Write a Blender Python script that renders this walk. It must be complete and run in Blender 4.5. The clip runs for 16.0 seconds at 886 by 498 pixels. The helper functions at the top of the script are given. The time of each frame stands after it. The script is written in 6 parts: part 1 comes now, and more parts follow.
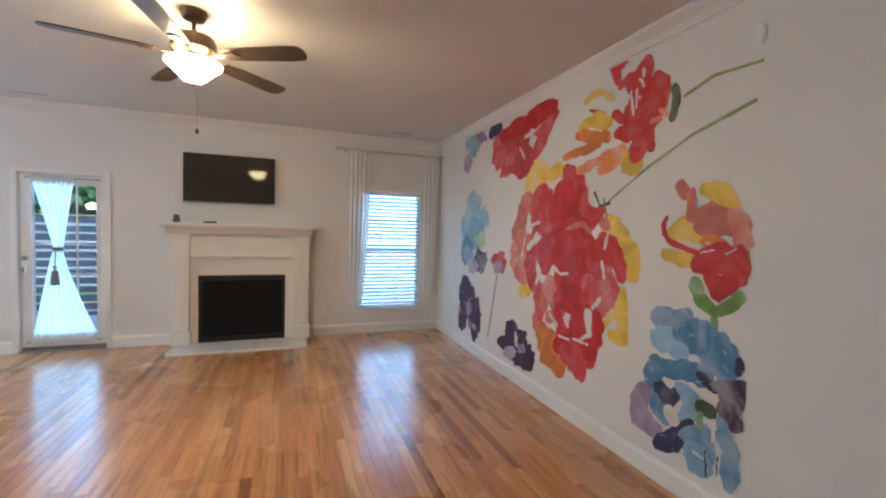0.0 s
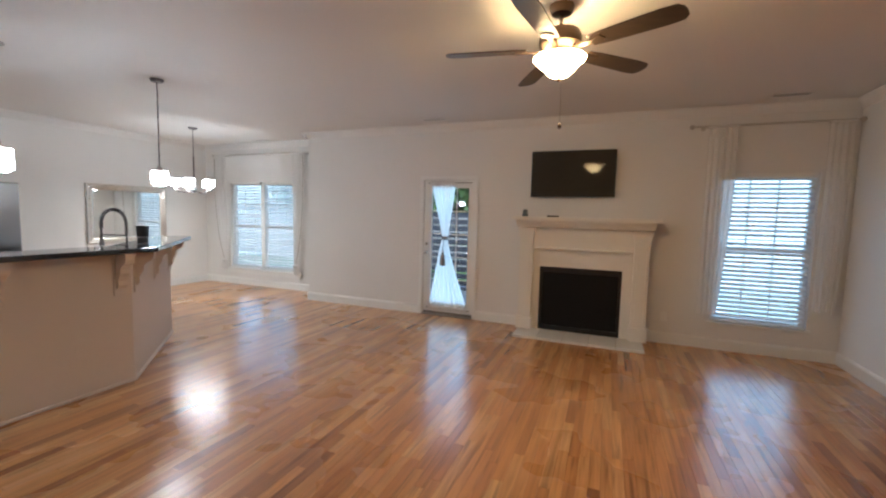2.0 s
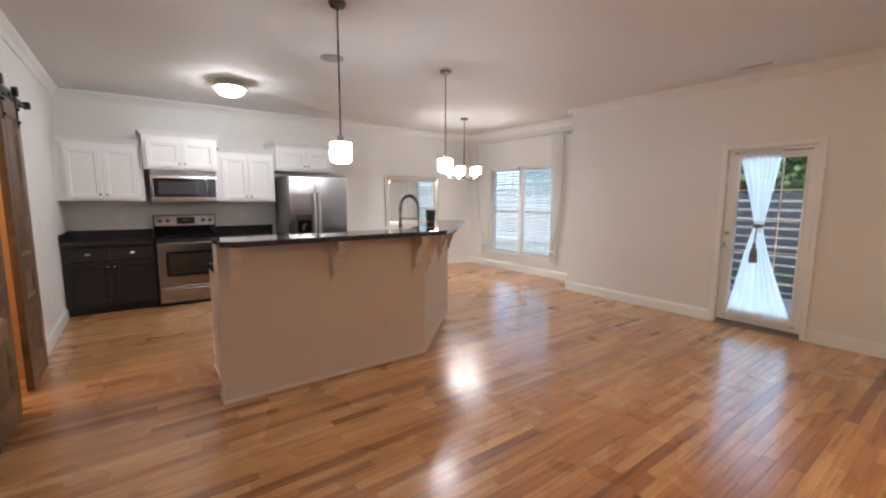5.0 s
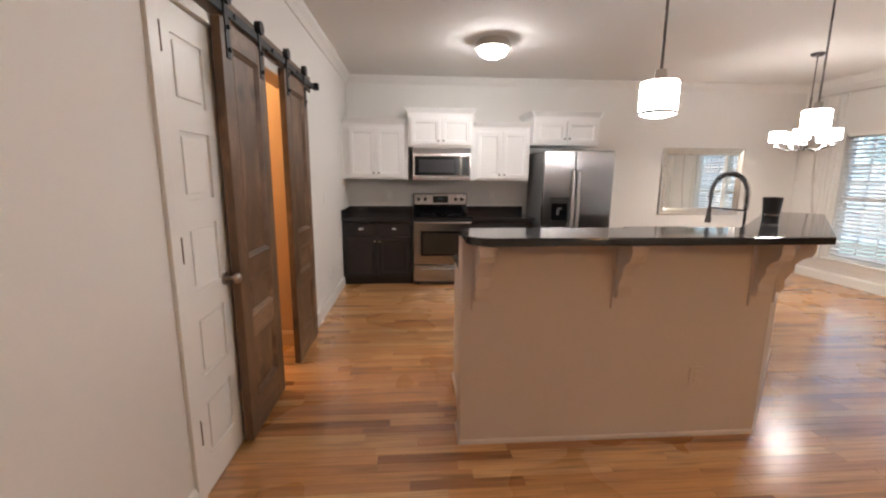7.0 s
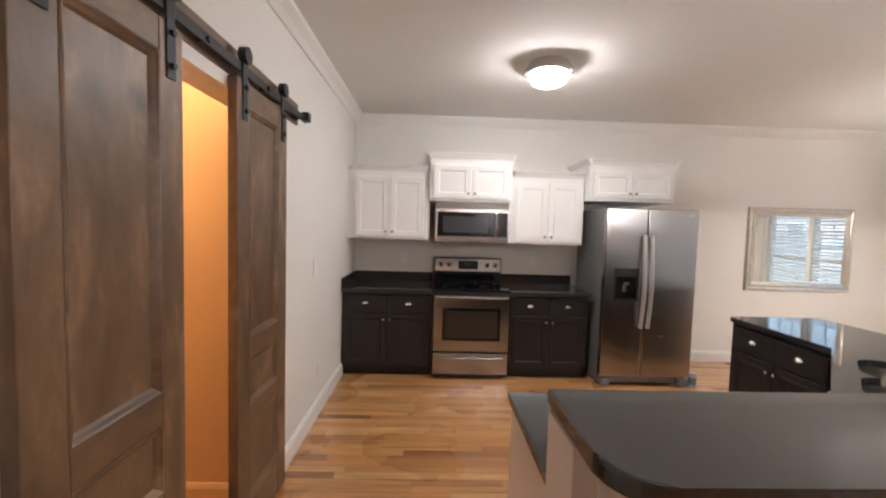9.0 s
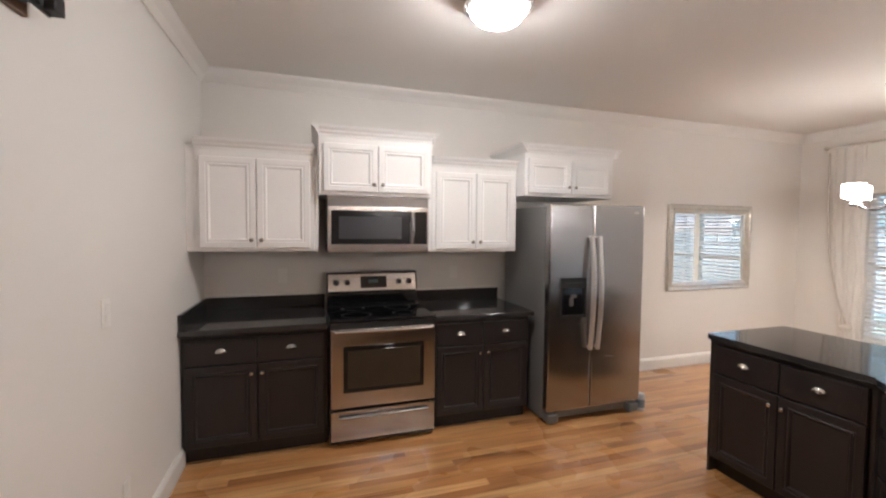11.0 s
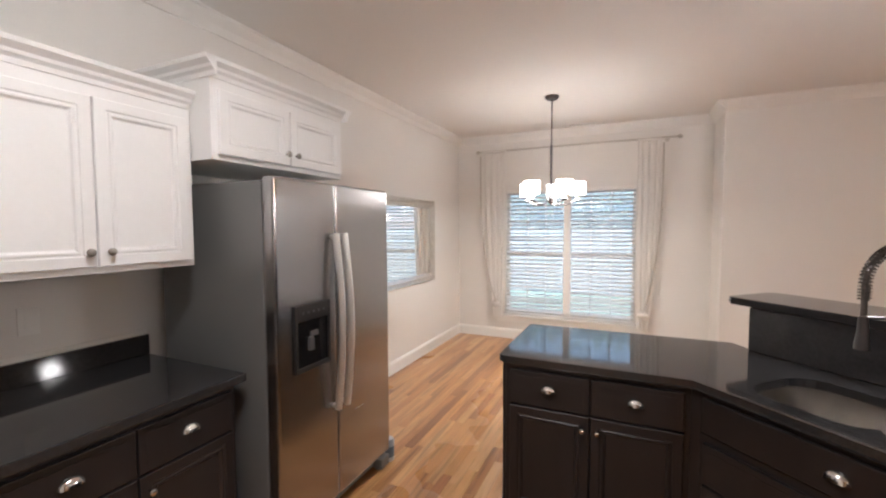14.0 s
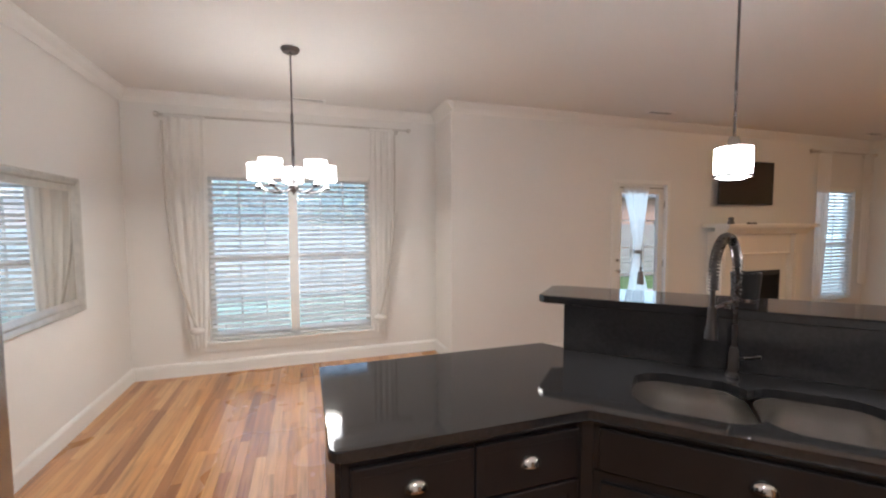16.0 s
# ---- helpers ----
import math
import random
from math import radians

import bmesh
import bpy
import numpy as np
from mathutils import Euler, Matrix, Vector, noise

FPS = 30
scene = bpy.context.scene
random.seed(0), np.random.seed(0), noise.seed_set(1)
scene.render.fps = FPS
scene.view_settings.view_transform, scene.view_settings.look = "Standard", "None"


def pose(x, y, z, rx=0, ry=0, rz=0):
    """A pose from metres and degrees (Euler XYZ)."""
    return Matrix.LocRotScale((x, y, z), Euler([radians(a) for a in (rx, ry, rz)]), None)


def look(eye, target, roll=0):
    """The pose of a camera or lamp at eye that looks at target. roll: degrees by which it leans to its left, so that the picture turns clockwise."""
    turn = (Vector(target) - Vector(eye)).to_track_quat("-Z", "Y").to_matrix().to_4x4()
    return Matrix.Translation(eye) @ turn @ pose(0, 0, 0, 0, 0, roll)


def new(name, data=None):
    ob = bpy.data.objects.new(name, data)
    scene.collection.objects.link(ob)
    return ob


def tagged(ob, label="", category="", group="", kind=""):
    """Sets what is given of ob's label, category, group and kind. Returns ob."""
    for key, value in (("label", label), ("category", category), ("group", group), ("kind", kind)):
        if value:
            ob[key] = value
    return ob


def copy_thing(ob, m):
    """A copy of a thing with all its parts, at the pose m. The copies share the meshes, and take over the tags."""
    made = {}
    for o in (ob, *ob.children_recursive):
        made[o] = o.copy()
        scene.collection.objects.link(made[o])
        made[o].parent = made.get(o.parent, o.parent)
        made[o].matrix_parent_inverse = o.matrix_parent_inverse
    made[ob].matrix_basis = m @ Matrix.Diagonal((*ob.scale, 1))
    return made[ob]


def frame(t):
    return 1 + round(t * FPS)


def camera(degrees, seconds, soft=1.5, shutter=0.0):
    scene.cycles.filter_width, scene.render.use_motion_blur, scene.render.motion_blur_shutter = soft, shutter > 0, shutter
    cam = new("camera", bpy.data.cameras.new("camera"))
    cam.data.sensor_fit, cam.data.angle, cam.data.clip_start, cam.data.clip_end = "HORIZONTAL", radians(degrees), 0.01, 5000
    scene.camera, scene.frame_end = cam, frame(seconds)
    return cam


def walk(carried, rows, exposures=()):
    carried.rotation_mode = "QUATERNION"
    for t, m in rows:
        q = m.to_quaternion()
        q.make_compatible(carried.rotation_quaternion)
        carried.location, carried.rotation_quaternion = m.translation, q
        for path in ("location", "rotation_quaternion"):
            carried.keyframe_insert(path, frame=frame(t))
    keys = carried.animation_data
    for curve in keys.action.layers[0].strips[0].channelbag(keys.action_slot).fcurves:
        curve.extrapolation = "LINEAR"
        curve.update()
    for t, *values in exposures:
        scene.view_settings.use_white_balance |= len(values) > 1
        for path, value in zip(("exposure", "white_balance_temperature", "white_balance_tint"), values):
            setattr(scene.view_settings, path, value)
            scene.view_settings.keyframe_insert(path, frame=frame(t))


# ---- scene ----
cam = camera(94.1, 16.0, 2.2)
PATH = [
    (0, (-0.244, 0.125, 1.495), (0.456, 1.996, 1.403), 1.6),
    (0.5, (-0.243, 0.272, 1.519), (0.095, 2.240, 1.404), 1.5),
    (1, (-0.336, 0.373, 1.519), (-0.358, 2.369, 1.393), 1.5),
    (1.5, (-0.368, 0.412, 1.478), (-0.774, 2.366, 1.341), 1.7),
    (2, (-0.461, 0.392, 1.500), (-1.203, 2.241, 1.333), 1.4),
    (2.5, (-0.515, 0.390, 1.497), (-1.548, 2.092, 1.303), 0.9),
    (3, (-0.582, 0.349, 1.471), (-1.819, 1.907, 1.260), 0.5),
    (3.2, (-0.589, 0.330, 1.458), (-1.892, 1.831, 1.240), 0.5),
    (5.5, (-1.333, 0.624, 1.456), (-3.027, 1.653, 1.192), 0.4),
    (6, (-1.596, 0.667, 1.438), (-3.409, 1.462, 1.148), 0.7),
    (6.5, (-1.904, 0.594, 1.465), (-3.815, 1.084, 1.140), 0.8),
    (7, (-2.194, 0.703, 1.444), (-4.158, 0.842, 1.092), 0.4),
    (7.5, (-2.460, 0.701, 1.450), (-4.429, 0.617, 1.108), 0.8),
    (8, (-2.812, 0.672, 1.475), (-4.797, 0.551, 1.250), 0.7),
    (8.5, (-3.158, 0.648, 1.540), (-5.151, 0.590, 1.382), 1.25),
    (9, (-3.440, 0.657, 1.551), (-5.436, 0.714, 1.435), 1.6),
    (11.5, (-4.868, 0.560, 1.547), (-6.712, 1.328, 1.453), -0.1),
    (12, (-5.120, 0.627, 1.554), (-6.881, 1.571, 1.456), -0.6),
    (12.5, (-5.322, 0.729, 1.545), (-6.939, 1.901, 1.437), -0.7),
    (13, (-5.587, 0.794, 1.550), (-6.990, 2.214, 1.429), -0.5),
    (13.5, (-5.773, 0.875, 1.541), (-6.917, 2.512, 1.419), -0.5),
    (14, (-5.981, 1.029, 1.543), (-6.810, 2.845, 1.435), -0.2),
    (14.5, (-6.197, 1.227, 1.526), (-6.710, 3.157, 1.423), -0.5),
    (15, (-6.461, 1.420, 1.525), (-6.628, 3.410, 1.423), -0.4),
    (15.3, (-6.532, 1.533, 1.525), (-6.520, 3.530, 1.415), -0.1),
    (15.5, (-6.584, 1.637, 1.509), (-6.404, 3.626, 1.398), -0.2),
    (16, (-6.626, 1.872, 1.528), (-5.992, 3.764, 1.402), -0.2),
]
EXPOSURES = [(0.0, 3.08, 4550, -1), (1.5, 2.58, 4950, 1), (3.0, 2.54, 5700, 9), (5.5, 2.64, 5800, 9), (7.0, 2.66, 6150, 11), (9.0, 2.76, 6100, 11), (12.5, 2.58, 6150, 12), (14.0, 2.66, 6050, 12), (15.0, 2.68, 5950, 11), (16.0, 2.5, 5850, 10)]
walk(cam, [(t, look(eye, target, roll)) for t, eye, target, roll in PATH], EXPOSURES)


# ---- light ----
world = bpy.data.worlds.new("overcast_sky")
scene.world = world
world.use_nodes = True
_sky = world.node_tree.nodes.new("ShaderNodeTexSky")
_sky.sky_type, _sky.sun_disc = "NISHITA", False
_sky.sun_elevation, _sky.sun_rotation = radians(48), radians(150)
_sky.air_density, _sky.dust_density = 1.0, 3.0
world.node_tree.links.new(_sky.outputs[0], world.node_tree.nodes["Background"].inputs[0])
world.node_tree.nodes["Background"].inputs[1].default_value = 0.06
sun = new("sun", bpy.data.lights.new("sun", "SUN"))
sun.data.energy, sun.data.angle, sun.data.color = 0.6, radians(12), (1.0, 0.96, 0.9)
sun.matrix_basis = look((4, -6, 10), (0, 0, 0))
WARM_GLOW, COOL_GLOW, NOOK_GLOW, HALL_GLOW, SKY_GLOW = 19.0, 19.0, 2.3, 24.0, 0.36


def window_lamp(x0, x1, y, z0, z1, k=1.0):
    """The overcast sky's light in a window's opening."""
    lamp = bpy.data.lights.new("window_sky_light", "AREA")
    lamp.shape, lamp.size, lamp.size_y = "RECTANGLE", x1 - x0, z1 - z0
    lamp.energy, lamp.color = k * SKY_GLOW * math.pi * (x1 - x0) * (z1 - z0), (0.62, 0.84, 1.0)
    ob = new("window_sky_light", lamp)
    ob.matrix_basis = look(((x0 + x1) / 2, y, (z0 + z1) / 2), ((x0 + x1) / 2, y - 1, (z0 + z1) / 2))


# ---- plan ----
LY, NY, KX, BY, MX, H = 5.99, 6.545, -8.24, -0.23, 1.88, 2.78
JX, FOYER = -5.15, -2.6
A = (-4.215, 0.945)
NN, TT = (0.70711, 0.70711), (-0.70711, 0.70711)


def diag(n, s):
    """A plan point from its distance across (n) and along (s) the slanting stretch of the bar."""
    return (n * NN[0] + s * TT[0], n * NN[1] + s * TT[1])


# ---- materials ----
def material(name, rgb, rough=0.5, metal=0.0, vary=0.06, scale=3.0, bump=0.0, bump_scale=60.0, stretch=(1, 1, 1), coat=0.0, fine=0.04, spec=0.5):
    m = bpy.data.materials.new(name)
    m.use_nodes = True
    n, l = m.node_tree.nodes, m.node_tree.links
    bsdf = n["Principled BSDF"]
    tc, mp = n.new("ShaderNodeTexCoord"), n.new("ShaderNodeMapping")
    mp.inputs["Scale"].default_value = stretch
    l.new(tc.outputs["Object"], mp.inputs[0])
    big, small = n.new("ShaderNodeTexNoise"), n.new("ShaderNodeTexNoise")
    big.inputs["Scale"].default_value, big.inputs["Detail"].default_value = scale, 4
    small.inputs["Scale"].default_value, small.inputs["Detail"].default_value = bump_scale, 3
    l.new(mp.outputs[0], big.inputs[0]), l.new(mp.outputs[0], small.inputs[0])
    add = n.new("ShaderNodeMath")
    add.operation = "MULTIPLY_ADD"
    l.new(small.outputs[0], add.inputs[0])
    add.inputs[1].default_value = fine / max(vary, 0.001)
    l.new(big.outputs[0], add.inputs[2])
    ramp = n.new("ShaderNodeMapRange")
    ramp.inputs["From Min"].default_value, ramp.inputs["From Max"].default_value = 0.3, 0.75 + fine / max(vary, 0.001)
    ramp.inputs["To Min"].default_value, ramp.inputs["To Max"].default_value = 1 - vary, 1 + vary
    l.new(add.outputs[0], ramp.inputs[0])
    mul = n.new("ShaderNodeMix")
    mul.data_type, mul.blend_type = "RGBA", "MULTIPLY"
    mul.inputs[0].default_value = 1
    mul.inputs[6].default_value = (*rgb, 1)
    l.new(ramp.outputs[0], mul.inputs[7])
    l.new(mul.outputs[2], bsdf.inputs["Base Color"])
    rr = n.new("ShaderNodeMapRange")
    rr.inputs["To Min"].default_value, rr.inputs["To Max"].default_value = max(0.02, rough * 0.8), min(1, rough * 1.2)
    l.new(big.outputs[0], rr.inputs[0])
    l.new(rr.outputs[0], bsdf.inputs["Roughness"])
    bsdf.inputs["Metallic"].default_value = metal
    bsdf.inputs["Coat Weight"].default_value = coat
    bsdf.inputs["Coat Roughness"].default_value = 0.12
    bsdf.inputs["Specular IOR Level"].default_value = spec
    if bump:
        b = n.new("ShaderNodeBump")
        b.inputs["Strength"].default_value, b.inputs["Distance"].default_value = bump, 0.003
        l.new(small.outputs[0], b.inputs["Height"])
        l.new(b.outputs[0], bsdf.inputs["Normal"])
    return m


def oak(name, by_island):
    """Honey oak strips under satin varnish: each strip its own tone, with long grain and dark streaks."""
    m = bpy.data.materials.new(name)
    m.use_nodes = True
    n, l = m.node_tree.nodes, m.node_tree.links
    bsdf = n["Principled BSDF"]
    if by_island:
        rnd = n.new("ShaderNodeNewGeometry").outputs["Random Per Island"]
    else:
        rnd = n.new("ShaderNodeObjectInfo").outputs["Random"]
    geo = n.new("ShaderNodeNewGeometry")
    off = n.new("ShaderNodeCombineXYZ")
    k = n.new("ShaderNodeMath")
    k.operation = "MULTIPLY"
    k.inputs[1].default_value = 37.0
    l.new(rnd, k.inputs[0])
    l.new(k.outputs[0], off.inputs[2])
    vadd = n.new("ShaderNodeVectorMath")
    l.new(geo.outputs["Position"], vadd.inputs[0])
    l.new(off.outputs[0], vadd.inputs[1])
    mp = n.new("ShaderNodeMapping")
    mp.inputs["Scale"].default_value = (38, 2.2, 1)
    l.new(vadd.outputs[0], mp.inputs[0])
    grain = n.new("ShaderNodeTexNoise")
    grain.inputs["Scale"].default_value, grain.inputs["Detail"].default_value, grain.inputs["Distortion"].default_value = 1.0, 6, 0.6
    l.new(mp.outputs[0], grain.inputs[0])
    tone = n.new("ShaderNodeValToRGB")
    e = tone.color_ramp.elements
    e[0].position, e[0].color = 0.0, (0.27, 0.108, 0.037, 1)
    e[1].position, e[1].color = 1.0, (0.64, 0.37, 0.16, 1)
    for p, c in ((0.1, (0.42, 0.187, 0.066, 1)), (0.5, (0.54, 0.26, 0.09, 1)), (0.85, (0.59, 0.315, 0.126, 1))):
        el = e.new(p)
        el.color = c
    l.new(rnd, tone.inputs[0])
    g2 = n.new("ShaderNodeMapRange")
    g2.inputs["From Min"].default_value, g2.inputs["From Max"].default_value = 0.3, 0.62
    g2.inputs["To Min"].default_value, g2.inputs["To Max"].default_value = 0.76, 1.06
    l.new(grain.outputs[0], g2.inputs[0])
    worn = n.new("ShaderNodeTexNoise")
    worn.inputs["Scale"].default_value, worn.inputs["Detail"].default_value = 1.1, 3
    l.new(geo.outputs["Position"], worn.inputs[0])
    w2 = n.new("ShaderNodeMapRange")
    w2.inputs["To Min"].default_value, w2.inputs["To Max"].default_value = 0.85, 1.12
    l.new(worn.outputs[0], w2.inputs[0])
    mp2 = n.new("ShaderNodeMapping")
    mp2.inputs["Scale"].default_value = (24, 1.5, 1)
    l.new(vadd.outputs[0], mp2.inputs[0])
    streak = n.new("ShaderNodeTexNoise")
    streak.inputs["Scale"].default_value, streak.inputs["Detail"].default_value = 1.0, 2
    l.new(mp2.outputs[0], streak.inputs[0])
    s2 = n.new("ShaderNodeMapRange")
    s2.inputs["From Min"].default_value, s2.inputs["From Max"].default_value = 0.56, 0.7
    s2.inputs["To Min"].default_value, s2.inputs["To Max"].default_value = 1.0, 0.62
    l.new(streak.outputs[0], s2.inputs[0])
    dark = n.new("ShaderNodeMath")
    dark.operation = "MULTIPLY"
    both = n.new("ShaderNodeMath")
    both.operation = "MULTIPLY"
    l.new(g2.outputs[0], both.inputs[0])
    l.new(w2.outputs[0], both.inputs[1])
    l.new(both.outputs[0], dark.inputs[0])
    l.new(s2.outputs[0], dark.inputs[1])
    mul = n.new("ShaderNodeMix")
    mul.data_type, mul.blend_type = "RGBA", "MULTIPLY"
    mul.inputs[0].default_value = 1
    l.new(tone.outputs[0], mul.inputs[6])
    l.new(dark.outputs[0], mul.inputs[7])
    l.new(mul.outputs[2], bsdf.inputs["Base Color"])
    rr = n.new("ShaderNodeMapRange")
    rr.inputs["To Min"].default_value, rr.inputs["To Max"].default_value = 0.2, 0.36
    l.new(worn.outputs[0], rr.inputs[0])
    l.new(rr.outputs[0], bsdf.inputs["Roughness"])
    b = n.new("ShaderNodeBump")
    bsdf.inputs["Coat Weight"].default_value, bsdf.inputs["Coat Roughness"].default_value = 0.6, 0.2
    b.inputs["Strength"].default_value, b.inputs["Distance"].default_value = 0.12, 0.002
    l.new(grain.outputs[0], b.inputs["Height"])
    l.new(b.outputs[0], bsdf.inputs["Normal"])
    return m


def stained(name, stretch):
    """Knotty alder under a walnut stain: cloudy light and dark grain, small dark knots."""
    m = bpy.data.materials.new(name)
    m.use_nodes = True
    n, l = m.node_tree.nodes, m.node_tree.links
    bsdf, tc, mp = n["Principled BSDF"], n.new("ShaderNodeTexCoord"), n.new("ShaderNodeMapping")
    mp.inputs["Scale"].default_value = stretch
    l.new(tc.outputs["Object"], mp.inputs[0])
    cloud, grain, knots = n.new("ShaderNodeTexNoise"), n.new("ShaderNodeTexNoise"), n.new("ShaderNodeTexVoronoi")
    cloud.inputs["Scale"].default_value, cloud.inputs["Detail"].default_value, cloud.inputs["Distortion"].default_value = 1.7, 4, 0.8
    grain.inputs["Scale"].default_value, grain.inputs["Detail"].default_value = 14, 5
    knots.inputs["Scale"].default_value = 3.2
    l.new(mp.outputs[0], cloud.inputs[0]), l.new(mp.outputs[0], grain.inputs[0]), l.new(tc.outputs["Object"], knots.inputs["Vector"])
    mixv = n.new("ShaderNodeMath")
    mixv.operation = "MULTIPLY_ADD"
    mixv.inputs[1].default_value = 0.28
    l.new(grain.outputs[0], mixv.inputs[0])
    l.new(cloud.outputs[0], mixv.inputs[2])
    ramp = n.new("ShaderNodeValToRGB")
    e = ramp.color_ramp.elements
    e[0].position, e[0].color = 0.46, (0.095, 0.054, 0.029, 1)
    e[1].position, e[1].color = 0.86, (0.27, 0.165, 0.095, 1)
    mid = e.new(0.68)
    mid.color = (0.155, 0.09, 0.048, 1)
    l.new(mixv.outputs[0], ramp.inputs[0])
    spot = n.new("ShaderNodeMapRange")
    spot.inputs["From Min"].default_value, spot.inputs["From Max"].default_value = 0.04, 0.2
    spot.inputs["To Min"].default_value, spot.inputs["To Max"].default_value = 0.4, 1.0
    l.new(knots.outputs["Distance"], spot.inputs[0])
    mul = n.new("ShaderNodeMix")
    mul.data_type, mul.blend_type = "RGBA", "MULTIPLY"
    mul.inputs[0].default_value = 1
    l.new(ramp.outputs[0], mul.inputs[6])
    l.new(spot.outputs[0], mul.inputs[7])
    l.new(mul.outputs[2], bsdf.inputs["Base Color"])
    bsdf.inputs["Roughness"].default_value = 0.42
    b = n.new("ShaderNodeBump")
    b.inputs["Strength"].default_value, b.inputs["Distance"].default_value = 0.2, 0.002
    l.new(grain.outputs[0], b.inputs["Height"])
    l.new(b.outputs[0], bsdf.inputs["Normal"])
    return m


def glow(name, rgb, strength):
    m = bpy.data.materials.new(name)
    m.use_nodes = True
    bsdf = m.node_tree.nodes["Principled BSDF"]
    bsdf.inputs["Base Color"].default_value = (0.85, 0.83, 0.8, 1)
    bsdf.inputs["Roughness"].default_value = 0.25
    bsdf.inputs["Emission Color"].default_value = (*rgb, 1)
    bsdf.inputs["Emission Strength"].default_value = strength
    return m


def clear_glass(name, tint=(1, 1, 1)):
    m = bpy.data.materials.new(name)
    m.use_nodes = True
    bsdf = m.node_tree.nodes["Principled BSDF"]
    bsdf.inputs["Base Color"].default_value = (*tint, 1)
    bsdf.inputs["Roughness"].default_value = 0.0
    bsdf.inputs["IOR"].default_value = 1.45
    bsdf.inputs["Transmission Weight"].default_value = 1.0
    return m


def cloth(name, rgb, through_light):
    """Thin woven cloth: part of the light goes through it."""
    m = bpy.data.materials.new(name)
    m.use_nodes = True
    n, l = m.node_tree.nodes, m.node_tree.links
    bsdf, out = n["Principled BSDF"], n["Material Output"]
    bsdf.inputs["Base Color"].default_value = (*rgb, 1)
    bsdf.inputs["Roughness"].default_value = 0.9
    weave = n.new("ShaderNodeTexNoise")
    weave.inputs["Scale"].default_value = 240
    tc = n.new("ShaderNodeTexCoord")
    l.new(tc.outputs["Object"], weave.inputs[0])
    b = n.new("ShaderNodeBump")
    b.inputs["Strength"].default_value, b.inputs["Distance"].default_value = 0.2, 0.002
    l.new(weave.outputs[0], b.inputs["Height"])
    l.new(b.outputs[0], bsdf.inputs["Normal"])
    tr = n.new("ShaderNodeBsdfTranslucent")
    tr.inputs[0].default_value = (*rgb, 1)
    clear = n.new("ShaderNodeBsdfTransparent")
    m1, m2 = n.new("ShaderNodeMixShader"), n.new("ShaderNodeMixShader")
    m1.inputs[0].default_value = through_light
    l.new(bsdf.outputs[0], m1.inputs[1])
    l.new(tr.outputs[0], m1.inputs[2])
    m2.inputs[0].default_value = through_light * 0.35
    l.new(m1.outputs[0], m2.inputs[1])
    l.new(clear.outputs[0], m2.inputs[2])
    l.new(m2.outputs[0], out.inputs[0])
    return m


WALL = material("warm_white_wall_paint", (0.75, 0.73, 0.7), 0.6, vary=0.03, scale=1.2, bump=0.12, bump_scale=160, fine=0.02)
CROWN_PAINT = material("soft_white_crown_paint", (0.76, 0.74, 0.71), 0.55, vary=0.03, scale=3)
CEIL = material("white_ceiling_paint", (0.74, 0.72, 0.69), 0.8, vary=0.03, scale=1.0, bump=0.2, bump_scale=120, fine=0.02)
TRIM = material("white_gloss_trim", (0.8, 0.79, 0.76), 0.35, vary=0.03, scale=4, bump=0.03)
MANTEL = material("cream_mantel_paint", (0.78, 0.74, 0.67), 0.4, vary=0.03, scale=4, bump=0.04)
CABINET = material("white_cabinet_paint", (0.8, 0.79, 0.78), 0.35, vary=0.03, scale=5, bump=0.04)
ISLAND = material("island_wall_paint", (0.73, 0.65, 0.605), 0.6, vary=0.04, scale=1.5, bump=0.12, bump_scale=160)
BLACK_WOOD = material("espresso_cabinet_paint", (0.02, 0.017, 0.0175), 0.34, vary=0.25, scale=5, bump=0.1, bump_scale=40, stretch=(1, 1, 0.2), spec=0.4)
GRANITE = material("black_granite", (0.03, 0.029, 0.03), 0.065, vary=0.5, scale=60, bump_scale=400, fine=0.5, spec=0.6)
STEEL = material("brushed_steel", (0.44, 0.43, 0.43), 0.25, 1.0, vary=0.04, scale=1.2, bump=0.005, bump_scale=30, stretch=(0.6, 0.6, 14), fine=0.02)
STEEL_SIDE = material("grey_enamel", (0.2, 0.2, 0.2), 0.45, 0.3, vary=0.05, scale=4, bump=0.1, bump_scale=300)
CHROME = material("polished_nickel", (0.65, 0.63, 0.6), 0.15, 1.0, vary=0.05, scale=12)
SINK_STEEL = material("sink_steel", (0.6, 0.57, 0.54), 0.22, 1.0, vary=0.06, scale=3, bump=0.02, bump_scale=40, stretch=(0.5, 0.5, 8))
PADDLE = material("dark_grey_plastic", (0.09, 0.09, 0.095), 0.35, vary=0.06, scale=20)
DARK_STEEL = material("dark_brushed_steel", (0.2, 0.19, 0.19), 0.36, 1.0, vary=0.05, scale=1.2, stretch=(0.6, 0.6, 14))
SATIN = material("satin_steel", (0.62, 0.61, 0.6), 0.38, 0.85, vary=0.04, scale=12)
DARK_CHROME = material("dark_nickel", (0.16, 0.15, 0.15), 0.28, 1.0, vary=0.1, scale=12)
PEWTER = material("aged_pewter", (0.36, 0.33, 0.3), 0.35, 1.0, vary=0.15, scale=20)
ROD = material("satin_nickel_rod", (0.6, 0.57, 0.53), 0.45, 0.7, vary=0.08, scale=12)
BRONZE = material("aged_bronze", (0.13, 0.09, 0.06), 0.42, 0.8, vary=0.2, scale=20)
BLACK_GLASS = material("black_glass", (0.008, 0.008, 0.009), 0.09, vary=0.15, scale=8, spec=0.4)
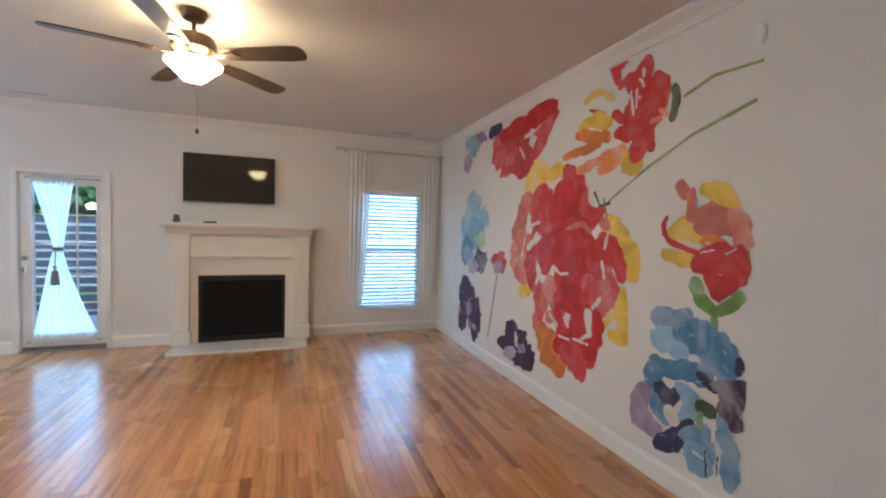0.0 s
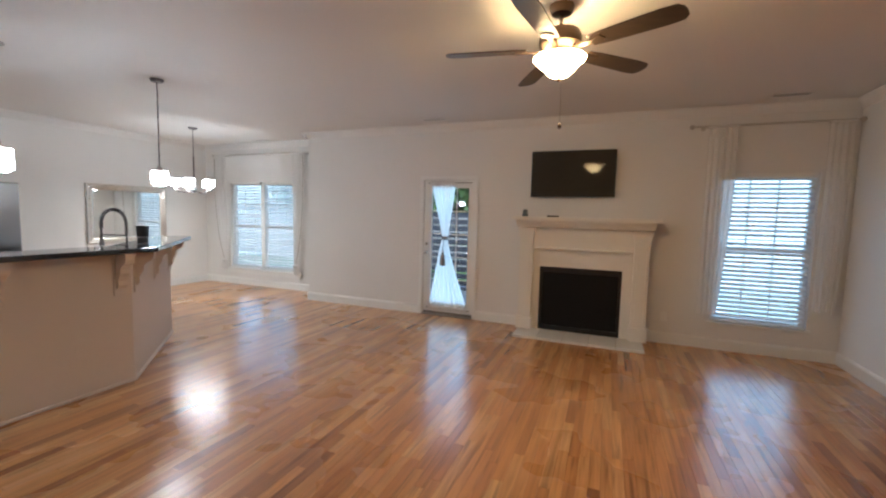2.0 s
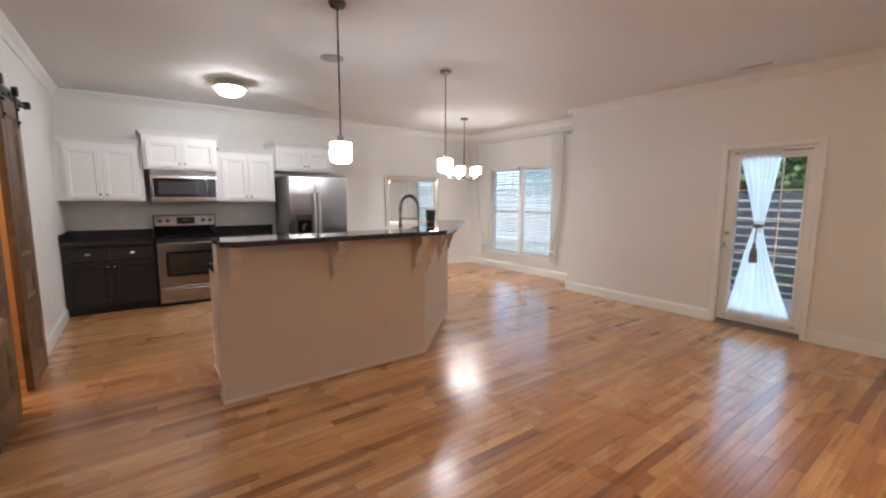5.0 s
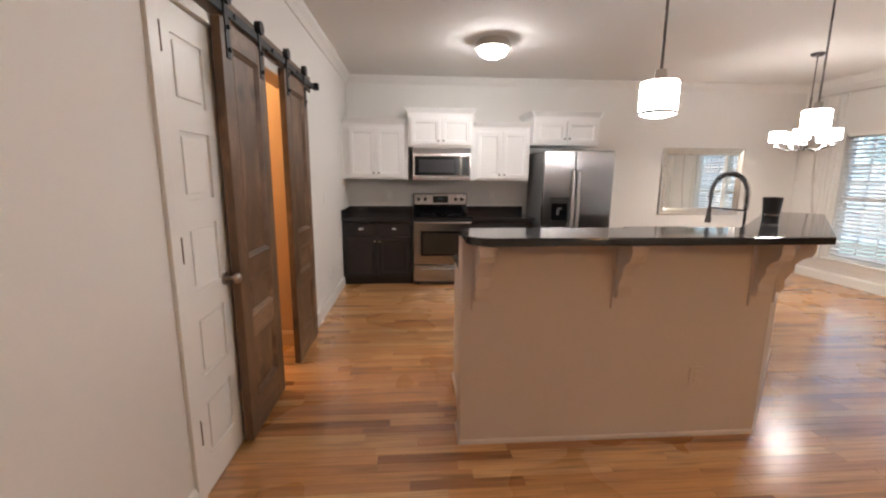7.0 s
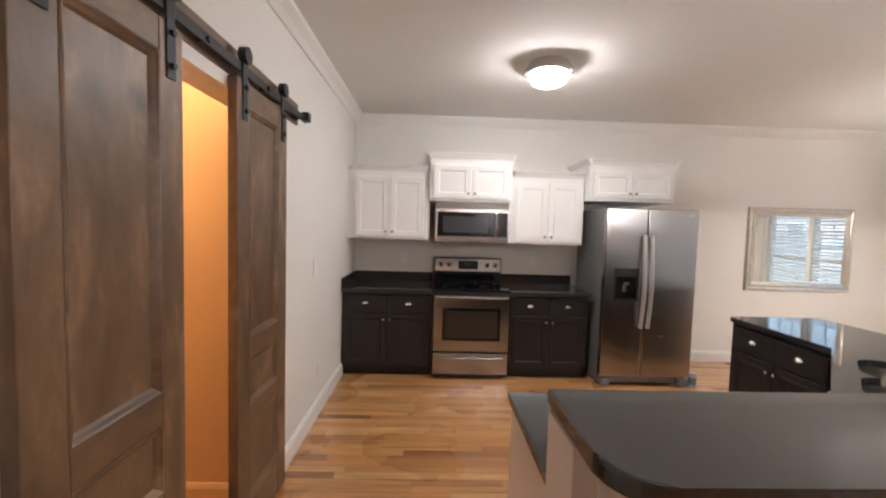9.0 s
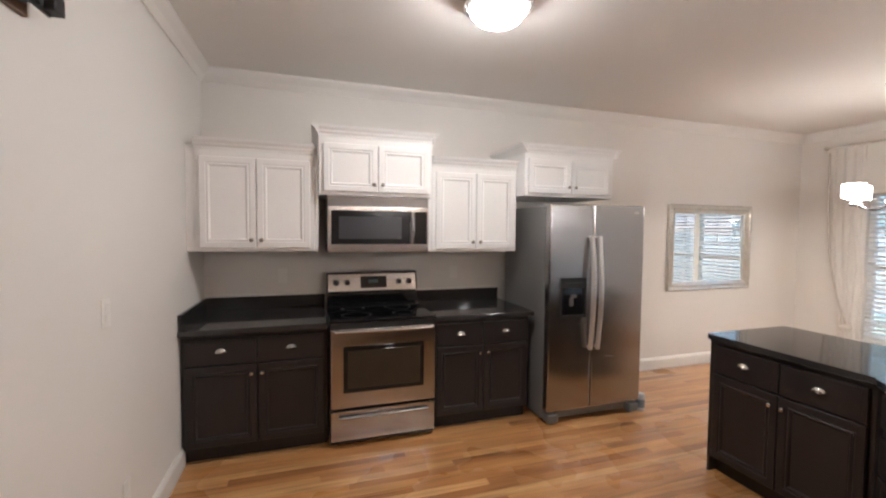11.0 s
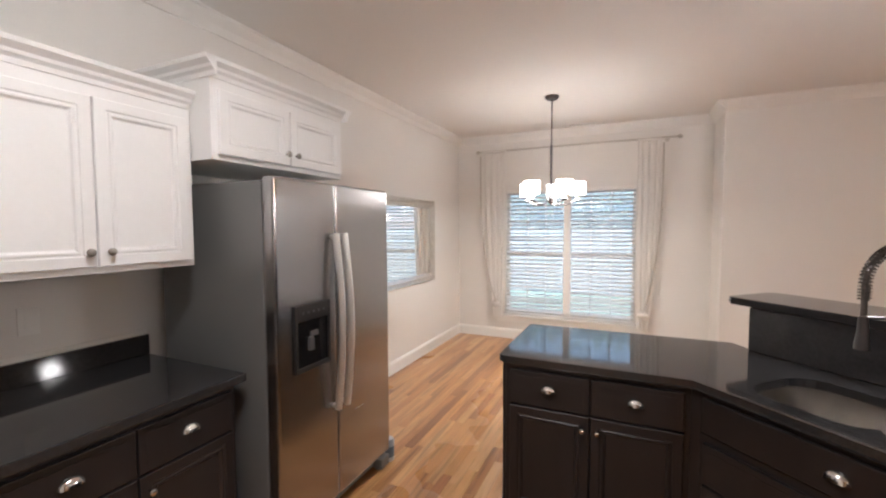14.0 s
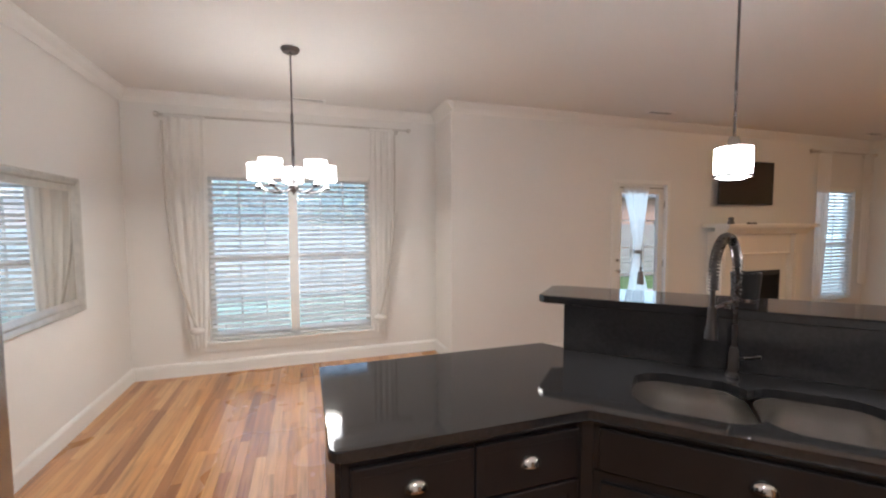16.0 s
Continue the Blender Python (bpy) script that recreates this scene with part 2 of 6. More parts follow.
MESH_GLASS = material("microwave_glass", (0.012, 0.012, 0.013), 0.2, vary=0.1, scale=8, spec=0.25)
SCREEN_MESH = material("black_screen_mesh", (0.01, 0.01, 0.011), 0.6, vary=0.2, scale=30, spec=0.15)
BLACK_PLASTIC = material("black_plastic", (0.012, 0.012, 0.013), 0.4, vary=0.15, scale=20)
IRON = material("flat_black_iron", (0.035, 0.036, 0.038), 0.5, 0.6, vary=0.2, scale=12, bump=0.1)
BARN = stained("walnut_stained_alder", (3.2, 3.2, 1.1))
BARN_RAILS = stained("walnut_stained_alder_cross", (1.1, 3.2, 3.2))
FAN_WOOD = material("dark_walnut_blade", (0.07, 0.045, 0.03), 0.4, vary=0.3, scale=6, bump=0.05, stretch=(1, 6, 6))
FIREBOX = material("sooty_firebrick", (0.012, 0.012, 0.012), 0.85, vary=0.4, scale=6, bump=0.3)
MARBLE = material("white_hearth_tile", (0.74, 0.72, 0.68), 0.25, vary=0.06, scale=5, bump=0.02)
TAN = material("tan_hall_paint", (0.62, 0.39, 0.2), 0.6, vary=0.04, scale=1.5, bump=0.1, bump_scale=160)
SILVER = material("silver_leaf_frame", (0.62, 0.58, 0.52), 0.3, 0.85, vary=0.15, scale=14, bump=0.1)
MIRROR = material("mirror_glass", (0.86, 0.88, 0.87), 0.015, 1.0, vary=0.01, scale=2, fine=0.0)
SLAT = cloth("white_blind_slat", (0.82, 0.83, 0.84), 0.1)
SHEER = cloth("white_sheer_curtain", (0.92, 0.92, 0.91), 0.7)
SHADE_CLOTH = cloth("ivory_curtain", (0.9, 0.88, 0.85), 0.45)
CORD = material("grey_braid", (0.22, 0.19, 0.17), 0.8, vary=0.2, scale=60)
BRAID = material("pale_grey_braid", (0.58, 0.55, 0.51), 0.8, vary=0.2, scale=60)
GLASS = clear_glass("window_glass")
WARM = glow("warm_frosted_bowl", (1.0, 0.61, 0.25), WARM_GLOW)
COOL = glow("white_frosted_shade", (1.0, 0.94, 0.87), COOL_GLOW)
DOME = glow("white_frosted_dome", (1.0, 0.94, 0.87), COOL_GLOW)
NOOK = glow("white_chandelier_shade", (1.0, 0.94, 0.87), NOOK_GLOW)
# added fill glow: lights the nook floor from below the shades
NOOK_FILL = glow("chandelier_floor_fill", (1.0, 0.9, 0.76), NOOK_GLOW * 10.5)
CONCRETE = material("patio_concrete", (0.4, 0.39, 0.37), 0.8, vary=0.12, scale=2, bump=0.2)
GRASS = material("lawn_grass", (0.07, 0.13, 0.035), 0.9, vary=0.35, scale=5, bump=0.6, bump_scale=50)
FENCE = material("slate_stained_fence", (0.06, 0.068, 0.085), 0.7, vary=0.2, scale=5, bump=0.2)
BRICK = material("pale_brick_house", (0.34, 0.23, 0.19), 0.85, vary=0.2, scale=6, bump=0.3)
ROOF = material("grey_shingle_roof", (0.17, 0.17, 0.18), 0.9, vary=0.2, scale=10, bump=0.4)
GREY_BOARD = material("weathered_grey_board", (0.26, 0.26, 0.255), 0.8, vary=0.2, scale=4, bump=0.2)
SIDING = material("white_siding", (0.7, 0.71, 0.72), 0.6, vary=0.05, scale=3)
for m_ in (STEEL, DARK_STEEL):
    bsdf_, tan_ = m_.node_tree.nodes["Principled BSDF"], m_.node_tree.nodes.new("ShaderNodeTangent")
    tan_.direction_type, tan_.axis = "RADIAL", "Z"
    m_.node_tree.links.new(tan_.outputs[0], bsdf_.inputs["Tangent"])
    bsdf_.inputs["Anisotropic"].default_value = 0.75
OAK, OAK_FAR = oak("oak_strip", False), oak("oak_strip_field", True)


# ---- mesh tools ----
def cube(bm, lo, hi, bevel=0.0, m=None):
    v = [bm.verts.new((x, y, z)) for x in (lo[0], hi[0]) for y in (lo[1], hi[1]) for z in (lo[2], hi[2])]
    f = [bm.faces.new([v[i] for i in q]) for q in ((0, 1, 3, 2), (4, 6, 7, 5), (0, 4, 5, 1), (2, 3, 7, 6), (0, 2, 6, 4), (1, 5, 7, 3))]
    if bevel:
        r = bmesh.ops.bevel(bm, geom=list({e for q in f for e in q.edges}), offset=bevel, segments=2, profile=0.6, affect="EDGES")
        v = list({w for q in r["faces"] for w in q.verts} | {w for w in v if w.is_valid})
    if m is not None:
        bmesh.ops.transform(bm, matrix=m, verts=[w for w in v if w.is_valid])
    return bm


def rod(bm, p, q, r, seg=16, r2=None):
    d = Vector(q) - Vector(p)
    m = Matrix.Translation((Vector(p) + Vector(q)) / 2) @ d.to_track_quat("Z", "Y").to_matrix().to_4x4()
    bmesh.ops.create_cone(bm, cap_ends=True, segments=seg, radius1=r, radius2=r if r2 is None else r2, depth=d.length, matrix=m)
    return bm


def ball(bm, c, r, scale=(1, 1, 1), u=16, v=10):
    bmesh.ops.create_uvsphere(bm, u_segments=u, v_segments=v, radius=r, matrix=Matrix.Translation(c) @ Matrix.Diagonal((*scale, 1)))
    return bm


def lathe(bm, profile, c=(0, 0, 0), seg=32):
    rings = []
    for r, z in profile:
        rings.append([bm.verts.new((c[0] + max(r, 0.0005) * math.cos(2 * math.pi * i / seg), c[1] + max(r, 0.0005) * math.sin(2 * math.pi * i / seg), c[2] + z)) for i in range(seg)])
    for a, b in zip(rings, rings[1:]):
        for i in range(seg):
            bm.faces.new((a[i], a[(i + 1) % seg], b[(i + 1) % seg], b[i]))
    return bm


def prism(bm, pts, z0, z1, bevel=0.0):
    """An upright block over a plan outline."""
    lo, hi = [bm.verts.new((*p, z0)) for p in pts], [bm.verts.new((*p, z1)) for p in pts]
    top, bot = bm.faces.new(hi), bm.faces.new(lo[::-1])
    for i in range(len(pts)):
        k = (i + 1) % len(pts)
        bm.faces.new((lo[i], lo[k], hi[k], hi[i]))
    if bevel:
        bmesh.ops.bevel(bm, geom=list(top.edges) + list(bot.edges), offset=bevel, segments=2, profile=0.6, affect="EDGES")
    return bm


def extrude(bm, profile, p, q, out):
    """A moulding: profile points (out from the wall, up) swept from p to q; out is the plan direction off the wall."""
    a = [bm.verts.new((p[0] + out[0] * u, p[1] + out[1] * u, p[2] + v)) for u, v in profile]
    b = [bm.verts.new((q[0] + out[0] * u, q[1] + out[1] * u, q[2] + v)) for u, v in profile]
    bm.faces.new(a), bm.faces.new(b[::-1])
    for i in range(len(a)):
        k = (i + 1) % len(a)
        bm.faces.new((a[i], b[i], b[k], a[k]))
    return bm


def tube(bm, pts, r, seg=10):
    """A round bar along a chain of points."""
    pts = [Vector(p) for p in pts]
    rings = []
    for i, p in enumerate(pts):
        d = (pts[min(i + 1, len(pts) - 1)] - pts[max(i - 1, 0)]).normalized()
        side = d.cross(Vector((0.31, 0.57, 0.76))).normalized()
        up = d.cross(side)
        rings.append([bm.verts.new(p + r * (math.cos(2 * math.pi * k / seg) * side + math.sin(2 * math.pi * k / seg) * up)) for k in range(seg)])
    for a, b in zip(rings, rings[1:]):
        for k in range(seg):
            bm.faces.new((a[k], a[(k + 1) % seg], b[(k + 1) % seg], b[k]))
    bm.faces.new(rings[0][::-1]), bm.faces.new(rings[-1])
    return bm


def mesh_of(name, bm, mat, smooth=False):
    bmesh.ops.recalc_face_normals(bm, faces=bm.faces)
    me = bpy.data.meshes.new(name)
    bm.to_mesh(me)
    bm.free()
    me.materials.append(mat)
    if smooth:
        me.shade_smooth()
        me.set_sharp_from_angle(angle=radians(35))
    return me


def part(name, bm, mat, parent, label="", smooth=False):
    """One mesh under a thing or under a part."""
    ob = new(name, mesh_of(name, bm, mat, smooth))
    ob.parent = parent
    if parent.parent is None:
        ob.matrix_parent_inverse = parent.matrix_basis.inverted()
    return tagged(ob, label)


def thing(name, label, category, base=(0, 0, 0), group="", kind=""):
    ob = new(name)
    ob.empty_display_size = 0.1
    ob.matrix_basis = Matrix.Translation(base)
    return tagged(ob, label, category, group, kind)


def setting(name, bm, mat, label="", smooth=False, category=""):
    return tagged(new(name, mesh_of(name, bm, mat, smooth)), label, category, kind="structure")


def bm_():
    return bmesh.new()


def wall_x(bm, y0, y1, x0, x1, holes):
    """A wall along x between the planes y0 and y1, in one piece, with openings (xa, xb, za, zb) through it."""
    xs = sorted({x0, x1, *[v for h in holes for v in h[:2]]})
    zs = sorted({0.0, H, *[v for h in holes for v in h[2:]]})
    verts = {}

    def at(x, y, z):
        if (x, y, z) not in verts:
            verts[x, y, z] = bm.verts.new((x, y, z))
        return verts[x, y, z]

    def solid(i, k):
        if not (0 <= i < len(xs) - 1 and 0 <= k < len(zs) - 1):
            return False
        cx_, cz_ = (xs[i] + xs[i + 1]) / 2, (zs[k] + zs[k + 1]) / 2
        return not any(h[0] < cx_ < h[1] and h[2] < cz_ < h[3] for h in holes)

    for i in range(len(xs) - 1):
        for k in range(len(zs) - 1):
            if not solid(i, k):
                continue
            xa, xb, za, zb = xs[i], xs[i + 1], zs[k], zs[k + 1]
            for y in (y0, y1):
                bm.faces.new((at(xa, y, za), at(xb, y, za), at(xb, y, zb), at(xa, y, zb)))
            for di, dk, p, q in ((-1, 0, (xa, za), (xa, zb)), (1, 0, (xb, za), (xb, zb)), (0, -1, (xa, za), (xb, za)), (0, 1, (xa, zb), (xb, zb))):
                if not solid(i + di, k + dk):
                    bm.faces.new((at(p[0], y0, p[1]), at(q[0], y0, q[1]), at(q[0], y1, q[1]), at(p[0], y1, p[1])))
    return bm


# ---- shell ----
W1 = (0.68, 1.59, 0.33, 2.04)
FD = (-3.03, -2.235, 0.0, 2.0)
NW = (-7.56, -5.92, 0.33, 2.04)
PANTRY = (-4.33, -3.865, 0.0, 2.105)
BARN_GAP = (-5.75, -4.4, 0.0, 2.1)
setting("wall_north", wall_x(bm_(), LY, LY + 0.16, JX - 0.0, MX + 0.15, [W1, FD]), WALL, "warm white painted wall with garden door and window")
setting("wall_nook", wall_x(bm_(), NY, NY + 0.16, KX - 0.15, JX + 0.16, [NW]), WALL, "warm white painted wall of the dining nook")
setting("wall_nook_return", cube(bm_(), (JX, LY + 0.16, 0), (JX + 0.16, NY, H)), WALL, "short painted return wall beside the dining nook")
setting("wall_west", cube(bm_(), (KX - 0.15, BY - 0.15, 0), (KX, NY, H)), WALL, "warm white painted kitchen wall")
setting("wall_south", wall_x(bm_(), BY - 0.13, BY, KX, FOYER, [PANTRY, BARN_GAP]), WALL, "warm white painted wall with pantry door and barn doors")
setting("wall_east", cube(bm_(), (MX, -3.2, 0), (MX + 0.15, LY, H)), WALL, "warm white painted wall that carries the flower mural")
setting("wall_foyer_west", cube(bm_(), (FOYER - 0.15, -3.2, 0), (FOYER, BY - 0.13, H)), WALL, "plain painted entry wall")
setting("wall_foyer_south", cube(bm_(), (FOYER - 0.15, -3.35, 0), (MX + 0.15, -3.2, H)), WALL, "plain painted entry wall")
setting("wall_hall_south", cube(bm_(), (-6.4, -1.75, 0), (FOYER - 0.15, -1.6, H)), TAN, "tan painted wall of the back hall")
setting("wall_hall_west", cube(cube(bm_(), (-5.8, -1.6, 0), (-5.62, BY - 0.132, H)), (-5.748, BY - 0.131, 0), (-5.62, BY - 0.002, 2.098)), TAN, "tan painted wall of the back hall")
setting("wall_hall_east", cube(bm_(), (-4.36, -1.6, 0), (-4.3, BY - 0.13, H)), TAN, "tan painted wall of the back hall")
setting("ceiling", cube(bm_(), (KX - 0.15, -3.35, H), (MX + 0.15, NY + 0.16, H + 0.12)), CEIL, "flat white painted ceiling")
setting("subfloor", cube(bm_(), (KX - 0.15, -3.35, -0.2), (MX + 0.15, NY + 0.16, -0.012)), BLACK_WOOD, "dark subfloor under the oak strips")

CROWN = [(0, -0.1), (0.012, -0.1), (0.02, -0.085), (0.035, -0.06), (0.06, -0.035), (0.075, -0.018), (0.078, 0), (0, 0)]
BASE = [(0, 0), (0.018, 0), (0.018, 0.105), (0.012, 0.12), (0.006, 0.13), (0, 0.132)]


def mould(name, profile, p, q, out, z, label):
    # hall baseboards are white; tan puts the warm lamplight into their colour
    setting(name, extrude(bm_(), profile, (*p, z), (*q, z), out), CROWN_PAINT if profile is CROWN else TAN if "hall" in name else TRIM, label)


for n_, p_, q_, o_ in (("north", (JX, LY), (MX, LY), (0, -1)), ("east", (MX, -3.2), (MX, LY), (-1, 0)), ("nook", (KX, NY), (JX, NY), (0, -1)),
                       ("return", (JX, LY - 0.078), (JX, NY), (-1, 0)), ("west", (KX, BY), (KX, NY), (1, 0)), ("south", (KX, BY), (FOYER, BY), (0, 1))):
    mould("crown_" + n_, CROWN, p_, q_, o_, H, "white crown moulding under the ceiling")
for n_, p_, q_, o_ in (("north_a", (JX - 0.018, LY), (-3.09, LY), (0, -1)), ("north_b", (-2.18, LY), (-1.5, LY), (0, -1)), ("north_c", (0.0, LY), (MX, LY), (0, -1)),
                       ("east", (MX, -3.2), (MX, LY), (-1, 0)), ("nook", (KX, NY), (JX, NY), (0, -1)), ("return", (JX, LY), (JX, NY), (-1, 0)),
                       ("west", (KX, 3.3), (KX, NY), (1, 0)), ("south_a", (-7.6, BY), (-5.76, BY), (0, 1)), ("south_b", (-3.8, BY), (FOYER, BY), (0, 1)),
                       ("hall", (-5.62, -1.6), (-5.62, BY - 0.002), (1, 0)), ("hall_back", (-6.4, -1.6), (FOYER - 0.15, -1.6), (0, 1))):
    mould("baseboard_" + n_, BASE, p_, q_, o_, 0, "white painted baseboard along the floor")


# ---- windows, blinds, curtains ----
def window(name, x0, x1, y, z0, z1, bays, label):
    w = thing(name, label, "window", ((x0 + x1) / 2, y, z0), kind="structure")
    fr = 0.05
    f = bm_()
    cube(f, (x0, y + 0.06, z0), (x0 + fr, y + 0.13, z1)), cube(f, (x1 - fr, y + 0.06, z0), (x1, y + 0.13, z1))
    cube(f, (x0 + fr, y + 0.06, z0), (x1 - fr, y + 0.13, z0 + fr)), cube(f, (x0 + fr, y + 0.06, z1 - fr), (x1 - fr, y + 0.13, z1))
    part("window_frame", f, TRIM, w)
    bw = (x1 - x0) / bays
    for b in range(bays):
        a0, a1 = x0 + b * bw + (fr if b == 0 else 0.045), x0 + (b + 1) * bw - (fr if b == bays - 1 else 0.045)
        if b:
            part("mullion", cube(bm_(), (x0 + b * bw - 0.045, y + 0.02, z0 + fr), (x0 + b * bw + 0.045, y + 0.13, z1 - fr), 0.004), TRIM, w)
        zm = (z0 + z1) / 2
        part("meeting_rail", cube(bm_(), (a0, y + 0.07, zm - 0.025), (a1, y + 0.115, zm + 0.025), 0.004), TRIM, w)
        for za, zb in ((z0 + fr, zm - 0.025), (zm + 0.025, z1 - fr)):
            pane = part("pane", cube(bm_(), (a0, y + 0.09, za), (a1, y + 0.096, zb)), GLASS, w)
            pane.visible_shadow = False
            g = bm_()
            for k in (1, 2):
                xx = a0 + (a1 - a0) * k / 3
                cube(g, (xx - 0.008, y + 0.098, za), (xx + 0.008, y + 0.108, zb))
            for k in (1,):
                zz = za + (zb - za) * k / 2
                cube(g, (a0, y + 0.0985, zz - 0.008), (a1, y + 0.1075, zz + 0.008))
            part("muntin_grid", g, TRIM, w)
    return w


def stool(x0, x1, y, z, w):
    part("window_sill", cube(bm_(), (x0 - 0.13, y - 0.045, z - 0.03), (x1 + 0.13, y + 0.06, z), 0.006), TRIM, w)
    part("window_apron", cube(bm_(), (x0 - 0.1, y - 0.018, z - 0.105), (x1 + 0.1, y, z - 0.03), 0.004), TRIM, w)


w1 = window("window_1", W1[0], W1[1], LY, W1[2], W1[3], 1, "white double-hung window behind white blinds")
part("window_sill", cube(bm_(), (W1[0] - 0.03, LY - 0.03, W1[2] - 0.025), (W1[1] + 0.03, LY + 0.06, W1[2]), 0.005), TRIM, w1)
w2 = window("window_2", NW[0], NW[1], NY, NW[2], NW[3], 2, "white twin double-hung window of the dining nook")
stool(NW[0], NW[1], NY, NW[2], w2)


def blind(x0, x1, y, z0, z1, tilt, label):
    b = thing("window_blind", label, "blind", ((x0 + x1) / 2, y, z1))
    part("headrail", cube(bm_(), (x0, y - 0.028, z1 - 0.045), (x1, y + 0.028, z1), 0.004), TRIM, b)
    step = 0.052
    n = int((z1 - z0 - 0.09) / step)
    s = bm_()
    cube(s, (x0 + 0.004, -0.027, -0.0014), (x1 - 0.004, 0.027, 0.0014))
    me = mesh_of("slat", s, SLAT)
    for i in range(n):
        z = z1 - 0.065 - i * step
        o = new("slat", me)
        o.parent = b
        o.matrix_parent_inverse = b.matrix_basis.inverted()
        o.matrix_basis = pose(0, y, z, tilt + random.uniform(-2.5, 2.5) - (18 if random.random() < 0.05 else 0), random.uniform(-0.04, 0.04), 0)
    part("bottom_rail", cube(bm_(), (x0, y - 0.024, z0 + 0.004), (x1, y + 0.024, z0 + 0.024), 0.004), TRIM, b)
    for k in (0.18, 0.82):
        xx = x0 + (x1 - x0) * k
        part("ladder_cord", rod(bm_(), (xx, y - 0.027, z0 + 0.02), (xx, y - 0.027, z1 - 0.04), 0.0015, 6), TRIM, b)
    return b


blind(W1[0] + 0.012, W1[1] - 0.012, LY + 0.032, W1[2], W1[3], 31, "white two-inch blind lowered over the living room window")
XM = (NW[0] + NW[1]) / 2
blind(NW[0] + 0.012, XM - 0.05, NY + 0.03, NW[2], NW[3], 31, "white two-inch blind lowered over the nook window")
blind(XM + 0.05, NW[1] - 0.012, NY + 0.03, NW[2], NW[3], 31, "white two-inch blind lowered over the nook window")


def curtain_rod(x0, x1, y, z, label):
    r = thing("curtain_rod", label, "curtain rod", ((x0 + x1) / 2, y, z))
    part("pole", rod(bm_(), (x0, y, z), (x1, y, z), 0.011), ROD, r, smooth=True)
    for x, d in ((x0, -1), (x1, 1)):
        part("finial", ball(bm_(), (x + d * 0.025, y, z), 0.026), ROD, r, smooth=True)
        part("bracket", rod(rod(bm_(), (x - d * 0.1, y, z - 0.012), (x - d * 0.1, y + 0.085, z - 0.012), 0.007), (x - d * 0.1, y + 0.08, z - 0.012), (x - d * 0.1, y + 0.086, z - 0.012), 0.025), ROD, r)
    return r


def curtain(xa, xb, ya, xc, xd, z0, z1, folds, mat, label, depth=0.022):
    """A pleated panel: from xa..xb on the rod to xc..xd at its foot."""
    c = thing("curtain", label, "curtain", ((xa + xb) / 2, ya, z0))
    bm, nu, nv = bm_(), folds * 8, 30
    grid = []
    for j in range(nv + 1):
        t = j / nv
        e = t ** 2.2
        lo, hi = xa + (xc - xa) * e, xb + (xd - xb) * e
        row = []
        for i in range(nu + 1):
            u = i / nu
            ph = 2 * math.pi * folds * u
            row.append(bm.verts.new((lo + (hi - lo) * u + 0.006 * math.sin(ph * 2 + 3 * t), ya + depth * math.sin(ph + 0.6 * math.sin(3 * t + u * 5)) * (0.7 + 0.5 * t), z1 + (z0 - z1) * t + 0.012 * math.sin(ph * 0.5) * t)))
        grid.append(row)
    for a, b in zip(grid, grid[1:]):
        for i in range(nu):
            bm.faces.new((a[i], a[i + 1], b[i + 1], b[i]))
    part("cloth", bm, mat, c, smooth=True)
    h = bm_()
    cube(h, (xa, ya - 0.026, z1 - 0.004), (xb, ya + 0.026, z1 + 0.02), 0.004)
    part("heading", h, mat, c)
    return c


curtain_rod(0.38, 1.83, LY - 0.085, 2.56, "thin pewter curtain rod above the living room window")
curtain(0.52, 0.81, LY - 0.085, 0.54, 0.72, 0.42, 2.54, 5, SHADE_CLOTH, "white sheer curtain drawn beside the living room window", 0.012)
curtain(1.59, 1.81, LY - 0.085, 1.6, 1.78, 0.55, 2.54, 4, SHADE_CLOTH, "white sheer curtain gathered beside the living room window", 0.01)
curtain_rod(-7.9, -5.52, NY - 0.085, 2.56, "thin pewter curtain rod above the nook window")
for xa, xb, xc, xd, xo in ((-7.86, -7.52, -7.72, -7.58, -7.88), (-5.93, -5.68, -5.9, -5.78, -5.66)):
    c_ = curtain(xa, xb, NY - 0.085, xc, xd, 0.3, 2.54, 4, SHADE_CLOTH, "ivory curtain swept back beside the nook window", 0.012)
    foot = (xc + xd) / 2
    pts_ = [(xo + (foot - xo) * (k / 14) ** 3.2, NY - 0.1, 2.5 - 2.0 * k / 14) for k in range(15)]
    part("edge_braid", tube(bm_(), pts_, 0.011), BRAID, c_, "grey braided edge cord", True)
    part("tie_knot", ball(bm_(), (foot, NY - 0.1, 0.47), 0.05, (1.3, 0.9, 0.8)), SHADE_CLOTH, c_, smooth=True)

# ---- garden door ----
gd = thing("door_1", "white glazed garden door with a knotted sheer curtain", "door", (-2.63, LY, 0), kind="structure")
cs = bm_()
cube(cs, (-3.085, LY - 0.02, 0), (FD[0], LY, FD[3] + 0.05), 0.004), cube(cs, (FD[1], LY - 0.02, 0), (-2.185, LY, FD[3] + 0.05), 0.004)
cube(cs, (FD[0], LY - 0.02, FD[3]), (FD[1], LY, FD[3] + 0.05), 0.004)
part("casing", cs, TRIM, gd)
GX0, GX1, GZ0, GZ1 = -2.915, -2.335, 0.2, 1.885
DY0, DY1 = LY + 0.03, LY + 0.075
sl = bm_()
cube(sl, (FD[0] + 0.004, DY0, 0.02), (GX0, DY1, FD[3] - 0.004)), cube(sl, (GX1, DY0, 0.02), (FD[1] - 0.004, DY1, FD[3] - 0.004))
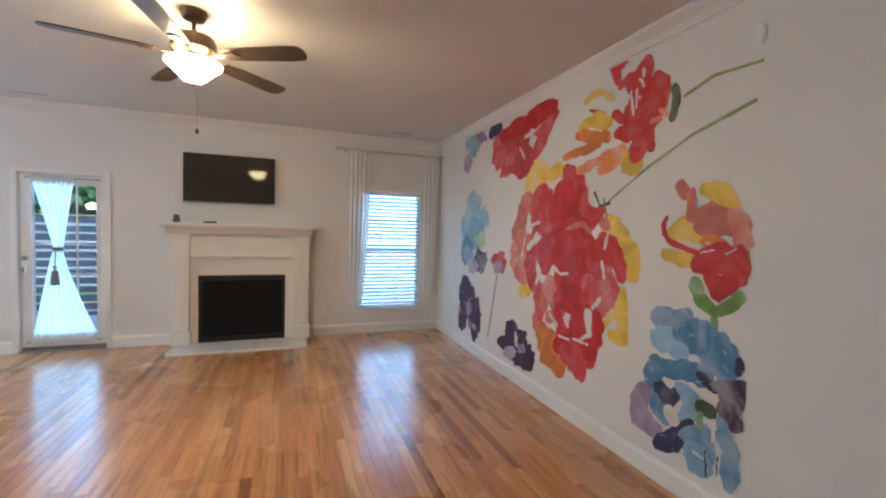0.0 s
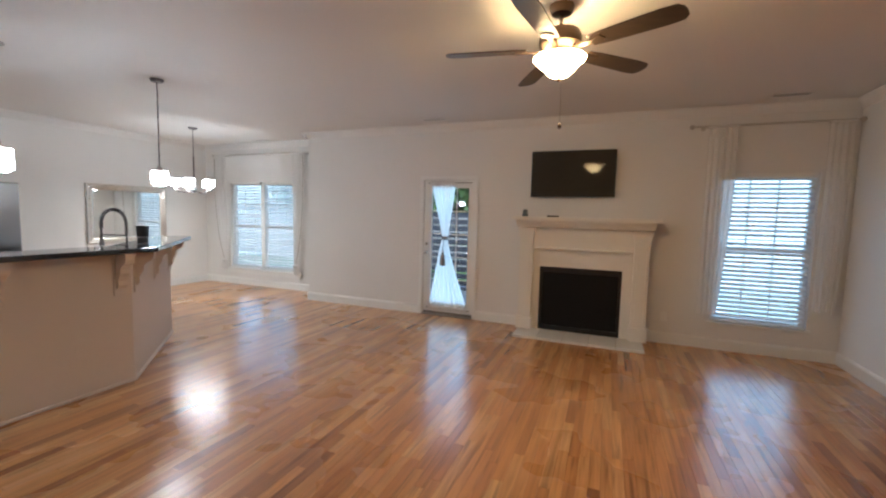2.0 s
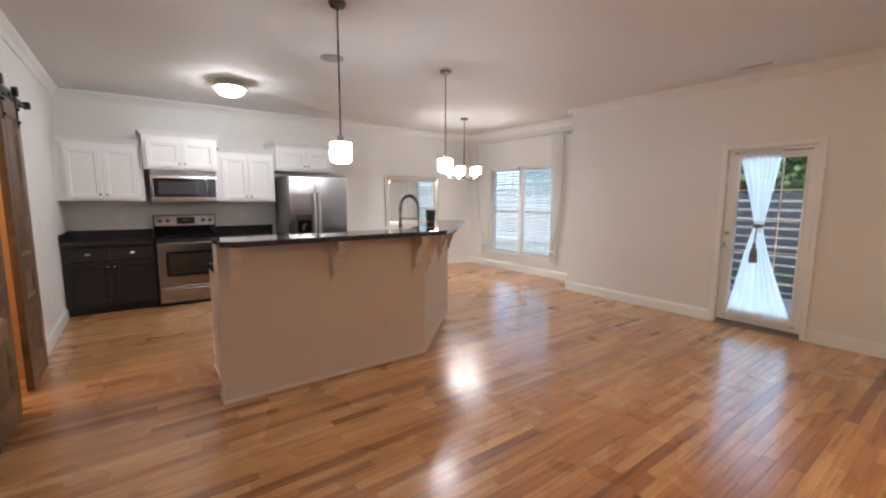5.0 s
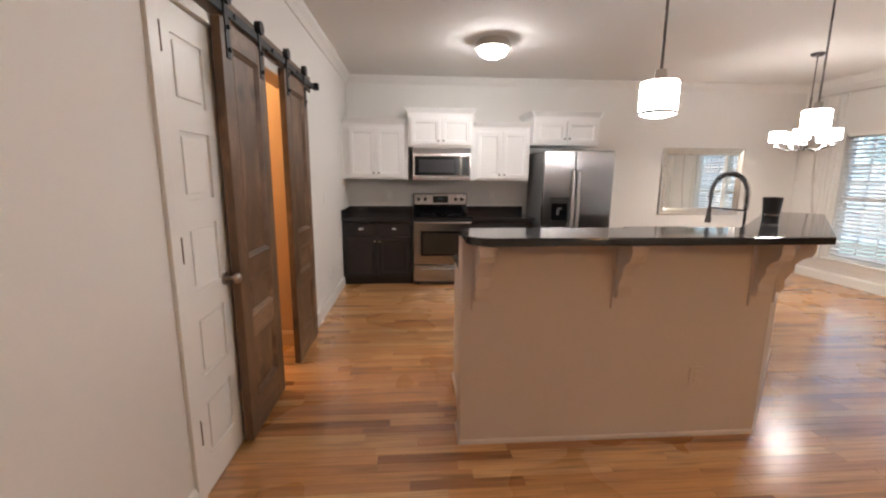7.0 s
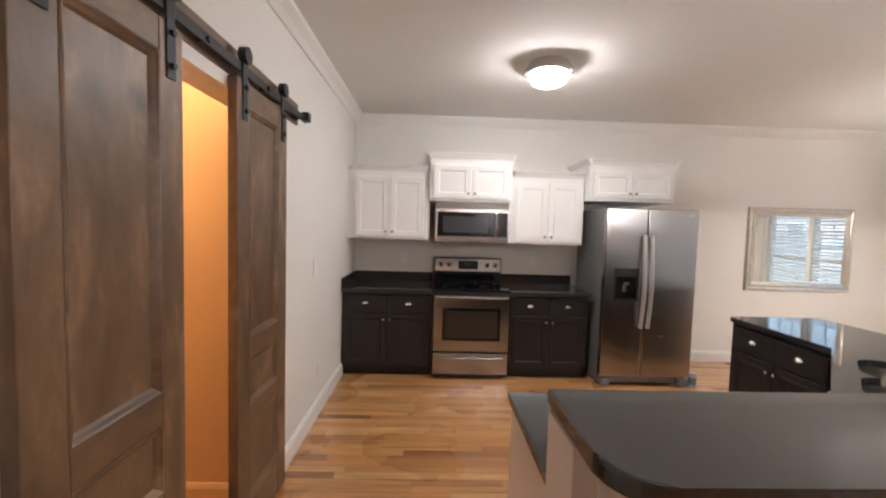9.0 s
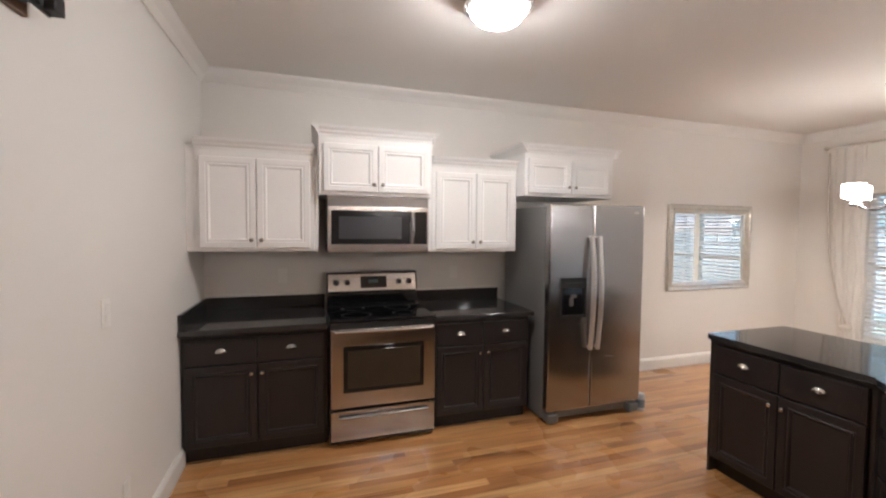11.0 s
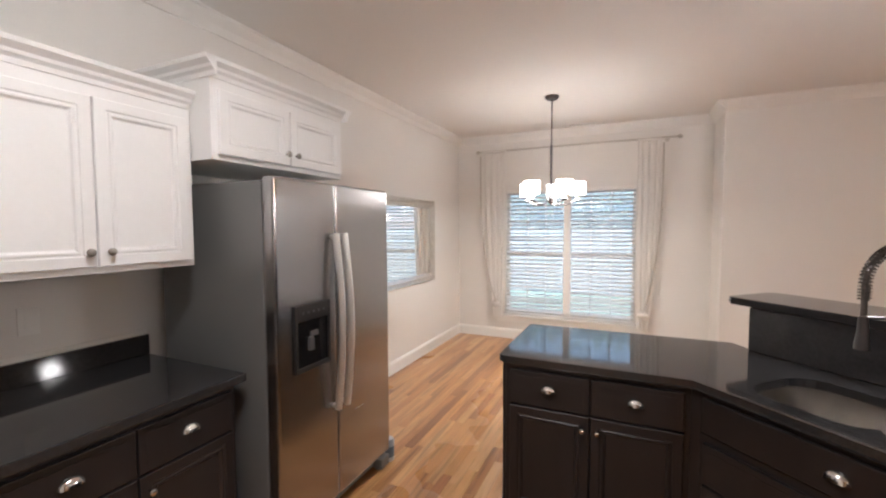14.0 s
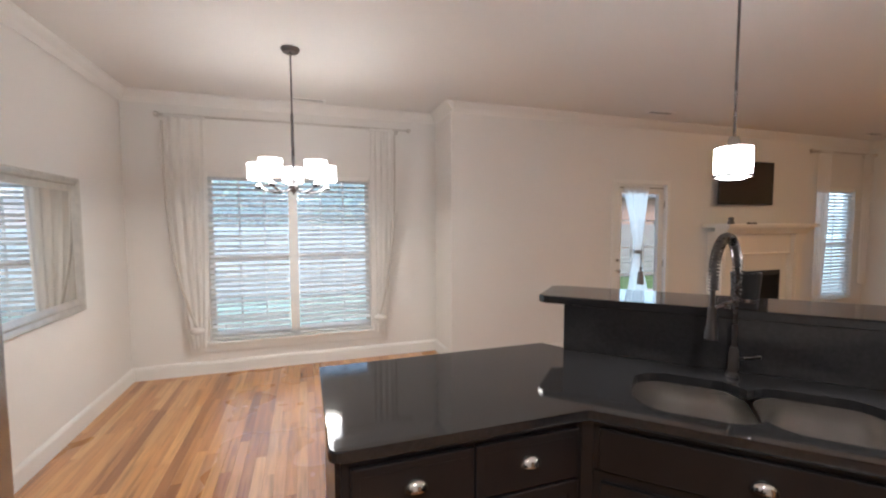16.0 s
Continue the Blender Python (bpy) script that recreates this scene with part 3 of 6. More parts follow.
cube(sl, (GX0, DY0, 0.02), (GX1, DY1, GZ0)), cube(sl, (GX0, DY0, GZ1), (GX1, DY1, FD[3] - 0.004))
slab = part("door_leaf", sl, TRIM, gd)
lip = bm_()
cube(lip, (GX0 - 0.025, DY0 - 0.012, GZ0 - 0.025), (GX0, DY0, GZ1 + 0.025), 0.003), cube(lip, (GX1, DY0 - 0.012, GZ0 - 0.025), (GX1 + 0.025, DY0, GZ1 + 0.025), 0.003)
cube(lip, (GX0, DY0 - 0.012, GZ0 - 0.025), (GX1, DY0, GZ0), 0.003), cube(lip, (GX0, DY0 - 0.012, GZ1), (GX1, DY0, GZ1 + 0.025), 0.003)
part("glazing_bead", lip, TRIM, slab)
pane_ = part("pane", cube(bm_(), (GX0, DY0 + 0.018, GZ0), (GX1, DY0 + 0.026, GZ1)), GLASS, gd)
pane_.visible_shadow = False
mg = bm_()
for k in (1, 2):
    xx = GX0 + (GX1 - GX0) * k / 3
    cube(mg, (xx - 0.007, DY0 + 0.028, GZ0), (xx + 0.007, DY0 + 0.036, GZ1))
for k in range(1, 5):
    zz = GZ0 + (GZ1 - GZ0) * k / 5
    cube(mg, (GX0, DY0 + 0.0285, zz - 0.007), (GX1, DY0 + 0.0355, zz + 0.007))
part("muntin_grid", mg, TRIM, gd)
part("threshold", cube(bm_(), (FD[0], LY - 0.03, 0.0), (FD[1], LY + 0.16, 0.018), 0.004), PEWTER, gd, "metal threshold")
part("rubber_sweep", cube(bm_(), (FD[0] + 0.01, DY0 - 0.004, 0.02), (FD[1] - 0.01, DY0, 0.05)), CORD, gd)
for z_ in (0.93, 1.06):
    part("deadbolt" if z_ > 1 else "door_knob", ball(rod(bm_(), (-2.975, DY0, z_), (-2.975, DY0 - 0.04, z_), 0.022 if z_ > 1 else 0.012), (-2.975, DY0 - 0.05, z_), 0.012 if z_ > 1 else 0.028), CHROME, gd, smooth=True)
for z_ in (0.25, 1.0, 1.75):
    part("hinge", rod(bm_(), (-2.238, DY0 - 0.006, z_ - 0.045), (-2.238, DY0 - 0.006, z_ + 0.045), 0.008), CHROME, gd)
for z_ in (1.955, 0.11):
    part("curtain_bar", rod(bm_(), (GX0 - 0.05, DY0 - 0.03, z_), (GX1 + 0.05, DY0 - 0.03, z_), 0.007), PEWTER, gd)

hg = thing("door_curtain", "white sheer door curtain tied in an hourglass", "curtain", (-2.68, DY0 - 0.03, 0.1))
KNOT_X, KNOT_Z = -2.678, 1.16
bm, nu, nv, grid = bm_(), 72, 48, []
for j in range(nv + 1):
    z = 1.95 - 1.83 * j / nv
    if z > KNOT_Z:
        k = (z - KNOT_Z) / (1.95 - KNOT_Z)
        lo, hi = KNOT_X - 0.04 - 0.2 * k ** 1.1, KNOT_X + 0.04 + 0.11 * k ** 0.9
    else:
        k = (KNOT_Z - z) / (KNOT_Z - 0.12)
        lo, hi = KNOT_X - 0.04 - 0.2 * k ** 0.85, KNOT_X + 0.04 + 0.32 * min(1, k * 1.05) ** 1.25
    row = []
    for i in range(nu + 1):
        u = i / nu
        row.append(bm.verts.new((lo + (hi - lo) * u, DY0 - 0.034 - (0.009 + 0.006 * (1 - k)) * math.sin(u * 44 + 1.5 * math.sin(u * 9)), z)))
    grid.append(row)
for a, b in zip(grid, grid[1:]):
    for i in range(nu):
        bm.faces.new((a[i], a[i + 1], b[i + 1], b[i]))
part("cloth", bm, SHEER, hg, smooth=True)
for za, zb, xa, xb in ((1.925, 1.985, -2.92, -2.53), (0.085, 0.145, -2.93, -2.32)):
    bm, rows_ = bm_(), []
    for z in (za, (za * 3 + zb) / 4, (za + zb) / 2, (za + zb * 3) / 4, zb):
        bulge = 0.008 * math.sin(math.pi * (z - za) / (zb - za))
        rows_.append([bm.verts.new((xa + (xb - xa) * i / 96, DY0 - 0.038 - bulge - 0.004 * math.sin(i * 1.9 + z * 20), z + 0.004 * math.sin(i * 0.8))) for i in range(97)])
    for a, b in zip(rows_, rows_[1:]):
        for i in range(96):
            bm.faces.new((a[i], a[i + 1], b[i + 1], b[i]))
    part("gathered_heading", bm, SHADE_CLOTH, hg, "gathered ivory heading on the rod", True)
part("tie_band", lathe(bm_(), [(0.044, -0.022), (0.052, -0.012), (0.052, 0.012), (0.044, 0.022)], (KNOT_X, DY0 - 0.04, KNOT_Z), 20), CORD, hg, "dark braided tie", True)
part("tassel", lathe(bm_(), [(0.001, 0.1), (0.014, 0.095), (0.02, 0.07), (0.012, 0.052), (0.03, 0.03), (0.038, -0.05), (0.041, -0.12), (0.001, -0.12)], (KNOT_X - 0.005, DY0 - 0.1, 0.88), 14), CORD, hg, "dark hanging tassel", True)
part("tassel_cord", rod(bm_(), (KNOT_X, DY0 - 0.09, 1.15), (KNOT_X - 0.005, DY0 - 0.1, 0.97), 0.007, 8), CORD, hg)

# ---- flower mural ----
def watercolour(name, rgb, wash):
    """Brushed pigment on white paper: pooled dark edges, thin pale washes and a few bare flecks."""
    m = bpy.data.materials.new(name)
    m.use_nodes = True
    n, l = m.node_tree.nodes, m.node_tree.links
    bsdf, tc = n["Principled BSDF"], n.new("ShaderNodeTexCoord")
    big, fleck = n.new("ShaderNodeTexNoise"), n.new("ShaderNodeTexNoise")
    big.inputs["Scale"].default_value, big.inputs["Detail"].default_value, big.inputs["Distortion"].default_value = 4.5, 5, 1.2
    fleck.inputs["Scale"].default_value, fleck.inputs["Detail"].default_value, fleck.inputs["Distortion"].default_value = 7.0, 3, 2.0
    l.new(tc.outputs["Object"], big.inputs[0]), l.new(tc.outputs["Object"], fleck.inputs[0])
    ramp = n.new("ShaderNodeValToRGB")
    e = ramp.color_ramp.elements
    pale = [c + (0.76 - c) * wash for c in rgb]
    e[0].position, e[0].color = 0.3, (*[c * 0.72 for c in rgb], 1)
    e[1].position, e[1].color = 0.72, (*pale, 1)
    mid = e.new(0.5)
    mid.color = (*rgb, 1)
    own = n.new("ShaderNodeObjectInfo")
    load = n.new("ShaderNodeMath")
    load.operation = "MULTIPLY_ADD"
    load.inputs[1].default_value = 0.26
    l.new(own.outputs["Random"], load.inputs[0])
    shift = n.new("ShaderNodeMath")
    shift.operation = "SUBTRACT"
    shift.inputs[1].default_value = 0.13
    l.new(big.outputs[0], load.inputs[2])
    l.new(load.outputs[0], shift.inputs[0])
    l.new(shift.outputs[0], ramp.inputs[0])
    bare = n.new("ShaderNodeMapRange")
    bare.inputs["From Min"].default_value, bare.inputs["From Max"].default_value = 0.655, 0.68
    bare.inputs["To Max"].default_value = wash * 1.0
    l.new(fleck.outputs[0], bare.inputs[0])
    mix = n.new("ShaderNodeMix")
    mix.data_type = "RGBA"
    l.new(bare.outputs[0], mix.inputs[0])
    l.new(ramp.outputs[0], mix.inputs[6])
    mix.inputs[7].default_value = (0.74, 0.71, 0.68, 1)
    l.new(mix.outputs[2], bsdf.inputs["Base Color"])
    bsdf.inputs["Roughness"].default_value = 0.6
    return m


PAINT = {k: watercolour("mural_" + w, c, v) for k, w, c, v in (
    ("R", "red", (0.53, 0.022, 0.026), 0.1), ("P", "rose", (0.56, 0.06, 0.075), 0.2), ("O", "orange", (0.74, 0.24, 0.05), 0.35), ("Y", "yellow", (0.8, 0.56, 0.06), 0.3),
    ("C", "coral", (0.62, 0.19, 0.14), 0.3), ("B", "blue", (0.1, 0.24, 0.44), 0.35), ("L", "pale_blue", (0.32, 0.5, 0.68), 0.3), ("N", "navy", (0.045, 0.045, 0.12), 0.2),
    ("V", "violet", (0.075, 0.03, 0.09), 0.35), ("M", "mauve", (0.36, 0.28, 0.42), 0.3), ("G", "green", (0.2, 0.33, 0.07), 0.35), ("S", "stem_olive", (0.34, 0.38, 0.15), 0.35), ("g", "pale_green", (0.4, 0.6, 0.3), 0.3), ("D", "dark_green", (0.06, 0.085, 0.045), 0.12), ("W", "white", (0.76, 0.72, 0.69), 0.05))}
WORD = {"R": "red_petal", "P": "rose_petal", "O": "orange_petal", "Y": "yellow_petal", "C": "coral_petal", "B": "blue_petal", "L": "pale_blue_petal", "N": "navy_petal", "V": "violet_petal", "M": "mauve_petal", "G": "leaf", "g": "leaf", "D": "calyx", "W": "highlight"}
mural = thing("wall_mural", "large watercolour flower mural in red, orange and blue on the wall", "mural", (MX, 3.3, 0.15))
LAYER = [0]


def petal(y, z, uy, uz, vy, vz, key):
    """One brush-painted petal: an oval with ragged edges and a few bites, in the wall's plane."""
    LAYER[0] += 1
    x = MX - 0.0012 - 0.00002 * LAYER[0]
    rnd = random.Random(LAYER[0])
    seed = rnd.uniform(0, 90)
    if key == "W":
        uy, uz, vy, vz = uy * 0.5, uz * 0.5 - 0.2 * abs(vz), vy * 0.6, vz * 0.8
        uy, uz, vy, vz = uy * 0.7 + vy * 0.5, uz + vz * 0.5, vy * 0.4 - uy * 0.25, vz * 0.4
    bm = bm_()
    ring = []
    for i in range(72):
        a = 2 * math.pi * i / 72
        p = Vector((math.cos(a) * 1.6 + seed, math.sin(a) * 1.6, 0))
        r = 1.0 + 0.42 * noise.noise(p * 0.7) + 0.24 * noise.noise(p * 2.0) + 0.1 * noise.noise(p * 6.0)
        c, s = math.cos(a) * r, math.sin(a) * r
        ring.append(bm.verts.new((x, min(5.14, max(1.47, y + uy * c + vy * s)), min(2.67, max(0.14, z + uz * c + vz * s)))))
    hub = bm.verts.new((x, y, z))
    for i in range(72):
        bm.faces.new((hub, ring[i], ring[(i + 1) % 72]))
    part(WORD[key], bm, PAINT[key], mural)


def stem(key, width, pts):
    LAYER[0] += 1
    x = MX - 0.0012 - 0.00002 * LAYER[0]
    bm, prev = bm_(), None
    fine = []
    for (a, b) in zip(pts, pts[1:]):
        for k in range(8):
            fine.append((a[0] + (b[0] - a[0]) * k / 8, a[1] + (b[1] - a[1]) * k / 8))
    fine.append(pts[-1])
    for i, (y, z) in enumerate(fine):
        q = fine[min(i + 1, len(fine) - 1)]
        o = fine[max(i - 1, 0)]
        d = Vector((q[0] - o[0], q[1] - o[1])).normalized()
        w = width * 0.45 * (0.8 + 0.5 * noise.noise(Vector((y * 5, z * 5, 1))))
        pair = (bm.verts.new((x, y - d.y * w, z + d.x * w)), bm.verts.new((x, y + d.y * w, z - d.x * w)))
        if prev:
            bm.faces.new((prev[0], prev[1], pair[1], pair[0]))
        prev = pair
    part("stem" if key != "R" else "red_stroke", bm, PAINT[key], mural)


def stroke(key, width, *pts):
    """One loaded brush stroke along a few points: swelling, ragged at its sides, torn at its end."""
    LAYER[0] += 1
    x = MX - 0.0012 - 0.00002 * LAYER[0]
    P = [Vector(p) for p in pts]
    P = [P[0] * 2 - P[1]] + P + [P[-1] * 2 - P[-2]]
    line = []
    for i in range(1, len(P) - 2):
        a, b, c, d = P[i - 1:i + 3]
        for k in range(20):
            t = k / 20
            line.append(0.5 * (2 * b + (c - a) * t + (2 * a - 5 * b + 4 * c - d) * t * t + (3 * b - a - 3 * c + d) * t ** 3))
    line.append(P[-2])
    n = len(line)
    reach = (line[-1] - line[0]).length
    lap = min(0.3 * width, 0.4 * reach)
    first, last = (line[1] - line[0]).normalized(), (line[-1] - line[-2]).normalized()
    line = [line[0] - first * lap * (1 - k / 4) for k in range(4)] + line + [line[-1] + last * lap * k / 4 for k in range(1, 5)]
    bm, prev, m = bm_(), None, len(line)
    chord, stiff = (line[-1] - line[0]).normalized(), min(1.0, 1.3 * width / max(reach, 0.01))
    if key != "W":
        width *= 1.14 if key in "BLNVM" else 1.05
    seed = LAYER[0] * 3.7
    for i, p in enumerate(line):
        d = (line[min(i + 1, m - 1)] - line[max(i - 1, 0)]).normalized().lerp(chord, stiff).normalized()
        t = i / (m - 1)
        full = min(1.0, 0.2 + 2.6 * math.sqrt(t * (1 - t) * 0.5)) if 0 < t < 1 else 0.12
        sides = []
        for s in (-1, 1):
            q = Vector((p.x * 6, p.y * 6, seed + s * 11))
            r = 0.5 * width * full * (1.0 + 0.4 * noise.noise(q) + 0.34 * noise.noise(q * 2.7)) + 0.008 * noise.noise(q * 7)
            sides.append(bm.verts.new((x - 0.000015 * t, min(5.14, max(1.47, p.x - s * d.y * r)), min(2.67, max(0.14, p.y + s * d.x * r)))))
        if prev:
            bm.faces.new((prev[0], prev[1], sides[1], sides[0]))
        prev = sides
    part(WORD[key], bm, PAINT[key], mural)


# blue bud
petal(4.83, 2.56, -0.23, -0.04, -0.01, -0.15, "L")
petal(4.64, 2.63, -0.18, -0.04, -0.00, -0.07, "M")
petal(4.98, 2.34, -0.12, -0.02, -0.01, -0.12, "M")
# blue cluster
petal(4.77, 1.80, -0.21, -0.01, -0.01, -0.19, "L")
petal(4.48, 1.64, -0.16, -0.00, -0.01, -0.13, "L")
petal(4.97, 1.54, -0.21, 0.00, -0.01, -0.19, "L")
petal(4.71, 1.49, -0.22, 0.00, -0.01, -0.19, "L")
petal(4.90, 1.26, -0.22, 0.01, -0.02, -0.21, "B")
petal(4.54, 1.39, -0.14, 0.01, -0.01, -0.09, "g")
petal(4.54, 1.14, -0.19, 0.02, -0.01, -0.14, "V")
petal(4.75, 1.07, -0.15, 0.01, -0.01, -0.10, "M")
# purple pod
petal(4.92, 0.68, -0.24, 0.04, -0.02, -0.24, "V")
petal(4.66, 0.44, -0.21, 0.04, -0.02, -0.27, "V")
petal(5.01, 0.40, -0.16, 0.03, -0.02, -0.20, "V")
petal(4.81, 0.54, -0.08, 0.02, -0.01, -0.10, "M")
petal(4.65, 0.32, -0.06, 0.02, -0.01, -0.07, "W")
# small poppy
petal(4.07, 1.16, -0.16, 0.01, -0.01, -0.11, "P")
petal(4.09, 1.11, -0.11, 0.01, -0.01, -0.07, "M")
# purple iris
petal(3.72, 0.40, -0.25, 0.07, -0.01, -0.17, "V")
petal(3.50, 0.32, -0.18, 0.05, -0.01, -0.14, "V")
petal(3.66, 0.43, -0.11, 0.01, 0.04, -0.10, "W")
petal(3.55, 0.37, -0.08, 0.02, -0.00, -0.05, "M")
petal(3.40, 0.26, -0.08, 0.03, -0.00, -0.07, "V")
petal(3.78, 0.26, -0.13, 0.04, -0.00, -0.07, "M")
# red peony: pale outer washes first
stroke("Y", 0.241, (3.53, 1.85), (3.45, 2.02), (3.18, 2.02))
stroke("Y", 0.130, (3.21, 1.99), (3.06, 2.03), (2.95, 1.95))
stroke("Y", 0.185, (2.47, 1.58), (2.31, 1.44), (2.23, 1.25))
stroke("Y", 0.124, (2.31, 1.40), (2.21, 1.22))
stroke("Y", 0.234, (2.43, 0.91), (2.33, 1.02), (2.26, 0.86))
stroke("Y", 0.105, (2.39, 0.80), (2.26, 0.79))
stroke("Y", 0.151, (3.59, 0.90), (3.42, 1.04))
stroke("C", 0.226, (3.52, 1.82), (3.67, 1.61), (3.69, 1.39))
stroke("C", 0.239, (3.65, 1.46), (3.71, 1.22), (3.58, 1.05))
stroke("C", 0.210, (3.45, 1.42), (3.52, 1.13))
stroke("P", 0.174, (3.38, 1.43), (3.46, 1.19), (3.39, 1.00))
stroke("P", 0.160, (3.32, 1.05), (3.28, 0.84), (3.32, 0.64))
stroke("C", 0.133, (3.19, 1.03), (3.22, 0.83))
stroke("C", 0.251, (3.11, 1.07), (3.02, 0.87), (3.09, 0.77))
stroke("O", 0.314, (3.23, 0.62), (3.08, 0.49), (2.97, 0.38))
stroke("O", 0.199, (3.01, 0.60), (2.90, 0.47))
stroke("C", 0.068, (2.54, 1.59), (2.46, 1.55))
stroke("R", 0.199, (2.95, 2.01), (2.83, 1.87), (2.75, 1.71))
stroke("R", 0.382, (3.31, 1.82), (3.15, 1.56), (3.05, 1.31))
stroke("R", 0.397, (3.01, 1.82), (2.96, 1.56), (2.87, 1.32))
stroke("P", 0.258, (3.38, 1.76), (3.30, 1.56), (3.21, 1.20))
stroke("R", 0.162, (2.77, 1.73), (2.67, 1.61), (2.55, 1.64))
stroke("R", 0.373, (2.83, 1.57), (2.70, 1.34), (2.59, 1.05))
stroke("R", 0.325, (2.94, 1.37), (2.89, 1.19), (2.93, 0.99))
stroke("R", 0.164, (2.64, 1.26), (2.52, 1.18), (2.44, 1.28))
stroke("R", 0.119, (2.52, 1.48), (2.40, 1.38), (2.31, 1.20))
stroke("R", 0.123, (2.56, 1.43), (2.42, 1.33))
stroke("P", 0.211, (2.65, 1.14), (2.52, 1.02), (2.49, 0.96))
stroke("P", 0.146, (2.45, 1.24), (2.41, 1.08), (2.52, 0.93))
stroke("R", 0.135, (3.04, 0.93), (2.84, 0.91), (2.66, 1.00))
stroke("R", 0.178, (3.02, 0.83), (2.93, 0.67), (2.81, 0.67))
stroke("R", 0.226, (2.77, 0.92), (2.72, 0.79), (2.75, 0.66))
stroke("R", 0.124, (3.02, 0.54), (2.82, 0.63), (2.73, 0.55))
stroke("R", 0.133, (2.54, 0.90), (2.53, 0.73), (2.61, 0.52))
stroke("R", 0.210, (2.89, 0.55), (2.71, 0.50), (2.67, 0.43))
stroke("R", 0.159, (2.67, 0.68), (2.58, 0.60))
stroke("C", 0.044, (2.92, 1.53), (2.75, 1.57), (2.64, 1.51))
stroke("P", 0.097, (2.94, 1.32), (2.85, 1.24), (2.87, 1.10))
stroke("W", 0.061, (3.50, 1.34), (3.35, 1.48))
stroke("W", 0.038, (3.41, 1.39), (3.30, 1.46))
stroke("W", 0.021, (3.09, 1.22), (3.00, 1.16), (2.89, 1.17))
stroke("W", 0.049, (3.11, 0.79), (3.01, 0.72))
stroke("W", 0.036, (2.67, 0.88), (2.62, 0.75), (2.70, 0.68))
stroke("W", 0.038, (2.59, 0.94), (2.51, 1.03))
stroke("W", 0.029, (2.51, 1.30), (2.48, 1.18))
stroke("W", 0.019, (2.80, 0.66), (2.62, 0.66))
stroke("W", 0.033, (3.47, 1.56), (3.32, 1.59))
stroke("W", 0.041, (3.29, 1.15), (3.34, 1.03))
stroke("W", 0.020, (2.98, 0.64), (2.84, 0.64))
stroke("W", 0.022, (2.46, 1.51), (2.49, 1.39))
# orange dahlia
stroke("Y", 0.066, (2.76, 2.50), (2.62, 2.53), (2.47, 2.45))
stroke("R", 0.031, (2.71, 2.43), (2.54, 2.36))
stroke("Y", 0.099, (2.81, 2.33), (2.64, 2.34), (2.49, 2.28))
stroke("O", 0.097, (2.84, 2.27), (2.66, 2.21), (2.50, 2.18))
stroke("O", 0.075, (3.00, 2.12), (2.78, 2.14), (2.59, 2.15))
stroke("O", 0.075, (2.82, 1.99), (2.59, 2.03), (2.44, 2.08))
stroke("O", 0.109, (2.57, 1.96), (2.45, 2.01), (2.36, 2.08))
stroke("Y", 0.143, (2.33, 2.01), (2.23, 1.93))
stroke("R", 0.095, (2.43, 2.54), (2.46, 2.64), (2.38, 2.66))
stroke("P", 0.087, (2.40, 2.52), (2.33, 2.54), (2.29, 2.45))
stroke("P", 0.068, (2.26, 2.58), (2.19, 2.60), (2.16, 2.51))
stroke("R", 0.092, (2.28, 2.55), (2.24, 2.43))
stroke("R", 0.095, (2.10, 2.49), (2.05, 2.40), (2.05, 2.28))
stroke("R", 0.183, (2.18, 2.46), (2.15, 2.27), (2.22, 2.05))
stroke("R", 0.125, (2.25, 2.27), (2.33, 2.18), (2.41, 2.18))
stroke("R", 0.075, (2.15, 2.17), (2.12, 2.04))
stroke("R", 0.066, (2.46, 2.34), (2.35, 2.26))
stroke("R", 0.112, (2.29, 2.39), (2.31, 2.23))
stroke("R", 0.108, (2.22, 2.11), (2.25, 2.00))
stroke("O", 0.031, (2.07, 2.27), (1.99, 2.21))
stroke("C", 0.039, (2.13, 2.21), (2.06, 2.22))
stroke("W", 0.018, (2.31, 2.45), (2.28, 2.29))
stroke("W", 0.014, (2.26, 2.45), (2.26, 2.33))
stroke("W", 0.022, (2.24, 2.51), (2.20, 2.45))
stroke("W", 0.021, (2.37, 2.36), (2.33, 2.39))
stroke("W", 0.034, (2.37, 2.63), (2.31, 2.64))
stroke("D", 0.062, (1.97, 2.38), (1.95, 2.30), (1.98, 2.19))
# pink bloom
stroke("P", 0.444, (4.15, 2.46), (3.94, 2.21))
stroke("P", 0.419, (3.86, 2.49), (3.62, 2.15))
stroke("P", 0.343, (3.43, 2.43), (3.29, 2.48), (3.37, 2.25))
stroke("R", 0.155, (3.65, 2.56), (3.35, 2.59), (3.16, 2.60))
stroke("R", 0.160, (4.10, 2.51), (3.63, 2.54), (3.33, 2.55))
stroke("P", 0.066, (3.88, 2.32), (3.85, 2.11))
stroke("P", 0.079, (3.58, 2.27), (3.49, 2.14))
stroke("W", 0.031, (3.71, 2.32), (3.62, 2.21))
stroke("N", 0.121, (4.37, 2.58), (4.12, 2.61))
# coral tulip
stroke("Y", 0.101, (1.75, 1.76), (1.65, 1.72), (1.58, 1.65))
stroke("Y", 0.116, (1.95, 1.50), (1.85, 1.54), (1.77, 1.51))
stroke("Y", 0.098, (1.98, 1.39), (1.87, 1.36), (1.76, 1.39))
stroke("C", 0.085, (1.90, 1.80), (1.86, 1.73))
stroke("C", 0.088, (1.83, 1.74), (1.81, 1.62), (1.70, 1.65))
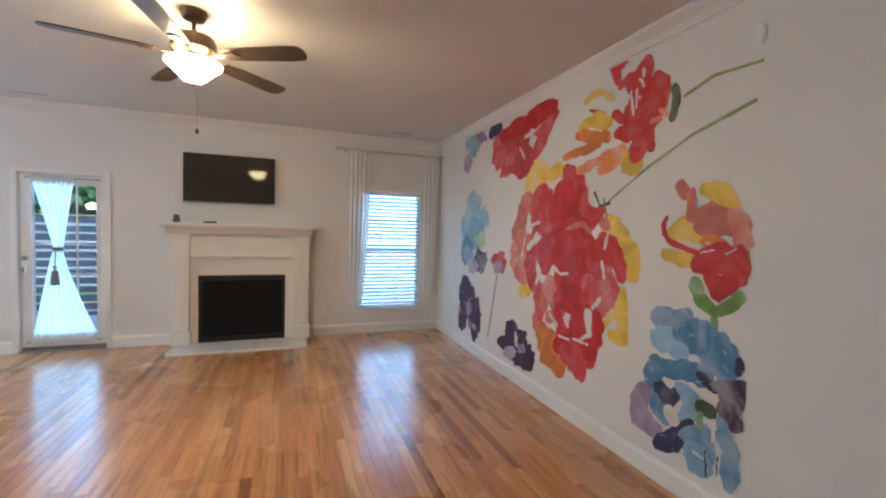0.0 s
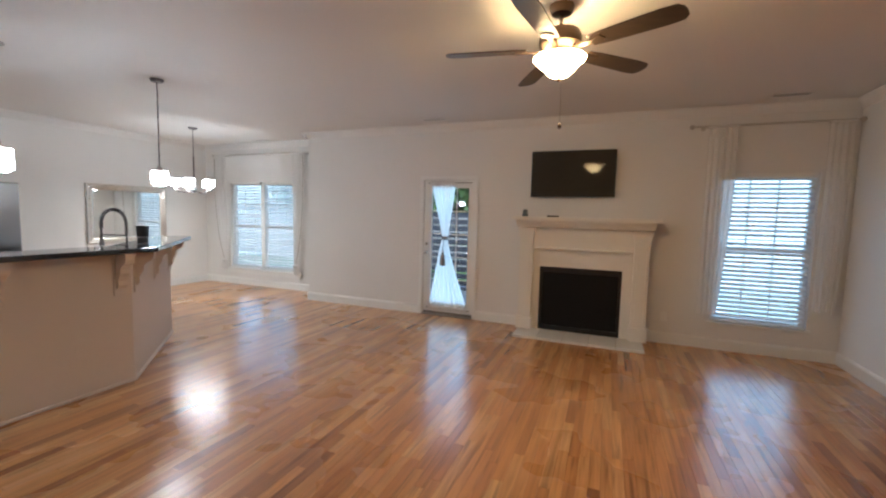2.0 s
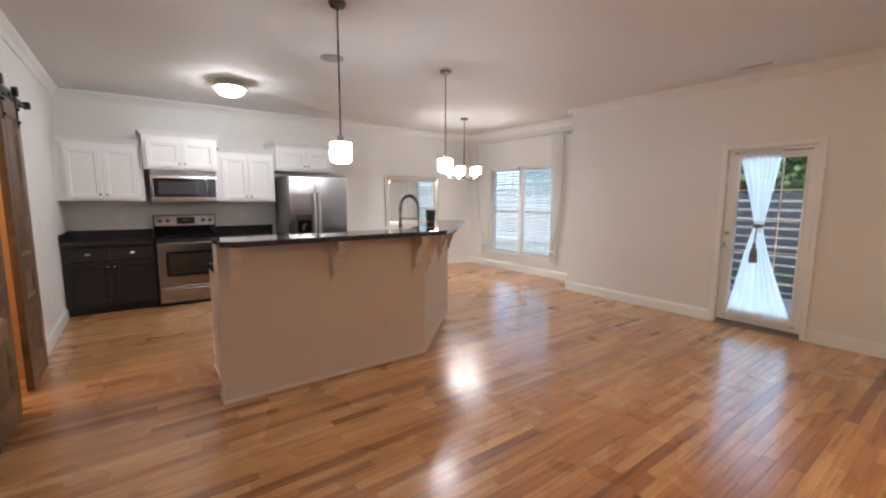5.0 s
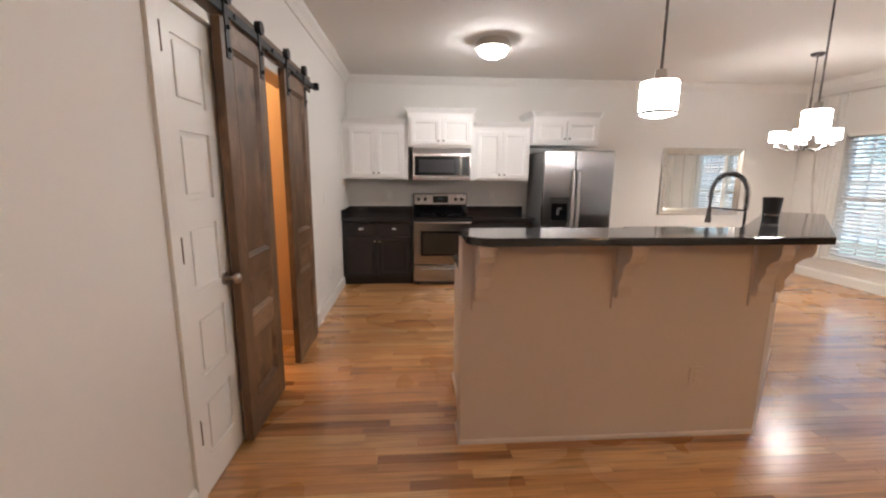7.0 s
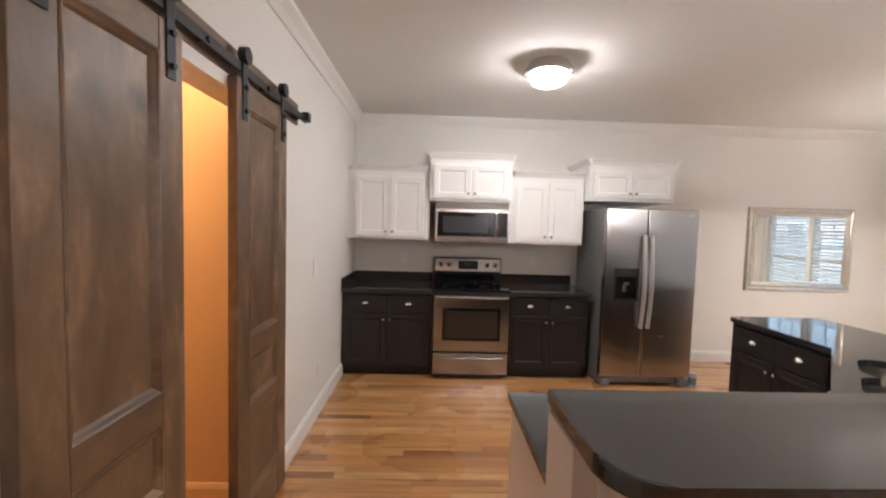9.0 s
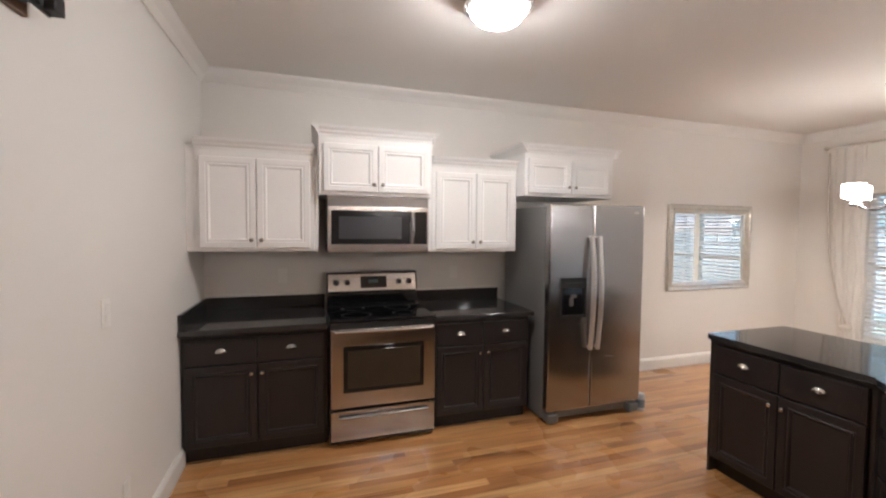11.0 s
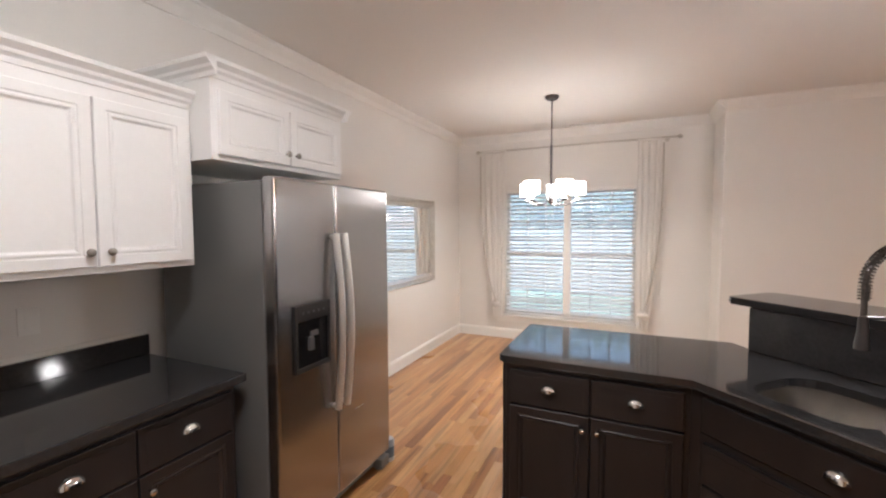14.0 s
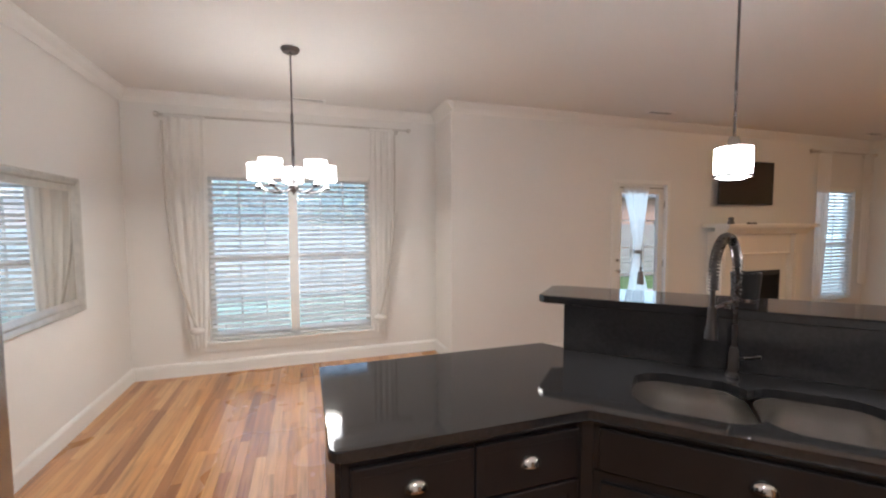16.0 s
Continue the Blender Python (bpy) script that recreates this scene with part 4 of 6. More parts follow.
stroke("C", 0.177, (1.75, 1.56), (1.64, 1.57), (1.54, 1.56))
stroke("C", 0.095, (1.58, 1.62), (1.53, 1.50), (1.54, 1.44))
stroke("O", 0.084, (1.73, 1.48), (1.62, 1.45))
stroke("R", 0.166, (1.76, 1.35), (1.64, 1.38), (1.53, 1.36))
stroke("R", 0.138, (1.70, 1.28), (1.63, 1.23), (1.55, 1.28))
stroke("R", 0.054, (1.54, 1.45), (1.51, 1.36), (1.52, 1.27))
stroke("R", 0.036, (1.98, 1.61), (2.00, 1.54), (1.93, 1.46), (1.75, 1.40))
stroke("W", 0.012, (1.75, 1.41), (1.67, 1.43))
stroke("W", 0.014, (1.61, 1.41), (1.56, 1.44))
stroke("G", 0.089, (1.78, 1.25), (1.74, 1.15), (1.66, 1.10))
stroke("G", 0.066, (1.68, 1.10), (1.58, 1.14), (1.52, 1.21))
stroke("G", 0.038, (1.66, 1.11), (1.64, 0.99), (1.61, 0.93))
# blue anemone
stroke("B", 0.207, (1.99, 1.02), (1.85, 1.00), (1.81, 0.91))
stroke("L", 0.152, (2.01, 0.86), (1.85, 0.90))
stroke("B", 0.191, (1.84, 0.95), (1.69, 0.92), (1.56, 0.83))
stroke("B", 0.149, (1.70, 0.94), (1.59, 0.88))
stroke("L", 0.085, (1.96, 0.84), (1.81, 0.83))
stroke("B", 0.122, (2.02, 0.72), (1.85, 0.72), (1.67, 0.75))
stroke("B", 0.125, (2.02, 0.69), (2.00, 0.55), (1.92, 0.40))
stroke("N", 0.105, (1.98, 0.56), (1.90, 0.54), (1.85, 0.57))
stroke("L", 0.128, (1.81, 0.63), (1.75, 0.56), (1.79, 0.46))
stroke("N", 0.057, (1.72, 0.74), (1.66, 0.71), (1.62, 0.69))
stroke("V", 0.149, (1.60, 0.73), (1.53, 0.73), (1.52, 0.61))
stroke("V", 0.093, (1.57, 0.63), (1.51, 0.54))
stroke("N", 0.038, (1.51, 0.89), (1.51, 0.81))
stroke("M", 0.159, (2.10, 0.52), (2.10, 0.37), (2.00, 0.29))
stroke("N", 0.096, (1.97, 0.22), (1.88, 0.29), (1.81, 0.38))
stroke("N", 0.039, (1.86, 0.37), (1.74, 0.46))
stroke("B", 0.137, (1.78, 0.38), (1.66, 0.40), (1.63, 0.31))
stroke("B", 0.093, (1.59, 0.53), (1.54, 0.40), (1.52, 0.22))
stroke("L", 0.123, (1.74, 0.32), (1.66, 0.23))
stroke("D", 0.081, (1.71, 0.57), (1.63, 0.56))
stroke("G", 0.040, (1.70, 0.53), (1.70, 0.45))
stroke("W", 0.021, (1.62, 0.53), (1.62, 0.41))
stroke("W", 0.087, (1.90, 0.47), (1.86, 0.41))
stroke("W", 0.015, (1.73, 0.30), (1.65, 0.29))
stroke("N", 0.009, (1.66, 0.34), (1.65, 0.21))
stroke("N", 0.009, (1.59, 0.35), (1.59, 0.24))
stem("D", 0.021, [(4.09, 1.04), (4.17, 0.69), (4.28, 0.29)])
stem("S", 0.025, [(2.47, 1.73), (2.15, 1.92), (1.84, 2.07), (1.5, 2.17)])
stem("S", 0.028, [(1.91, 2.3), (1.73, 2.36), (1.48, 2.35)])
stem("D", 0.032, [(2.62, 1.81), (2.55, 1.7), (2.45, 1.72)])
stem("D", 0.018, [(2.52, 1.76), (2.48, 1.62)])

# ---- fireplace ----
fp = thing("fireplace", "cream painted fireplace surround with a black firebox", "fireplace", (-0.77, LY, 0))
FY = 5.84
for x0, x1, z0 in ((-1.5, -1.275, 0.03), (-0.285, -0.03, 0.03), (-1.274, -0.286, 0.86)):
    part("surround_panel", cube(bm_(), (x0, FY, z0), (x1, LY, 1.4)), MANTEL, fp)
for x0, x1 in ((-1.53, -1.36), (-0.17, 0.0)):
    leg = part("pilaster", cube(bm_(), (x0, FY - 0.09, 0.2), (x1, FY - 0.001, 1.24), 0.004), MANTEL, fp)
    part("plinth", cube(bm_(), (x0 - 0.018, FY - 0.11, 0.035), (x1 + 0.018, FY - 0.001, 0.2), 0.006), MANTEL, leg)
    part("capital", cube(cube(bm_(), (x0 - 0.012, FY - 0.105, 1.24), (x1 + 0.012, FY - 0.001, 1.3), 0.006), (x0 - 0.02, FY - 0.115, 1.3), (x1 + 0.02, FY - 0.001, 1.36), 0.006), MANTEL, leg)
    part("raised_panel", cube(bm_(), (x0 + 0.035, FY - 0.1, 0.27), (x1 - 0.035, FY - 0.09, 1.18), 0.006), MANTEL, leg)
part("frieze", cube(bm_(), (-1.36, FY - 0.045, 1.1), (-0.17, FY - 0.001, 1.36), 0.004), MANTEL, fp)
part("frieze_bead", cube(bm_(), (-1.36, FY - 0.065, 1.085), (-0.17, FY - 0.001, 1.11), 0.006), MANTEL, fp)
part("bed_moulding", extrude(bm_(), [(0, 0), (0.12, 0), (0.135, 0.02), (0.16, 0.05), (0.19, 0.07), (0.2, 0.09), (0, 0.09)], (-1.57, FY, 1.365), (0.04, FY, 1.365), (0, -1)), MANTEL, fp)
part("mantel_shelf", cube(bm_(), (-1.62, FY - 0.245, 1.456), (0.09, LY, 1.5), 0.008), MANTEL, fp)
hb = bm_()
for i in range(5):
    cube(hb, (-1.52 + i * 0.3, 5.41, 0), (-1.224 + i * 0.3, FY + 0.0, 0.03), 0.003)
part("hearth", hb, MARBLE, fp, "white tiled hearth")
fb = bm_()
cube(fb, (-1.275, FY + 0.012, 0.03), (-0.285, LY - 0.002, 0.86))
bmesh.ops.delete(fb, geom=[f for f in fb.faces if f.normal.y < -0.5 or f.calc_center_median().y < FY + 0.02], context="FACES")
part("firebox", fb, FIREBOX, fp, "sooty black firebox")
sc = bm_()
cube(sc, (-1.275, FY + 0.004, 0.03), (-1.24, FY + 0.03, 0.86), 0.003), cube(sc, (-0.32, FY + 0.004, 0.03), (-0.285, FY + 0.03, 0.86), 0.003)
cube(sc, (-1.24, FY + 0.004, 0.79), (-0.32, FY + 0.03, 0.86), 0.003), cube(sc, (-1.24, FY + 0.004, 0.03), (-0.32, FY + 0.03, 0.09), 0.003)
part("screen_frame", sc, BLACK_PLASTIC, fp, "black metal screen frame")
part("fire_screen", cube(bm_(), (-1.24, FY + 0.02, 0.09), (-0.32, FY + 0.026, 0.79)), SCREEN_MESH, fp, "dark firescreen mesh")

tv = thing("television", "flat black television mounted on the wall above the mantel", "television", (-0.93, LY, 2.05))
part("tv_body", cube(bm_(), (-1.4, 5.915, 1.8), (-0.46, 5.955, 2.3), 0.01), BLACK_PLASTIC, tv)
part("bezel", cube(bm_(), (-1.445, 5.893, 1.76), (-0.42, 5.915, 2.345), 0.005), BLACK_PLASTIC, tv)
part("screen", cube(bm_(), (-1.432, 5.8905, 1.778), (-0.433, 5.8935, 2.333)), material("tv_screen", (0.05, 0.046, 0.038), 0.06, vary=0.1, spec=0.1), tv, "glossy dark screen")
part("wall_bracket", cube(bm_(), (-1.1, 5.955, 1.95), (-0.76, LY, 2.15), 0.004), IRON, tv)
rm = thing("mantel_ornament", "small dark ornament standing on the mantel", "ornament", (-1.47, 5.7, 1.5))
part("body", lathe(bm_(), [(0.001, 0), (0.035, 0), (0.04, 0.02), (0.028, 0.05), (0.034, 0.075), (0.02, 0.09), (0.001, 0.092)], (-1.47, 5.7, 1.5), 20), material("slate_ceramic", (0.1, 0.11, 0.12), 0.5), rm, smooth=True)
rc = thing("remote_control", "small black remote control lying on the mantel", "remote control", (-1.12, 5.68, 1.5))
part("body", cube(bm_(), (-1.19, 5.66, 1.5), (-1.05, 5.7, 1.518), 0.005), BLACK_PLASTIC, rc)
k_ = bm_()
for i in range(8):
    cube(k_, (-1.18 + i * 0.015, 5.67, 1.518), (-1.17 + i * 0.015, 5.69, 1.521))
part("buttons", k_, STEEL_SIDE, rc)


def outlet(m, label="white wall outlet plate", mat=None):
    mat = mat or TRIM
    o = thing("wall_outlet", label, "outlet")
    part("plate", cube(bm_(), (-0.036, -0.006, -0.058), (0.036, 0, 0.058), 0.002), mat, o)
    for dz in (-0.02, 0.02):
        part("socket", cube(bm_(), (-0.014, -0.009, dz - 0.013), (0.014, -0.006, dz + 0.013), 0.002), mat, o)
    o.matrix_basis = m
    return o


outlet(pose(0.21, LY, 0.33))
outlet(pose(KX, 0.35, 1.16, 0, 0, 90))
outlet(pose(KX, 1.85, 1.16, 0, 0, 90))
outlet(pose(-6.6, BY, 1.2, 0, 0, 180), "white light switch plate")
outlet(pose(-6.75, BY, 0.35, 0, 0, 180))
ch = thing("door_chime", "white curved wall sensor above the mural", "wall sensor", (MX, 1.5, 2.48))
part("case", ball(bm_(), (MX, 1.5, 2.48), 0.038, (0.6, 0.7, 1.3)), TRIM, ch, smooth=True)

# ---- ceiling fan ----
fx, fy = -0.8, 3.08
fan = thing("ceiling_fan", "five-blade dark wooden ceiling fan with a lit frosted bowl", "ceiling fan", (fx, fy, H))
part("canopy", lathe(bm_(), [(0.001, 0), (0.075, 0), (0.075, -0.015), (0.06, -0.05), (0.02, -0.06), (0.001, -0.06)], (fx, fy, H), 28), BRONZE, fan, smooth=True)
part("downrod", rod(bm_(), (fx, fy, H - 0.05), (fx, fy, 2.62), 0.012), BRONZE, fan, smooth=True)
part("motor", lathe(bm_(), [(0.001, 0.07), (0.06, 0.07), (0.11, 0.05), (0.125, 0.02), (0.125, -0.03), (0.1, -0.06), (0.08, -0.075), (0.001, -0.075)], (fx, fy, 2.575), 36), BRONZE, fan, smooth=True)
part("light_kit", lathe(bm_(), [(0.001, 0), (0.07, 0), (0.075, -0.02), (0.118, -0.028), (0.12, -0.038), (0.001, -0.042)], (fx, fy, 2.5), 36), BRONZE, fan, smooth=True)
for k in range(3):
    a_ = radians(40 + 120 * k)
    part("bowl_screw", rod(bm_(), (fx + 0.085 * math.cos(a_), fy + 0.085 * math.sin(a_), 2.468), (fx + 0.158 * math.cos(a_), fy + 0.158 * math.sin(a_), 2.468), 0.004, 8), BRONZE, fan)
part("glass_bowl", lathe(bm_(), [(0.001, -0.105), (0.035, -0.104), (0.058, -0.096), (0.085, -0.07), (0.118, -0.036), (0.15, -0.008), (0.157, 0.004), (0.152, 0.008), (0.142, -0.004), (0.11, -0.03), (0.078, -0.062), (0.05, -0.088), (0.001, -0.096)], (fx, fy, 2.465), 36), WARM, fan, "lit frosted glass bowl", True)
part("finial", ball(rod(bm_(), (fx, fy, 2.36), (fx, fy, 2.33), 0.006), (fx, fy, 2.345), 0.011), BRONZE, fan, smooth=True)
part("pull_chain", rod(bm_(), (fx + 0.02, fy - 0.02, 2.35), (fx + 0.02, fy - 0.02, 2.07), 0.001, 6), BRONZE, fan)
part("chain_fob", ball(bm_(), (fx + 0.02, fy - 0.02, 2.06), 0.012, (1, 1, 1.6)), FAN_WOOD, fan, smooth=True)
for k in range(5):
    a_ = radians(-170 + 72 * k)
    m_ = Matrix.Translation((fx, fy, 2.52)) @ Matrix.Rotation(a_, 4, "Z") @ Matrix.Rotation(radians(-11), 4, "X")
    bl = bm_()
    pts_ = [(0.2, -0.05), (0.3, -0.06), (0.6, -0.07), (0.68, -0.064), (0.705, -0.035), (0.71, 0), (0.705, 0.035), (0.68, 0.064), (0.6, 0.07), (0.3, 0.06), (0.2, 0.05)]
    prism(bl, pts_, -0.004, 0.004)
    bl.transform(m_)
    blade = part("blade", bl, FAN_WOOD, fan, "dark walnut blade")
    ir = bm_()
    prism(ir, [(0.09, -0.018), (0.2, -0.016), (0.27, -0.04), (0.29, 0), (0.27, 0.04), (0.2, 0.016), (0.09, 0.018)], -0.012, -0.005)
    ir.transform(m_)
    part("blade_iron", ir, BRONZE, blade)


# ---- hanging lamps ----
def pendant(x, y, lift=0.0):
    p = thing("pendant_lamp", "nickel pendant lamp with a lit white drum shade over the bar", "pendant lamp", group="pendants over the bar")
    part("canopy", lathe(bm_(), [(0.001, 0), (0.062, 0), (0.062, -0.012), (0.05, -0.026), (0.001, -0.028)], (0, 0, H), 28), DARK_CHROME, p, smooth=True)
    part("stem", rod(bm_(), (0, 0, H - 0.02), (0, 0, 1.86 + lift), 0.006), DARK_CHROME, p, smooth=True)
    part("socket_cap", lathe(bm_(), [(0.001, 0.05), (0.02, 0.05), (0.028, 0.01), (0.072, 0.004), (0.072, -0.002), (0.001, -0.002)], (0, 0, 1.838 + lift), 28), CHROME, p, smooth=True)
    part("shade", lathe(bm_(), [(0.074, 0.14), (0.074, 0.022), (0.07, 0.022), (0.07, 0.14), (0.074, 0.14)], (0, 0, 1.695 + lift), 36), COOL, p, "lit white glass shade", True)
    part("shade_ring", lathe(bm_(), [(0.077, 0.024), (0.077, 0.01), (0.069, 0.01), (0.069, 0.024), (0.077, 0.024)], (0, 0, 1.695 + lift), 36), DARK_CHROME, p)
    part("diffuser", lathe(bm_(), [(0.001, 0.0), (0.046, 0.003), (0.068, 0.016), (0.001, 0.018)], (0, 0, 1.695 + lift), 36), COOL, p, smooth=True)
    p.matrix_basis = Matrix.Translation((x, y, 0))
    return p


pendant(-3.968, 1.745)
pendant(-4.755, 3.262, 0.028)

cx, cy = -6.694, 5.103
cl = thing("chandelier", "nickel chandelier with five lit white drum shades", "chandelier", (cx, cy, H))
part("canopy", lathe(bm_(), [(0.001, 0), (0.066, 0), (0.066, -0.012), (0.05, -0.03), (0.001, -0.032)], (cx, cy, H), 28), DARK_CHROME, cl, smooth=True)
part("stem", rod(rod(bm_(), (cx, cy, H - 0.02), (cx, cy, 2.3), 0.006), (cx, cy, 2.32), (cx, cy, 1.8), 0.011), DARK_CHROME, cl, smooth=True)
part("hub", lathe(bm_(), [(0.001, 0.05), (0.02, 0.045), (0.034, 0.02), (0.034, -0.01), (0.02, -0.03), (0.008, -0.05), (0.001, -0.055)], (cx, cy, 1.8), 24), DARK_CHROME, cl, smooth=True)
for k in range(5):
    a_ = radians(20 + 72 * k)
    sx, sy = cx + 0.25 * math.cos(a_), cy + 0.25 * math.sin(a_)
    pts_ = [(cx + (sx - cx) * t, cy + (sy - cy) * t, 1.8 - 0.05 * math.sin(math.pi * t)) for t in [i / 10 for i in range(11)]]
    arm = part("arm", tube(bm_(), pts_, 0.008), DARK_CHROME, cl, smooth=True)
    part("candle_cup", lathe(bm_(), [(0.001, 0), (0.022, 0), (0.026, 0.02), (0.014, 0.035), (0.014, 0.06), (0.001, 0.06)], (sx, sy, 1.78), 18), DARK_CHROME, arm, smooth=True)
    part("shade", lathe(bm_(), [(0.07, 0.004), (0.076, 0.006), (0.076, 0.118), (0.072, 0.118), (0.072, 0.012), (0.07, 0.004)], (sx, sy, 1.845), 28), NOOK, cl, "lit white glass shade", True)
    # extra glowing ring, added to throw light down on the floor
    part("diffuser", lathe(bm_(), [(0.023, 0.004), (0.069, 0.004), (0.069, 0.01), (0.023, 0.01), (0.023, 0.004)], (sx, sy, 1.845), 28), NOOK_FILL, cl, "glowing ring added under the shade to light the floor")
    # unseen opaque plate, added to stop the ring lighting the ceiling
    part("light_block", lathe(bm_(), [(0.015, 0.012), (0.0705, 0.012), (0.0705, 0.015), (0.015, 0.015), (0.015, 0.012)], (sx, sy, 1.845), 28), TRIM, cl, "unseen white plate added to keep the ring's light off the ceiling")

kx, ky = -6.58, 1.503
kl = thing("flush_ceiling_lamp", "round flush ceiling lamp with a lit frosted dome", "ceiling lamp", (kx, ky, H))
part("base_ring", lathe(bm_(), [(0.001, 0), (0.15, 0), (0.16, -0.02), (0.18, -0.055), (0.18, -0.082), (0.175, -0.084), (0.17, -0.066), (0.145, -0.084), (0.001, -0.084)], (kx, ky, H), 40), CHROME, kl, smooth=True)
part("glass_dome", lathe(bm_(), [(0.148, -0.085), (0.145, -0.105), (0.118, -0.14), (0.075, -0.162), (0.03, -0.17), (0.001, -0.171)], (kx, ky, H), 40), DOME, kl, "lit frosted glass dome", True)


def vent(x, y, w, d):
    v = thing("ceiling_vent", "white slotted ceiling vent", "vent", (x, y, H), "ceiling vents")
    f = bm_()
    cube(f, (x - w / 2, y - d / 2, H - 0.008), (x + w / 2, y - d / 2 + 0.02, H)), cube(f, (x - w / 2, y + d / 2 - 0.02, H - 0.008), (x + w / 2, y + d / 2, H))
    cube(f, (x - w / 2, y - d / 2 + 0.02, H - 0.008), (x - w / 2 + 0.02, y + d / 2 - 0.02, H)), cube(f, (x + w / 2 - 0.02, y - d / 2 + 0.02, H - 0.008), (x + w / 2, y + d / 2 - 0.02, H))
    part("frame", f, TRIM, v)
    # black sheet in place of the shaded duct behind the slats
    part("duct_shade", cube(bm_(), (x - w / 2 + 0.02, y - d / 2 + 0.02, H - 0.003), (x + w / 2 - 0.02, y + d / 2 - 0.02, H - 0.001)), BLACK_PLASTIC, v)
    n = int((d - 0.045) / 0.022)
    for i in range(n):
        s = cube(bm_(), (-w / 2 + 0.02, -0.0055, -0.0008), (w / 2 - 0.02, 0.0055, 0.0008))
        s.transform(pose(x, y - d / 2 + 0.034 + i * 0.022, H - 0.0085, 25, 0, 0))
        part("slat", s, TRIM, v)


vent(-2.74, 5.64, 0.34, 0.12)
vent(1.15, 5.6, 0.34, 0.12)
vent(-6.56, 6.36, 0.34, 0.12)
sm = thing("ceiling_speaker", "round white ceiling speaker grille", "speaker", (-5.09, 2.15, H))
part("grille", lathe(bm_(), [(0.001, -0.012), (0.09, -0.012), (0.11, -0.008), (0.112, 0), (0.001, 0)], (-5.09, 2.15, H), 36), material("grey_speaker_grille", (0.42, 0.41, 0.39), 0.6, vary=0.06, scale=40, bump=0.3, bump_scale=300), sm, smooth=True)


# ---- cabinets ----
def raised_panel(w, h, mat, thick=0.02, rail=0.055, m=None):
    """A framed door front with a beaded, recessed panel, in one piece, w by h, standing on z = 0 with its face towards -y."""
    bm, t = bm_(), thick
    steps = [(0, 0), (0, -t + 0.003), (0.003, -t), (rail - 0.016, -t), (rail - 0.013, -t * 0.8), (rail - 0.008, -t * 0.78), (rail - 0.004, -t * 0.95), (rail + 0.003, -t * 0.9), (rail + 0.009, -t * 0.5), (rail + 0.013, -t * 0.42)]
    rings = [[bm.verts.new((x, y, z)) for x, z in ((g, g), (w - g, g), (w - g, h - g), (g, h - g))] for g, y in steps]
    bm.faces.new(rings[0][::-1]), bm.faces.new(rings[-1])
    for a, b in zip(rings, rings[1:]):
        for i in range(4):
            k = (i + 1) % 4
            bm.faces.new((a[i], a[k], b[k], b[i]))
    if m is not None:
        bm.transform(m)
    return bm


def knob(x, y, z, r=0.015):
    return ball(rod(bm_(), (x, y, z), (x, y - 0.02, z), 0.005, 10), (x, y - 0.024, z), r, (1, 0.7, 1), 14, 8)


def cup_pull(x, y, z):
    bm = bm_()
    ball(bm, (x, y - 0.002, z - 0.008), 0.038, (1, 0.7, 0.85), 20, 14)
    bmesh.ops.delete(bm, geom=[v for v in bm.verts if v.co.y > y + 0.001 or v.co.z < z - 0.012], context="VERTS")
    return bm


CAB_CROWN = [(0, 0), (0.006, 0), (0.01, 0.018), (0.022, 0.03), (0.026, 0.042), (0.046, 0.06), (0.05, 0.075), (0, 0.075)]


def upper_cabinet(y0, y1, z0, z1, xf, label, sides=(True, True)):
    """A two-door wall cabinet against the kitchen wall; local x is its width, the front faces -y."""
    w, d = y1 - y0, xf - KX
    c = thing("wall_cabinet", label, "cabinet", group="white wall cabinets")
    part("body", cube(bm_(), (0, 0.0, 0), (w, d - 0.002, z1 - z0), 0.002), CABINET, c)
    g, dw = 0.03, (w - 0.06 - 0.006) / 2
    for i in range(2):
        x = g + i * (dw + 0.006)
        dr = part("door", raised_panel(dw, z1 - z0 - 0.075, CABINET, m=Matrix.Translation((x, -0.001, 0.025))), CABINET, c)
        part("knob", knob(x + (dw - 0.03 if i == 0 else 0.03), -0.021, 0.025 + 0.055), PEWTER, dr, "small pewter knob", True)
    cr = bm_()
    extrude(cr, CAB_CROWN, (-0.0, 0, z1 - z0 - 0.004), (w, 0, z1 - z0 - 0.004), (0, -1))
    part("crown_front", cr, CABINET, c)
    for s, x, o in ((sides[0], 0, -1), (sides[1], w, 1)):
        if s:
            part("crown_side", extrude(bm_(), CAB_CROWN, (x, -0.05, z1 - z0 - 0.004), (x, d - 0.002, z1 - z0 - 0.004), (o, 0)), CABINET, c)
    part("cabinet_top", cube(bm_(), (0, 0.001, z1 - z0 + 0.0705), (w, d - 0.003, z1 - z0 + 0.071)), CABINET, c)
    c.matrix_basis = pose(xf, y0, z0, 0, 0, 90)
    return c


upper_cabinet(-0.175, 0.6, 1.39, 2.09, -7.77, "white painted two-door wall cabinet beside the microwave", (False, False))
upper_cabinet(0.632, 1.475, 1.8, 2.22, -7.69, "white painted short wall cabinet above the microwave")
upper_cabinet(1.5, 2.25, 1.375, 2.065, -7.77, "white painted two-door wall cabinet beside the fridge", (False, False))
upper_cabinet(2.255, 3.135, 1.84, 2.195, -7.64, "white painted short wall cabinet above the fridge")
fw_ = thing("cabinet_filler", "white painted filler strip between wall cabinet and wall", "cabinet", (-7.9, -0.2, 1.39))
part("strip", cube(bm_(), (KX + 0.002, BY + 0.002, 1.39), (-7.785, -0.177, 2.12)), CABINET, fw_)
